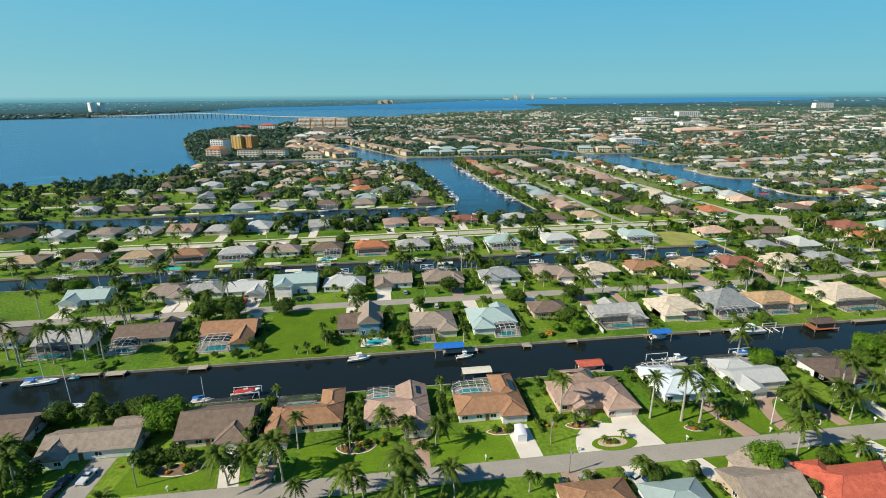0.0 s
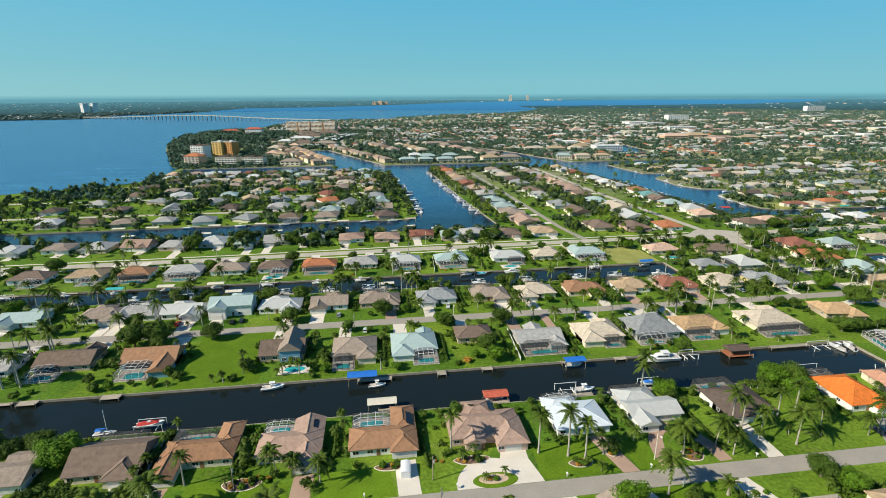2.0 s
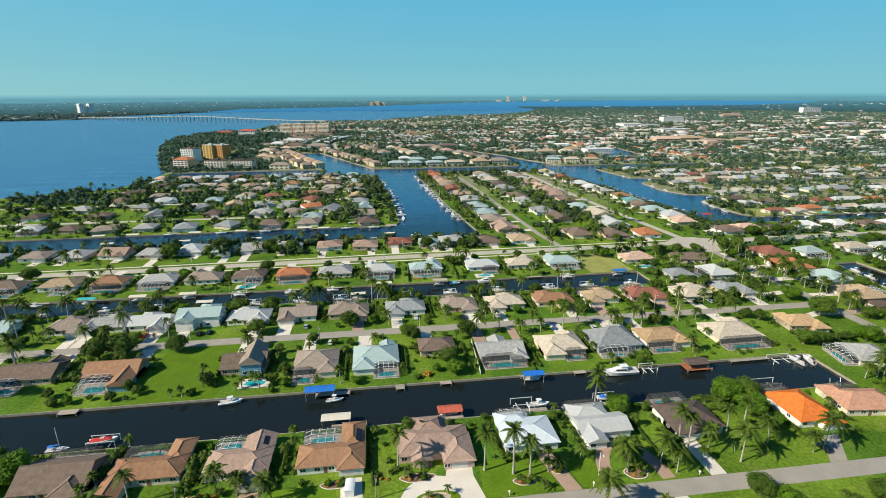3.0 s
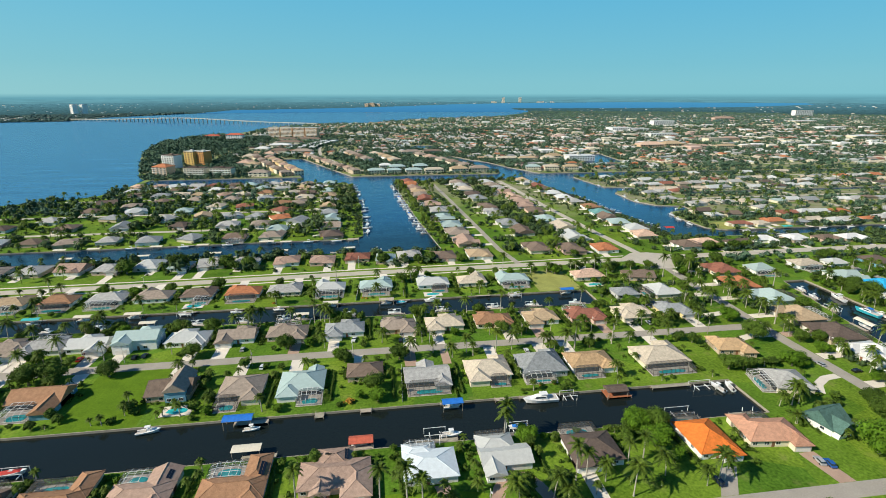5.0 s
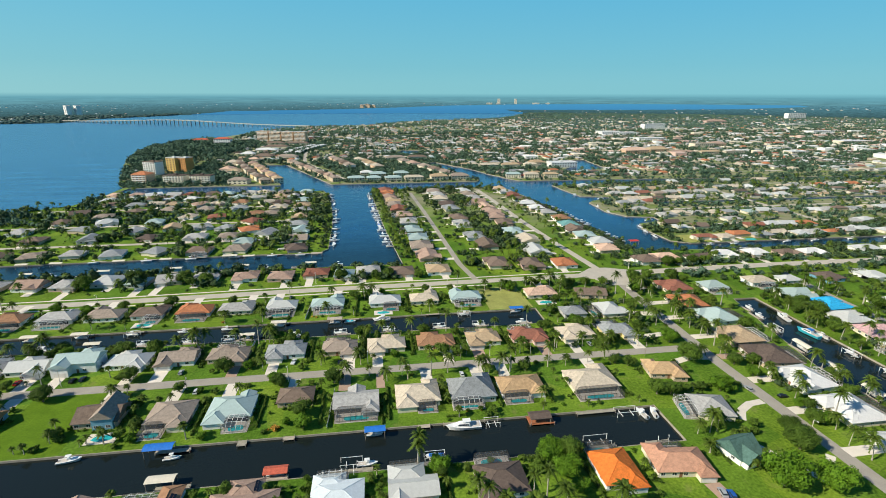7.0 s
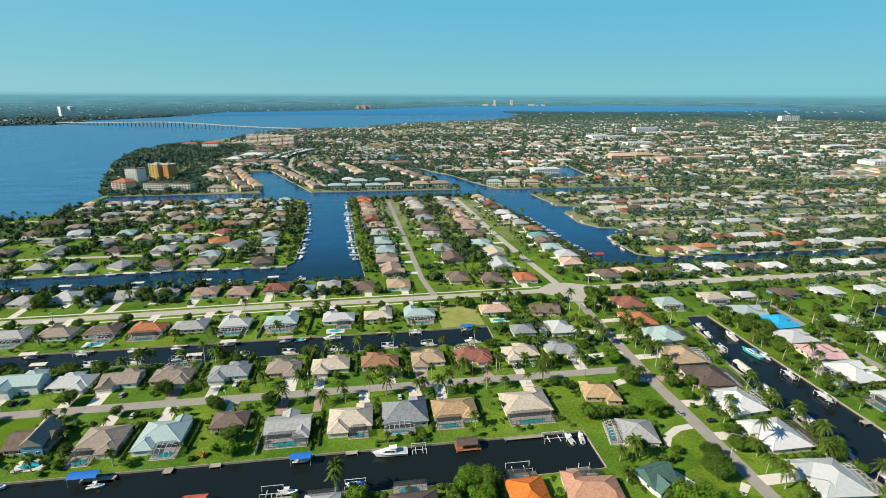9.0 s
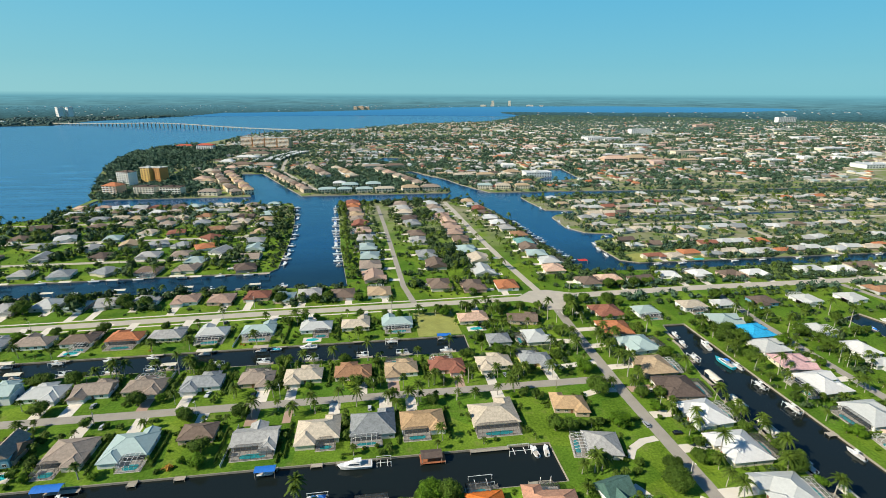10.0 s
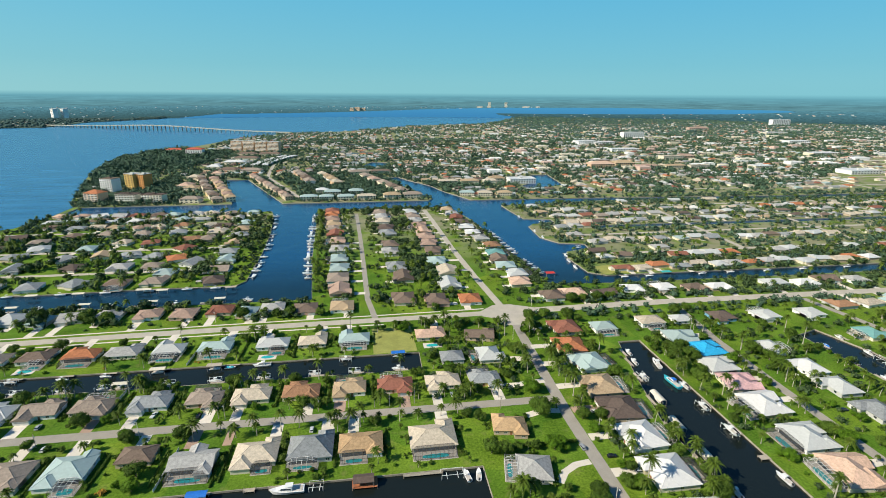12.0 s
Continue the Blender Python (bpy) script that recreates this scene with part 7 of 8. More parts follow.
def boat(kind, x, y, turn=0.0, z=None, L=7.0, hullm=None, cover=None):
    base = new({"yacht": "motor_yacht", "sail": "sailing_boat", "open": "motorboat"}[kind])
    base.matrix_basis = pose(x, y, WATER_Z + 0.1 if z is None else z, 0, 0, turn)
    W = L * (0.33 if L < 9 else 0.29)
    H = 0.13 * L if kind != "sail" else 0.11 * L
    hull_shape(L, W, H).make("hull", hullm or HULL, base)
    d = Shape()
    simple = y > 120
    d.box(-L * 0.46, -W * 0.36, H * 0.86, L * 0.12, W * 0.36, H * 0.93)
    if not simple:
        d.make("cockpit_floor", DECK, base)
    if kind == "yacht":
        c = Shape()
        c.hull([(-L * .18, -W * .36, H), (L * .30, -W * .26, H), (L * .30, W * .26, H), (-L * .18, W * .36, H), (-L * .16, -W * .3, H + 1.25), (L * .10, -W * .22, H + 1.2), (L * .10, W * .22, H + 1.2), (-L * .16, W * .3, H + 1.25)], [(4, 5, 6, 7), (0, 1, 5, 4), (1, 2, 6, 5), (2, 3, 7, 6), (3, 0, 4, 7)])
        c.make("cabin", HULL, base)
        g = Shape()
        g.hull([(-L * .14, -W * .37, H + .5), (L * .16, -W * .32, H + .5), (L * .16, W * .32, H + .5), (-L * .14, W * .37, H + .5), (-L * .13, -W * .335, H + 1.0), (L * .13, -W * .27, H + .95), (L * .13, W * .27, H + .95), (-L * .13, W * .335, H + 1.0)], [(4, 5, 6, 7), (0, 1, 5, 4), (1, 2, 6, 5), (2, 3, 7, 6), (3, 0, 4, 7)])
        g.make("windscreen", GLASS, base)
        t = Shape()
        t.box(-L * .2, -W * .3, H + 1.95, L * .02, W * .3, H + 2.05)
        for a in (-1, 1):
            t.bar((-L * .17, a * W * .28, H), (-L * .17, a * W * .28, H + 2), 0.05)
            t.bar((0, a * W * .28, H + 1), (0, a * W * .28, H + 2), 0.05)
        t.make("hardtop", cover or HULL, base)
        tagged(base, "white motor yacht with a dark windscreen, moored" if not hullm else "sport yacht with a turquoise hull, moored", "boat")
    elif kind == "sail":
        m = Shape()
        m.bar((L * .08, 0, H), (L * .08, 0, H + L * 1.15), 0.09, n=6)
        m.bar((L * .08, 0, H + 1.3), (-L * .36, 0, H + 1.2), 0.07, n=6)
        m.make("mast", ALU, base)
        c = Shape()
        c.bar((L * .05, 0, H + 1.42), (-L * .34, 0, H + 1.32), 0.24, n=8)
        c.make("sail_cover", CANVASBLUE, base, "blue sail cover")
        cb = Shape()
        cb.hull([(-L * .12, -W * .26, H), (L * .25, -W * .18, H), (L * .25, W * .18, H), (-L * .12, W * .26, H), (-L * .1, -W * .2, H + .5), (L * .2, -W * .13, H + .4), (L * .2, W * .13, H + .4), (-L * .1, W * .2, H + .5)], [(4, 5, 6, 7), (0, 1, 5, 4), (1, 2, 6, 5), (2, 3, 7, 6), (3, 0, 4, 7)])
        cb.make("cabin", HULL, base)
        bm_ = Shape()
        bm_.hull([(-L * .42, -W * .34, H + .9), (-L * .14, -W * .34, H + 1.0), (-L * .14, W * .34, H + 1.0), (-L * .42, W * .34, H + .9), (-L * .4, 0, H + 1.35), (-L * .16, 0, H + 1.45)], [(0, 1, 5, 4), (2, 3, 4, 5), (3, 0, 4), (1, 2, 5)])
        bm_.make("bimini", CANVASBLUE, base, "blue canvas cockpit cover")
        tagged(base, "white sailing boat with bare mast and blue covers", "boat")
    else:
        c = Shape()
        c.box(-L * .08, -W * .16, H * .9, L * .06, W * .16, H + .75)
        if not simple:
            c.make("console", HULL, base)
        m = Shape()
        m.box(-L * .52, -W * .1, H * .5, -L * .44, W * .1, H + .55)
        if y < 180:
            m.make("outboard_motor", RUBBER, base)
        if cover:
            t = Shape()
            t.hull([(-L * .42, -W * .44, H), (L * .3, -W * .34, H + .1), (L * .3, W * .34, H + .1), (-L * .42, W * .44, H), (-L * .25, 0, H + .9), (L * .12, 0, H + .8)], [(0, 1, 5, 4), (2, 3, 4, 5), (3, 0, 4), (1, 2, 5)])
            t.make("boat_cover", cover, base)
        else:
            t = Shape()
            t.box(-L * .14, -W * .28, H + 1.55, L * .10, W * .28, H + 1.63)
            for a in (-1, 1):
                for b in (-.11, .07):
                    t.bar((L * b, a * W * .24, H * .8), (L * b, a * W * .24, H + 1.58), 0.04)
            t.make("t_top", HULL, base)
        tagged(base, "small white motorboat moored at the bank" if not cover else "white motorboat under a coloured canvas cover", "boat")
    base["group"] = "boats on the canals"
    return base


def dock(x, y, w, d, m=None):
    """A low timber dock standing over the water, w along x and d along y."""
    base = new("dock")
    base.matrix_basis = pose(x, y, 0)
    s = Shape()
    s.hull([(-w / 2, -d / 2, 0.0), (w / 2, -d / 2, 0.0), (w / 2, d / 2, 0.0), (-w / 2, d / 2, 0.0), (-w / 2, -d / 2, 0.1), (w / 2, -d / 2, 0.1), (w / 2, d / 2, 0.1), (-w / 2, d / 2, 0.1), (-w / 2 + 0.06, -d / 2 + 0.06, 0.14), (w / 2 - 0.06, -d / 2 + 0.06, 0.14), (w / 2 - 0.06, d / 2 - 0.06, 0.14), (-w / 2 + 0.06, d / 2 - 0.06, 0.14)],
           [(3, 2, 1, 0), (8, 9, 10, 11)] + [(k + q, (k + 1) % 4 + q, (k + 1) % 4 + q + 4, k + q + 4) for q in (0, 4) for k in range(4)])
    s.make("deck", m or WOODDECK, base)
    for a in (-1, 1):
        for b in ((-1, 1) if y < 50 else (-1 if w < 3 else a,) if y < 180 else ()):
            p = Shape()
            p.bar((a * (w / 2 - 0.15), b * (d / 2 - 0.15), -2.2), (a * (w / 2 - 0.15), b * (d / 2 - 0.15), 0.7), 0.13, n=7)
            p.make("piling", POST, base)
    tagged(base, "small weathered timber dock on pilings by the seawall", "dock", "docks along the canals")


def lift(x, y, L=7.0, W=3.6, turn=0.0):
    base = new("boat_lift")
    base.matrix_basis = pose(x, y, 0, 0, 0, turn)
    for a in (-1, 1):
        for b in (-1, 1):
            p = Shape()
            p.bar((a * L / 2, b * W / 2, -2.2), (a * L / 2, b * W / 2, 1.7), 0.11, n=7)
            p.make("piling", TRIM, base)
        t = Shape()
        t.box(-L / 2 - 0.2, a * W / 2 - 0.07, 1.5, L / 2 + 0.2, a * W / 2 + 0.07, 1.68)
        t.make("top_beam", ALU, base)
        c = Shape()
        c.box(a * L / 4 - 0.12, -W / 2, -0.5, a * L / 4 + 0.12, W / 2, -0.25)
        c.make("cradle_beam", ALU, base)
    tagged(base, "boat lift with white pilings and aluminium beams", "boat lift", "boat lifts along the canals")


def canopy(x, y, L, W, m, label, turn=0.0, h=2.6, peak=0.5, hipped=False):
    base = new("boat_shelter")
    base.matrix_basis = pose(x, y, 0, 0, 0, turn)
    for a in (-1, 1):
        for b in (-1, 1):
            p = Shape()
            p.bar((a * L * 0.46, b * W * 0.46, -2.2), (a * L * 0.46, b * W * 0.46, h), 0.12, n=7)
            p.make("piling", POST, base)
    r = Shape()
    if hipped:
        hip(r, -L / 2, -W / 2, L / 2, W / 2, h, 0.4, 0.1, True)
    else:
        n = 6
        pts, fs = [], []
        for k in range(n + 1):
            yy, zz = -W / 2 + W * k / n, h + peak * (1 - (2 * k / n - 1) ** 2)
            pts += [(-L / 2, yy, zz), (L / 2, yy, zz), (-L / 2, yy, zz - 0.07), (L / 2, yy, zz - 0.07)]
        for k in range(n):
            a, b = 4 * k, 4 * k + 4
            fs += [(a, a + 1, b + 1, b), (a + 2, b + 2, b + 3, a + 3), (a, b, b + 2, a + 2), (a + 1, a + 3, b + 3, b + 1)]
        fs += [(0, 2, 3, 1), (4 * n, 4 * n + 1, 4 * n + 3, 4 * n + 2)]
        r.hull(pts, fs)
    r.make("roof", m, base)
    tagged(base, label, "boat shelter", "boat shelters along the canals")


# near canal, north bank
boat("yacht", 143.5, -3.6, 180, L=15)
lift(156, -2.8, 6, 4)
dock(143, -0.9, 15, 1.6, SEAWALL)
canopy(176.5, -3.4, 9, 5.4, roof_mat("dark"), "brown-roofed boathouse on a red-stained deck", h=2.6, hipped=True)
dock(177, -3.3, 11, 6.2, mat("red_stained_boards", (0.36, 0.13, 0.06), 0.85, var=0.25, scale=2, fine=6))
dock(203, -1.3, 18, 1.8, SEAWALL)
lift(216, -3.4, 10, 4.2)
boat("open", 222.5, -4.6, 100, L=8)
boat("open", 228.0, -4.6, 80, L=7.5)
canopy(107, -3.4, 8.5, 4.0, CANVASBLUE, "boat lift shelter with a bright blue canvas canopy", h=2.8)
boat("open", 107, -3.4, 0, z=-0.2, L=7)
dock(107, -0.6, 9, 1.4)
dock(54.5, -1.6, 3.6, 3.4, SEAWALL)
canopy(24.5, -3.2, 11, 4.6, CANVASBLUE, "large boat shelter with a bright blue canvas canopy", h=3.0, peak=0.7)
dock(29, -2.6, 13, 2.2)
boat("open", 30, -6.4, 5, L=6.6)
boat("open", -8, -2.6, 8, L=8.6)
dock(72.5, -1.0, 4.5, 2.4)
dock(127.5, -0.9, 5.0, 2.2)
dock(-64, -1.2, 6.5, 3.0)
dock(-91, -1.2, 6.5, 3.0)
boat("sail", -113, -3.6, 5, L=11)
dock(-100, -0.9, 8, 1.6)
boat("open", -104, -1.8, 0, L=3.6, hullm=HULLBLUE)
boat("open", -129, -2.6, 0, L=7)
# near canal, south bank
boat("sail", -95.5, -20.6, 0, L=11.5)
dock(-93, -23.4, 16, 1.8, mat("red_stained_boards", (0.36, 0.13, 0.06)))
boat("open", -43, -20.8, 8, z=0.2, L=9, cover=CANVASRED)
lift(-43, -20.8, 8.5, 3.8)
boat("sail", -56, -22.0, 0, L=7)
canopy(31.5, -20.6, 10, 4.2, CANVASBEIGE, "boat shelter with a sagging beige canvas canopy", h=2.4, peak=0.4)
dock(36, -22.8, 12, 2.0, SEAWALL)
canopy(71, -21.2, 8.5, 4.4, roof_mat("red"), "boathouse with a low red-brown tiled roof", h=2.2, hipped=True)
dock(71, -23.0, 9, 1.8)
boat("open", 71, -21, 0, z=-0.2, L=7)
lift(98, -19.6, 8, 4.2)
boat("open", 104, -20.4, 0, z=-0.3, L=8)
dock(98, -23, 16, 1.8, SEAWALL)
lift(129.5, -20.2, 8, 3.8)
boat("open", 129.5, -20.2, 175, z=0.1, L=8, cover=CANVASBLUE)
dock(129, -23.0, 9, 1.8)
lift(195, -20.0, 10, 4.2)
dock(195, -23, 13, 1.8, SEAWALL)
dock(219, -23.4, 10, 1.6, SEAWALL)
# middle canal
rng = random.Random(9)
for x, c in [(-31, "lift"), (-3, "boat"), (21, "boat"), (51, "tan"), (84, "tiki"), (93, "aqua"), (112, "yacht"), (143, "dock"), (164, "lift"), (198, "blue"), (-58, "tan"), (-84, "tan"), (-110, "teal"), (-136, "boat"), (-165, "lift")]:
    y = 106.2 + (x + 130) * 0.010
    dock(x + 1, y + 0.9, 9, 1.6)
    if c in ("tan", "tiki", "blue", "teal"):
        canopy(x, y - 1.8, 9, 4, {"tan": CANVASBEIGE, "tiki": WOODDECK, "blue": CANVASBLUE, "teal": mat("teal_canvas", (0.05, 0.42, 0.42), 0.7)}[c], {"tan": "boat shelter with a beige canvas canopy", "tiki": "thatch-coloured boat shelter over a dock", "blue": "boat shelter with a blue canvas canopy", "teal": "boat shelter with a teal canvas canopy"}[c])
    if c == "lift":
        lift(x, y - 1.9, 7.5, 3.6)
    if c != "dock":
        boat("yacht" if c == "yacht" else "open", x, y - 2, rng.choice((0, 180)), L=11 if c == "yacht" else 7, cover=HULLBLUE if c == "aqua" else None, z=-0.4 if c in ("tan", "lift") else None)
for x in (4, 26, 36, 62, 88, 116, 146, 170, 197, -20, -45, -70, -95, -125):
    dock(x + 2, 89.5, 8, 1.6)
    if x % 3 == 0:
        canopy(x, 91.6, 8.5, 3.8, CANVASBLUE if x == 197 else CANVASBEIGE, "boat shelter with a plain canvas canopy")
    elif x % 2 == 0:
        lift(x, 91.6, 7, 3.4)
    boat("open", x, 91.8, rng.choice((0, 180)), L=rng.uniform(6, 8.5))
# side canal
boat("yacht", 361.5, 76, 82, L=12)
boat("yacht", 358.5, 54, 100, L=14, hullm=HULLBLUE, cover=CANVASBLUE)
boat("open", 363.6, 50, 100, L=9)
lift(361.5, 29, 8, 4, 90)
boat("open", 361.5, 29, 90, z=-0.2, L=8)
boat("open", 362.5, 8, 95, z=-0.2, L=9)
lift(362.5, 8, 9, 4, 90)
dock(364.8, -12.5, 5, 3)
boat("open", 363.5, -26, 95, L=9)
for y, k in ((38, 1), (14, 1), (-7, 1), (-30, 0), (80, 2), (62, 3), (-50, 1), (92, 2)):
    bx = 332 + max(0, (y - 20) * 0.2)
    dock(bx + 0.8, y, 1.8, 10)
    if k == 1:
        canopy(bx + 4.4, y, 11, 4.4, CANVASBEIGE, "boat shelter with a rounded cream canopy", 90, peak=0.9)
    if k == 3:
        lift(bx + 3.6, y, 8, 4, 90)
    boat("open", bx + 4.4, y, 90, L=8, z=-0.3 if k == 1 else None)
# outer canal
for y in (70, 50, 30, 8, 92):
    boat("open", 511, y, 90, L=8)
    dock(514, y, 1.6, 9)
    boat("open", 491.5, y - 9, 90, L=7, cover=CANVASBLUE if y == 92 else None)
    dock(489, y - 9, 1.6, 9)
lift(510.5, 60, 8, 4, 90)
# wide back canal: boats along both banks
for k in range(24):
    y = 262 + 11.2 * k
    e = float(np.interp(y, [211, 260, 320, 420, 520], [132, 127, 121, 114, 108]))
    if rng.random() < 0.12:
        continue
    dock(e - 3.0, y, rng.uniform(5, 9), 1.3, WOODDECK)
    boat("sail" if k in (7, 15) else ("yacht" if k % 5 == 0 else "open"), e - 4.6, y + 3.6, rng.choice((180, 180, 90)) + rng.uniform(-9, 9), L=11 if k in (7, 15) else rng.uniform(5.5, 11))
for k in range(17):
    y = 272 + 15.5 * k
    e = float(np.interp(y, [262, 345, 430, 525], [68, 66, 60, 47]))
    if rng.random() < 0.1:
        continue
    y += rng.uniform(-4, 4)
    boat("yacht" if k % 4 == 1 else "open", e + 4.4, y, rng.choice((0, 0, 90, 270)) + rng.uniform(-9, 9), L=rng.uniform(6, 11))
    dock(e + 2.4, y - 3, rng.uniform(4, 8), 1.3)
for k in range(14):
    y = 235 + 13 * k
    e = float(np.interp(y, [221, 290, 400, 470], [342, 334, 326, 318]))
    if rng.random() < 0.12:
        continue
    dock(e + 3.2, y, 7, 1.3)
    boat("open", e + 4.4, y + 3.4, rng.uniform(-8, 8), L=rng.uniform(6.5, 9.5))
canopy(350, 243, 9, 6, CANVASRED, "boat shelter with a bright red canopy")
for k in range(15):
    x = -150 + 17.5 * k + rng.uniform(-4, 4)
    if x > 100:
        continue
    dock(x, 214.6, rng.uniform(6, 11), 2.2)
    if k % 3 == 0:
        canopy(x + 1, 218, 9, 4, (CANVASBEIGE, CANVASBEIGE, CANVASBLUE)[k % 2], "boat shelter with a plain canvas canopy")
    elif k % 3 == 1:
        boat("open", x, 218.2, rng.choice((0, 180, 80)), L=rng.uniform(6, 9.5))
for x in (-170, -145, -98, -62, 4, 60):
    canopy(x, 243, 9.5, 4.4, CANVASBEIGE if x != 60 else WOODDECK, "boat shelter with a plain canvas canopy")
for x in (-120, -80, -45, -10, 22, 45):
    boat("open" if x != -10 else "yacht", x, 248, rng.choice((0, 180)), L=9)
    dock(x + 3, 250.5, 10, 1.6)
canopy(-12, 246, 12, 5, CANVASBEIGE, "boat shelter with a pale flat canopy")
canopy(462, 232, 10, 5, mat("teal_canvas", (0.05, 0.42, 0.42)), "boat shelter with a teal canvas canopy")
for x in (420, 445, 500, 530, 570, 610, 660):
    dock(x, 233, 9, 1.6)
    boat("open", x, 229.5, 0, L=8)


# ---- cars, poles and roadside things ----
def car(x, y, turn, color, pickup=False):
    base = new("pickup_truck" if pickup else "car")
    base.matrix_basis = pose(x, y, 0.06, 0, 0, turn)
    L, W = (5.6, 2.0) if pickup else (4.7, 1.85)
    m = mat("car_paint_%02d%02d%02d" % tuple(int(c * 99) for c in color), color, 0.25, metal=0.2, var=0.05, spec=0.6)
    b = Shape()
    prof = [(-L / 2, 0.35), (-L / 2, 0.95), (-L * 0.2, 1.0), (L * 0.22, 0.98), (L * 0.46, 0.82), (L / 2, 0.6), (L / 2, 0.35)]
    n = len(prof)
    b.hull([(x_, -W / 2, z_) for x_, z_ in prof] + [(x_, W / 2, z_) for x_, z_ in prof], [tuple(range(n - 1, -1, -1)), tuple(range(n, 2 * n))] + [(k, (k + 1) % n, n + (k + 1) % n, n + k) for k in range(n)])
    b.make("body", m, base)
    x0, x1 = (-L * 0.12, L * 0.2) if pickup else (-L * 0.42, L * 0.2)
    g = Shape()
    g.hull([(x0, -W * .46, .97), (x1, -W * .46, .97), (x1, W * .46, .97), (x0, W * .46, .97), (x0 + .25, -W * .38, 1.5), (x1 - .75, -W * .38, 1.5), (x1 - .75, W * .38, 1.5), (x0 + .25, W * .38, 1.5)], [(0, 1, 5, 4), (1, 2, 6, 5), (2, 3, 7, 6), (3, 0, 4, 7)])
    g.make("windows", GLASS, base)
    r = Shape()
    r.box(x0 + .2, -W * .39, 1.49, x1 - .7, W * .39, 1.56)
    r.make("roof", m, base)
    for a in (-.3, .3):
        for q in (-1, 1):
            w = Shape()
            w.bar((L * a, q * (W / 2 - 0.22), 0.33), (L * a, q * (W / 2 + 0.01), 0.33), 0.34, n=12)
            w.make("wheel", RUBBER, base)
    tagged(base, ("pickup truck" if pickup else "car") + " with glossy paint parked on a driveway", "car", "parked cars")


WHITE_, SILVER_, BLACK_, NAVY_, RED_, BLUE_ = (0.75, 0.75, 0.74), (0.45, 0.46, 0.47), (0.02, 0.02, 0.022), (0.02, 0.035, 0.07), (0.4, 0.02, 0.02), (0.03, 0.12, 0.4)
for x, y, t, c, p in [(-73.5, -53.5, 80, WHITE_, True), (-78.2, -54.5, 80, NAVY_, False), (-78.8, -58.6, 82, NAVY_, False), (-30.5, -53, 85, WHITE_, False), (48.3, -72, 95, SILVER_, False), (60.6, -73.2, 110, WHITE_, True), (64, -74.5, 110, BLUE_, True), (43, -72.6, 90, NAVY_, False),
                      (281.6, 5.5, 95, SILVER_, False), (293, -2.4, 0, BLACK_, False), (300, 32, 10, WHITE_, False), (66, 60.2, 80, WHITE_, True), (89.5, 56, 90, BLACK_, False), (25, 38.5, 85, WHITE_, False), (-37, 56, 90, BLACK_, False), (-33, 57, 90, NAVY_, False), (186, -56, 95, NAVY_, False), (226.5, -52, 80, SILVER_, False), (229, -53.5, 80, BLUE_, False),
                      (410, 72, 0, BLACK_, False), (436, 15, 0, NAVY_, False), (250, 57, 85, SILVER_, False), (226, 58, 92, WHITE_, False), (12, 57, 92, SILVER_, False), (-62, 57.5, 90, RED_, False), (144, 152, 90, WHITE_, False), (-28, 150, 90, SILVER_, False), (52, 149, 85, BLACK_, False), (150, 36.5, 90, WHITE_, False), (301, -14, 0, SILVER_, False)]:
    car(x, y, t, c, p)


def pole(x, y, h=9.0, lamp=False):
    base = new("street_lamp" if lamp else "utility_pole")
    base.matrix_basis = pose(x, y, 0)
    s = Shape()
    s.bar((0, 0, -0.2), (0, 0, h), 0.16, n=8, r2=0.11)
    s.make("pole", CONCRETE if lamp else POST, base)
    if lamp:
        a = Shape()
        a.bar((0, 0, h - 0.3), (0, -1.5, h + 0.1), 0.06)
        a.make("arm", STEEL, base)
        l = Shape()
        l.box(-0.18, -2.1, h, 0.18, -1.4, h + 0.18)
        l.make("lamp_head", TRIM, base)
    else:
        t = Shape()
        t.bar((0.28, 0, h - 2.2), (0.28, 0, h - 1.2), 0.25, n=8)
        t.make("transformer", STEEL, base)
    tagged(base, "concrete street lamp by the kerb" if lamp else "wooden utility pole with a grey transformer", "lamp" if lamp else "pole", "poles along the streets")


for x, y, l in [(-9, -53, False), (44.8, -57, False), (109.8, -57.8, True), (45.6, -68.5, False), (189, -55, True), (255, -53, True), (-60, -58.5, False), (-40, 52, True), (104, 52, True), (66, 42, True), (190, 52, True), (152, 52.5, False), (250, 42, False), (294, 15, True), (279, 120, True), (281, -30, True), (-70, 150, True), (66, 174, True), (160, 151, True), (240, 150, True), (427, 40, True), (427, -20, True), (310, 175, True), (20, 41, False)]:
    pole(x, y, 9.0 if l else 8.0, l)
MB = Shape()
MB.box(-0.08, -0.08, 0, 0.08, 0.08, 1.05)
MB.box(-0.2, -0.35, 1.05, 0.2, 0.35, 1.45)
mbm = MB.mesh("mailbox", [TRIM])
for x in (-82, -52, -27, 1, 26, 51, 82, 107, 140, 66, 112):
    o = new("mailbox", mbm)
    o.matrix_basis = pose(x, -60.9 if x not in (66, 112) else -68.6, 0)
    tagged(o, "white letterbox on a post beside the street", "mailbox", "letterboxes")

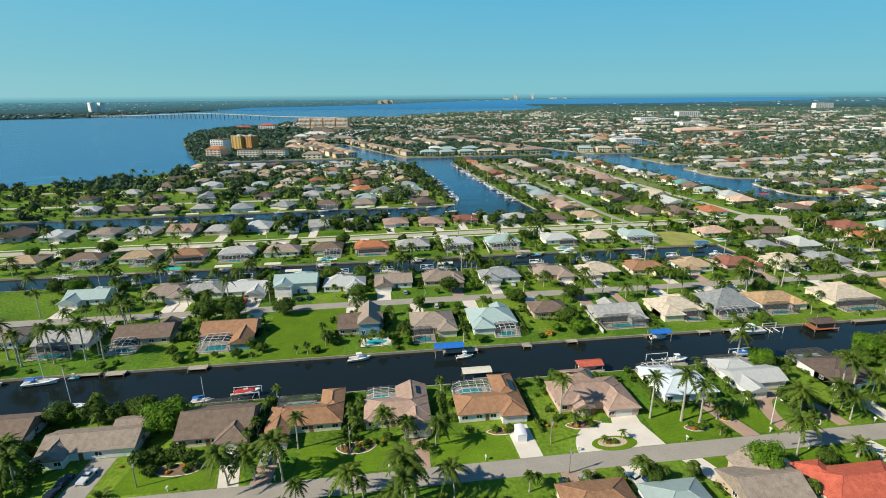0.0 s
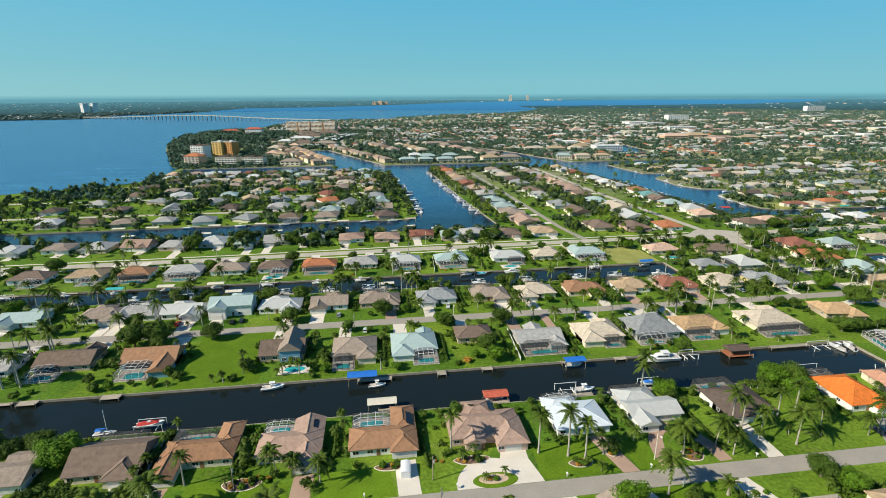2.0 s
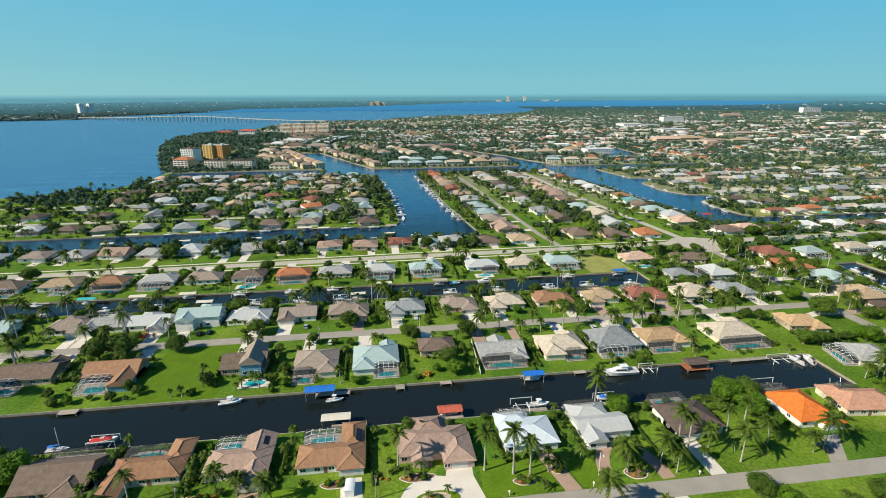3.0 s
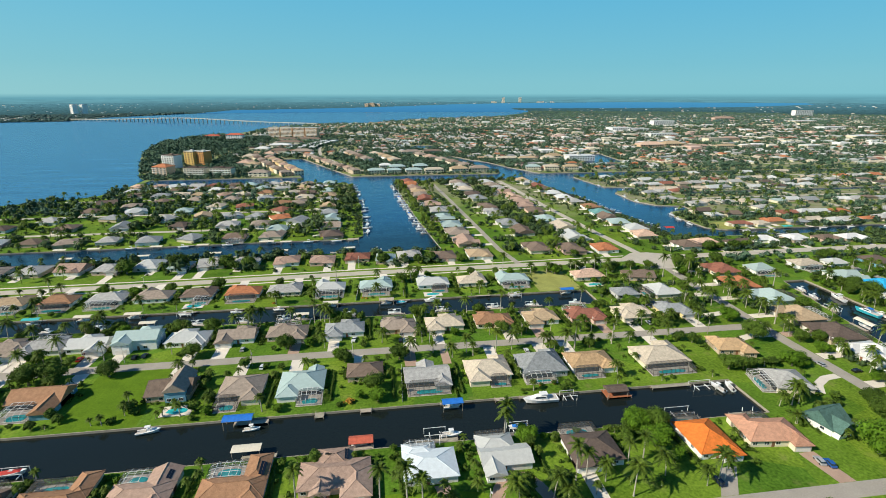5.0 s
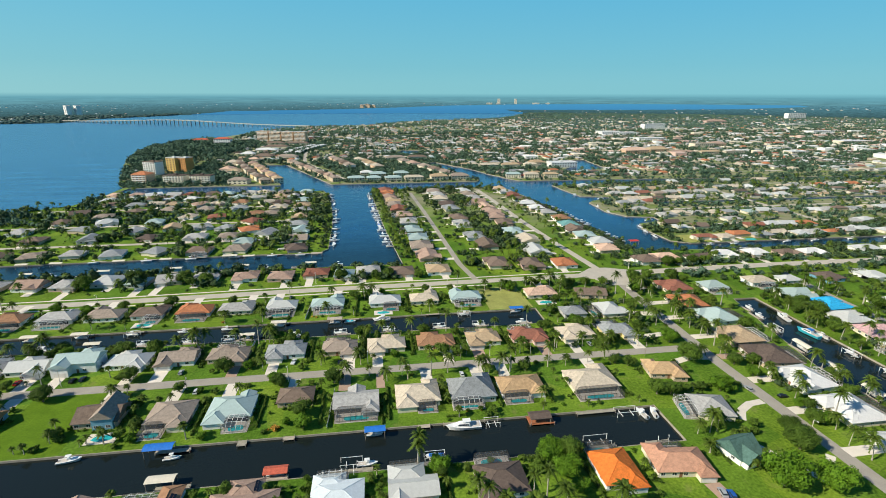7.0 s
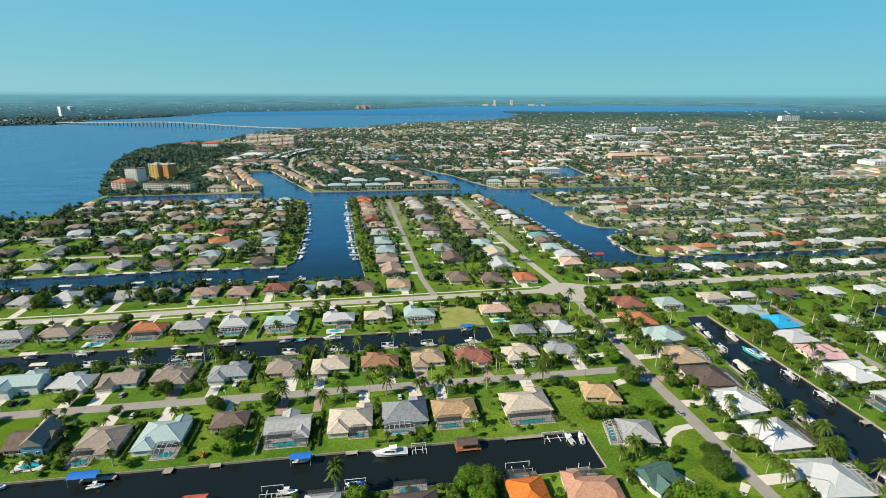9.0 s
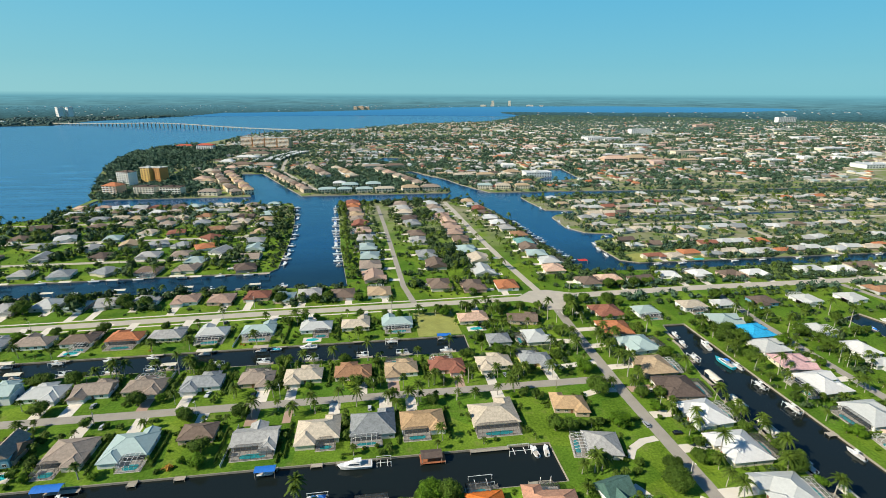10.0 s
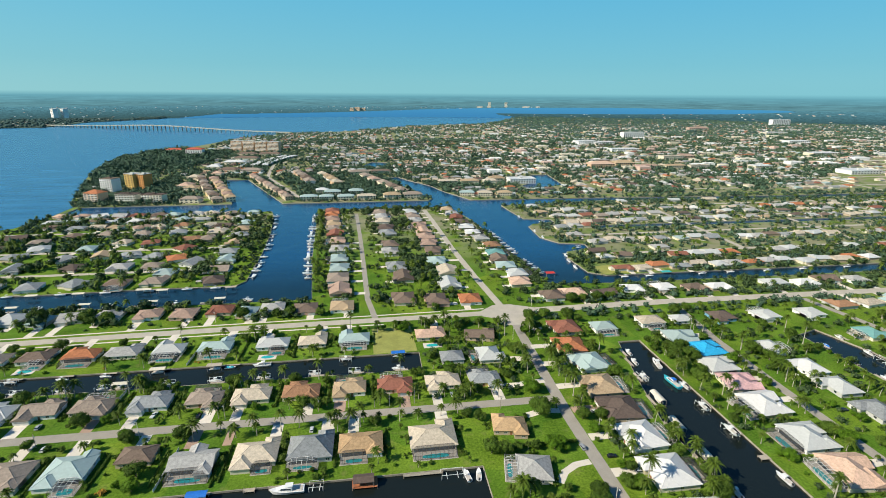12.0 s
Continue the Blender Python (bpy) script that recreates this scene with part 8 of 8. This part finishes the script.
# ---- drives, beds, hedges and lawns of the near lots ----
for x, y0, y1, w, m, sk in [(-74, -61.6, -46.5, 6.5, ASPHALT, 1), (-38, -61.6, -48, 5, CONCRETE, -2.5), (-30.5, -61.6, -50, 5, PAVER, 1), (8.8, -61.6, -50, 5.6, PAVER, 0.4), (38.2, -61.6, -48, 6.2, CONCRETE, -0.6), (101, -61.6, -45, 5.0, PAVER, -4), (146, -61.6, -46, 5, CONCRETE, 0), (186, -61.6, -50, 6, ASPHALT, 8), (228, -61.6, -47, 6, PAVER, -2),
                        (48, -68, -76, 9, PAVER, 0), (62, -68, -78, 7, CONCRETE, 2), (79, -68, -78, 5.5, CONCRETE, 4), (100, -68, -79, 4, CONCRETE, 4), (128, -68, -79, 7, CONCRETE, 4)]:
    drive(x, y0, y1, w, m, sk)
for x, w, m in [(-141, 5, CONCRETE), (-114, 5, CONCRETE), (-86, 6, CONCRETE), (-54, 6, CONCRETE), (-12, 6, CONCRETE), (16, 5.5, CONCRETE), (40.5, 6, CONCRETE), (69, 5, CONCRETE), (93, 5.5, PAVER), (110, 4, PAVER), (132.5, 5.5, CONCRETE), (158, 6.5, CONCRETE), (171, 5.5, CONCRETE), (217, 6.5, CONCRETE)]:
    drive(x, 30.5, 43.8, w, m)
# the circular drive and its planted island
rx = []
for k in range(25):
    a = math.pi * k / 24
    rx.append((61.5 - 10.5 * math.cos(a), -61.6 + 11.2 * math.sin(a)))
slab("driveway", rx, CONCRETE, 0.05, "pale concrete circular drive before the pink house")
slab("driveway", [(65, -52), (73.5, -52), (73.8, -48.2), (66, -48.2)], CONCRETE, 0.06, "pale concrete drive apron")
slab("driveway", [(68, -61.6), (75.5, -61.6), (73.5, -52), (66, -52)], CONCRETE, 0.055, "pale concrete drive apron")
isl = [(62.0 + 6.4 * math.cos(a), -59.3 + 2.9 * math.sin(a)) for a in [2 * math.pi * k / 24 for k in range(24)]]
slab("planted_island", isl, LAWN, 0.12, "oval lawn island inside the circular drive", "lawn")
slab("planting_bed", [(61.6 + 4.2 * math.cos(a), -58.9 + 1.9 * math.sin(a)) for a in [2 * math.pi * k / 20 for k in range(20)]], mat("pale_gravel", (0.55, 0.42, 0.30), 0.95, var=0.25, scale=3, fine=5), 0.17, "pale gravel bed with palms", "planting bed")
plant("small", 59.5, -58.6, 0.8, 0)
plant("small", 64.8, -58.2, 0.8, 1)
plant("croton", 60.5, -58.8, 1.0, 0)
plant("bush", 62.2, -59.2, 0.8, 1)
# looped paver drive of the white house
loop = []
for k in range(13):
    a = math.pi * k / 12
    loop.append((121.5 + 9 * math.cos(a), -61 + 17 * math.sin(a)))
strip("driveway_loop", loop, 4.2, PAVER, 0.055, "buff paver loop drive of the white house", "driveway")
for pts in [[(-44, 1), (-14, 1), (-16, 43), (-46, 43)], [(13, -61), (34.5, -61), (33, -50), (14, -50)], [(75, -60.8), (98, -60.8), (94, -46.5), (76, -46.5)], [(-23, -60.8), (5.4, -60.8), (5.4, -53), (-22, -48)], [(-66, -60.8), (-41.5, -60.8), (-43.5, -50), (-64, -50)], [(104, -60.8), (111, -60.8), (111, -50), (102, -48)], [(108, -75), (124, -75), (124, -68.4), (103, -68.4)], [(83, -74), (98, -74), (98, -68.4), (82, -68.4)]]:
    slab("lawn", pts, LAWN, 0.03, "freshly mown bright green front lawn", "lawn")
slab("lawn", [(182, 111.5), (211, 112.5), (209.5, 150), (181, 149)], DRYLAWN, 0.03, "vacant lot of yellowish dry grass", "lawn")
slab("lawn", [(400, 238), (468, 240), (470, 268), (400, 262)], DRYLAWN, 0.03, "bare yellowish lawn on the canal point", "lawn")
rngh = random.Random(31)
for cx, cy, ra_, rb_ in [(-7.5, -51.5, 5.0, 2.2), (33, -50.2, 4.0, 1.3), (57, -50.6, 5.0, 1.6), (88.2, -56.2, 3.4, 1.5), (99, -53.4, 1.7, 1.3), (122, -57.5, 3.4, 2.4), (-52, -53.5, 6.0, 2.2), (112, -74.8, 4.2, 2.0)]:
    edge = [2 * math.pi * k / 22 for k in range(22)]
    slab("kerb", [(cx + (ra_ + 0.3) * math.cos(a) * (1 + 0.1 * math.sin(3 * a)), cy + (rb_ + 0.3) * math.sin(a)) for a in edge], CONCRETE, 0.10, "pale concrete kerb round a planting bed", "kerb")
    slab("planting_bed", [(cx + ra_ * math.cos(a) * (1 + 0.1 * math.sin(3 * a)), cy + rb_ * math.sin(a)) for a in edge], MULCH, 0.15, "brown mulch bed with bright crotons", "planting bed")
    for k in range(5):
        a = k * 1.26 + rngh.uniform(-0.3, 0.3)
        plant("croton" if k % 2 else "bush", cx + 0.6 * ra_ * math.cos(a), cy + 0.6 * rb_ * math.sin(a), rngh.uniform(0.6, 1.0))


def hedge(x0, y0, x1, y1, h=1.5, w=1.1, m=None):
    L = math.hypot(x1 - x0, y1 - y0)
    n = max(3, int(L / 0.8))
    lob = [((x1 - x0) * k / n, (y1 - y0) * k / n, h * 0.5, w * rngh.uniform(0.55, 0.7)) for k in range(n + 1)]
    ob = crown_shape(int(x0 * 3 + y0), lob, 26 * n, 0.28, h / w * 0.75).make("hedge", m or LEAF)
    ob.matrix_basis = pose(x0, y0, 0)
    tagged(ob, "long clipped dark green garden hedge", "hedge", "garden hedges")


for q in [(44, -52, 42.5, -27), (133, -57, 132, -30, 1.3), (-11, -44, -11.5, -28, 1.4), (17, -44, 17, -30, 2.0), (84, -46, 83, -28, 1.2), (-34, -48, -34, -28, 1.4), (185, -50, 184, -28, 1.2), (110, 3, 110, 14, 1.2), (138, 4, 146, 4, 1.0), (113, 5.5, 113, 30, 1.3), (163, 8, 163, 30, 1.4), (187, 8, 187, 32, 1.3), (58, 8, 58, 30, 1.2), (33, 6, 33, 32, 1.4), (84, 6, 84, 30, 1.4), (-20, -28, -12, -27, 1.6), (55, 113, 55, 145, 1.4), (96, 113, 97, 145, 1.5), (130, 113, 130, 145, 1.3), (156, 60, 156, 84, 1.3), (181, 60, 181, 84, 1.3), (128, 60, 128, 84, 1.3), (102, 60, 102, 84, 1.3), (74, 60, 74, 84, 1.3), (46, 60, 46, 84, 1.3), (238, 11, 280, 10, 2.0, 1.8)]:
    hedge(*q)
for x, y, n in [(-3, -50, 5), (12.5, -48.5, 4), (50, -50, 3), (-64, -50, 5), (66, 6, 3), (151, 7, 4)]:
    for k in range(n):
        plant(rngh.choice(("croton", "bush", "croton")), x + rngh.uniform(-4, 4), y + rngh.uniform(-0.8, 0.8), rngh.uniform(0.5, 0.9))


# ---- fences, davits, open pools and the corner drives ----
FENCE = mat("white_vinyl_fence", (0.62, 0.64, 0.60), 0.6, var=0.1, scale=2)


def fence(x0, y0, x1, y1, h=1.7, m=None):
    base = new("garden_fence")
    base.matrix_basis = pose(x0, y0, 0, 0, 0, math.degrees(math.atan2(y1 - y0, x1 - x0)))
    L = math.hypot(x1 - x0, y1 - y0)
    n = max(2, round(L / 2.6))
    ps, pp = Shape(), Shape()
    ps.box(-0.08, -0.08, -0.2, 0.08, 0.08, h + 0.1)
    pp.box(0.09, -0.03, 0.08, L / n - 0.09, 0.03, h)
    pm, qm = ps.mesh("post", [m or FENCE]), pp.mesh("panel", [m or FENCE])
    for k in range(n + 1):
        put("post", pm, base, pose(L * k / n, 0, 0))
        if k < n:
            put("panel", qm, base, pose(L * k / n, 0, 0))
    tagged(base, "white panelled garden fence between two lots", "fence", "garden fences")


for q in [(-34.6, -44, -35.2, -25.6), (87.2, 3, 88.6, 30), (65.5, 112, 67, 138), (41, 60, 41.5, 86), (98.5, 84, 101, 60), (-36, -26.5, -30.5, -26)]:
    fence(*q)


def tent(x, y, w, d, h, turn):
    base = new("storage_tent")
    base.matrix_basis = pose(x, y, 0.05, 0, 0, turn)
    a, r = Shape(), Shape()
    a.box(-w / 2, -d / 2, 0, w / 2, d / 2, h)
    pts = [(e * (d / 2 + 0.1), -w / 2 - 0.1 + (w + 0.2) * k / 6, h - 0.02 + 0.35 * (1 - (k / 3 - 1) ** 2)) for e in (-1, 1) for k in range(7)]
    r.hull([(q, p_, z) for p_, q, z in pts], [(k, k + 1, k + 8, k + 7) for k in range(6)] + [tuple(range(6, -1, -1)), tuple(range(7, 14)), (0, 7, 13, 6)])
    a.make("side_wall", TENTW, base)
    r.make("canopy", TENTW, base)
    tagged(base, "white fabric storage tent on a concrete drive", "tent")


TENTW = mat("white_fabric", (0.74, 0.75, 0.76), 0.8, var=0.06, scale=2)
tent(37.5, -53.0, 2.6, 4.6, 2.1, -3)


def davit(x, y, turn):
    base = new("boat_davit")
    base.matrix_basis = pose(x, y, 0, 0, 0, turn)
    p, a = Shape(), Shape()
    p.bar((0, 0, -0.1), (0, 0, 1.4), 0.16, n=8)
    a.bar((0, 0, 1.3), (1.5, 0, 3.2), 0.10, n=6)
    p.make("post", TRIM, base)
    a.make("arm", ALU, base)
    tagged(base, "white steel boat davit on the seawall", "davit", "davits on the seawalls")


for x, y, t in [(-76.8, -25.4, 70), (-80, -25.4, 110), (99, -25.2, 90), (338.5, -12, 0), (218, -25.2, 60), (222.5, -25.2, 60)]:
    davit(x, y, t)


def pool(x, y, w, d):
    base = new("swimming_pool")
    base.matrix_basis = pose(x, y, 0)
    a, b = Shape(), Shape()
    a.box(-w / 2 - 1.8, -d / 2 - 1.5, -0.1, w / 2 + 1.8, d / 2 + 1.5, 0.1)
    n = 18
    b.hull([(w / 2 * math.cos(k * 2 * math.pi / n) * (1 + 0.12 * math.sin(2 * k)), d / 2 * math.sin(k * 2 * math.pi / n), z) for z in (0.02, 0.13) for k in range(n)], [tuple(range(n, 2 * n))] + [(k, (k + 1) % n, n + (k + 1) % n, n + k) for k in range(n)])
    a.make("deck", CONCRETE, base)
    b.make("water", POOL, base)
    tagged(base, "open turquoise swimming pool with a pale deck", "pool")


pool(-30, 117.5, 8, 4)
pool(113.5, 116.5, 8, 3.6)
pool(222, 118.5, 9, 4)
pool(-2, 9, 8, 4)
strip("driveway_corner", [(281.5, -4), (274, -5), (267, -9), (262.5, -15)], 3.6, CONCRETE, 0.05, "curved pale concrete drive at the canal's end", "driveway")
strip("driveway_corner_north", [(281.5, 36), (272, 37), (262, 34)], 4.4, CONCRETE, 0.05, "pale concrete drive of the tan villa", "driveway")
strip("driveway_cottage", [(281, -40), (268, -52), (256, -30)], 3.4, CONCRETE, 0.05, "pale drive past the green-roofed cottage", "driveway")
strip("driveway_corner_east", [(283, 66), (268, 64), (254, 63)], 4.6, CONCRETE, 0.05, "pale concrete drive by the cross street", "driveway")
strip("driveway_slate", [(283, 92), (270, 94)], 6.0, CONCRETE, 0.05, "pale concrete drive by the cross street", "driveway")

for x, y, t in [(393, 300, 90), (392, 372, 90), (391, 400, 90), (394, 480, 90), (418, 326, 0), (418, 448, 0), (388, 262, 90), (389, 282, 90)]:
    boat("yacht" if y == 400 else "open", x - 5, y, t, L=9)
    dock(x - 2.5, y + 6, 6, 1.4)
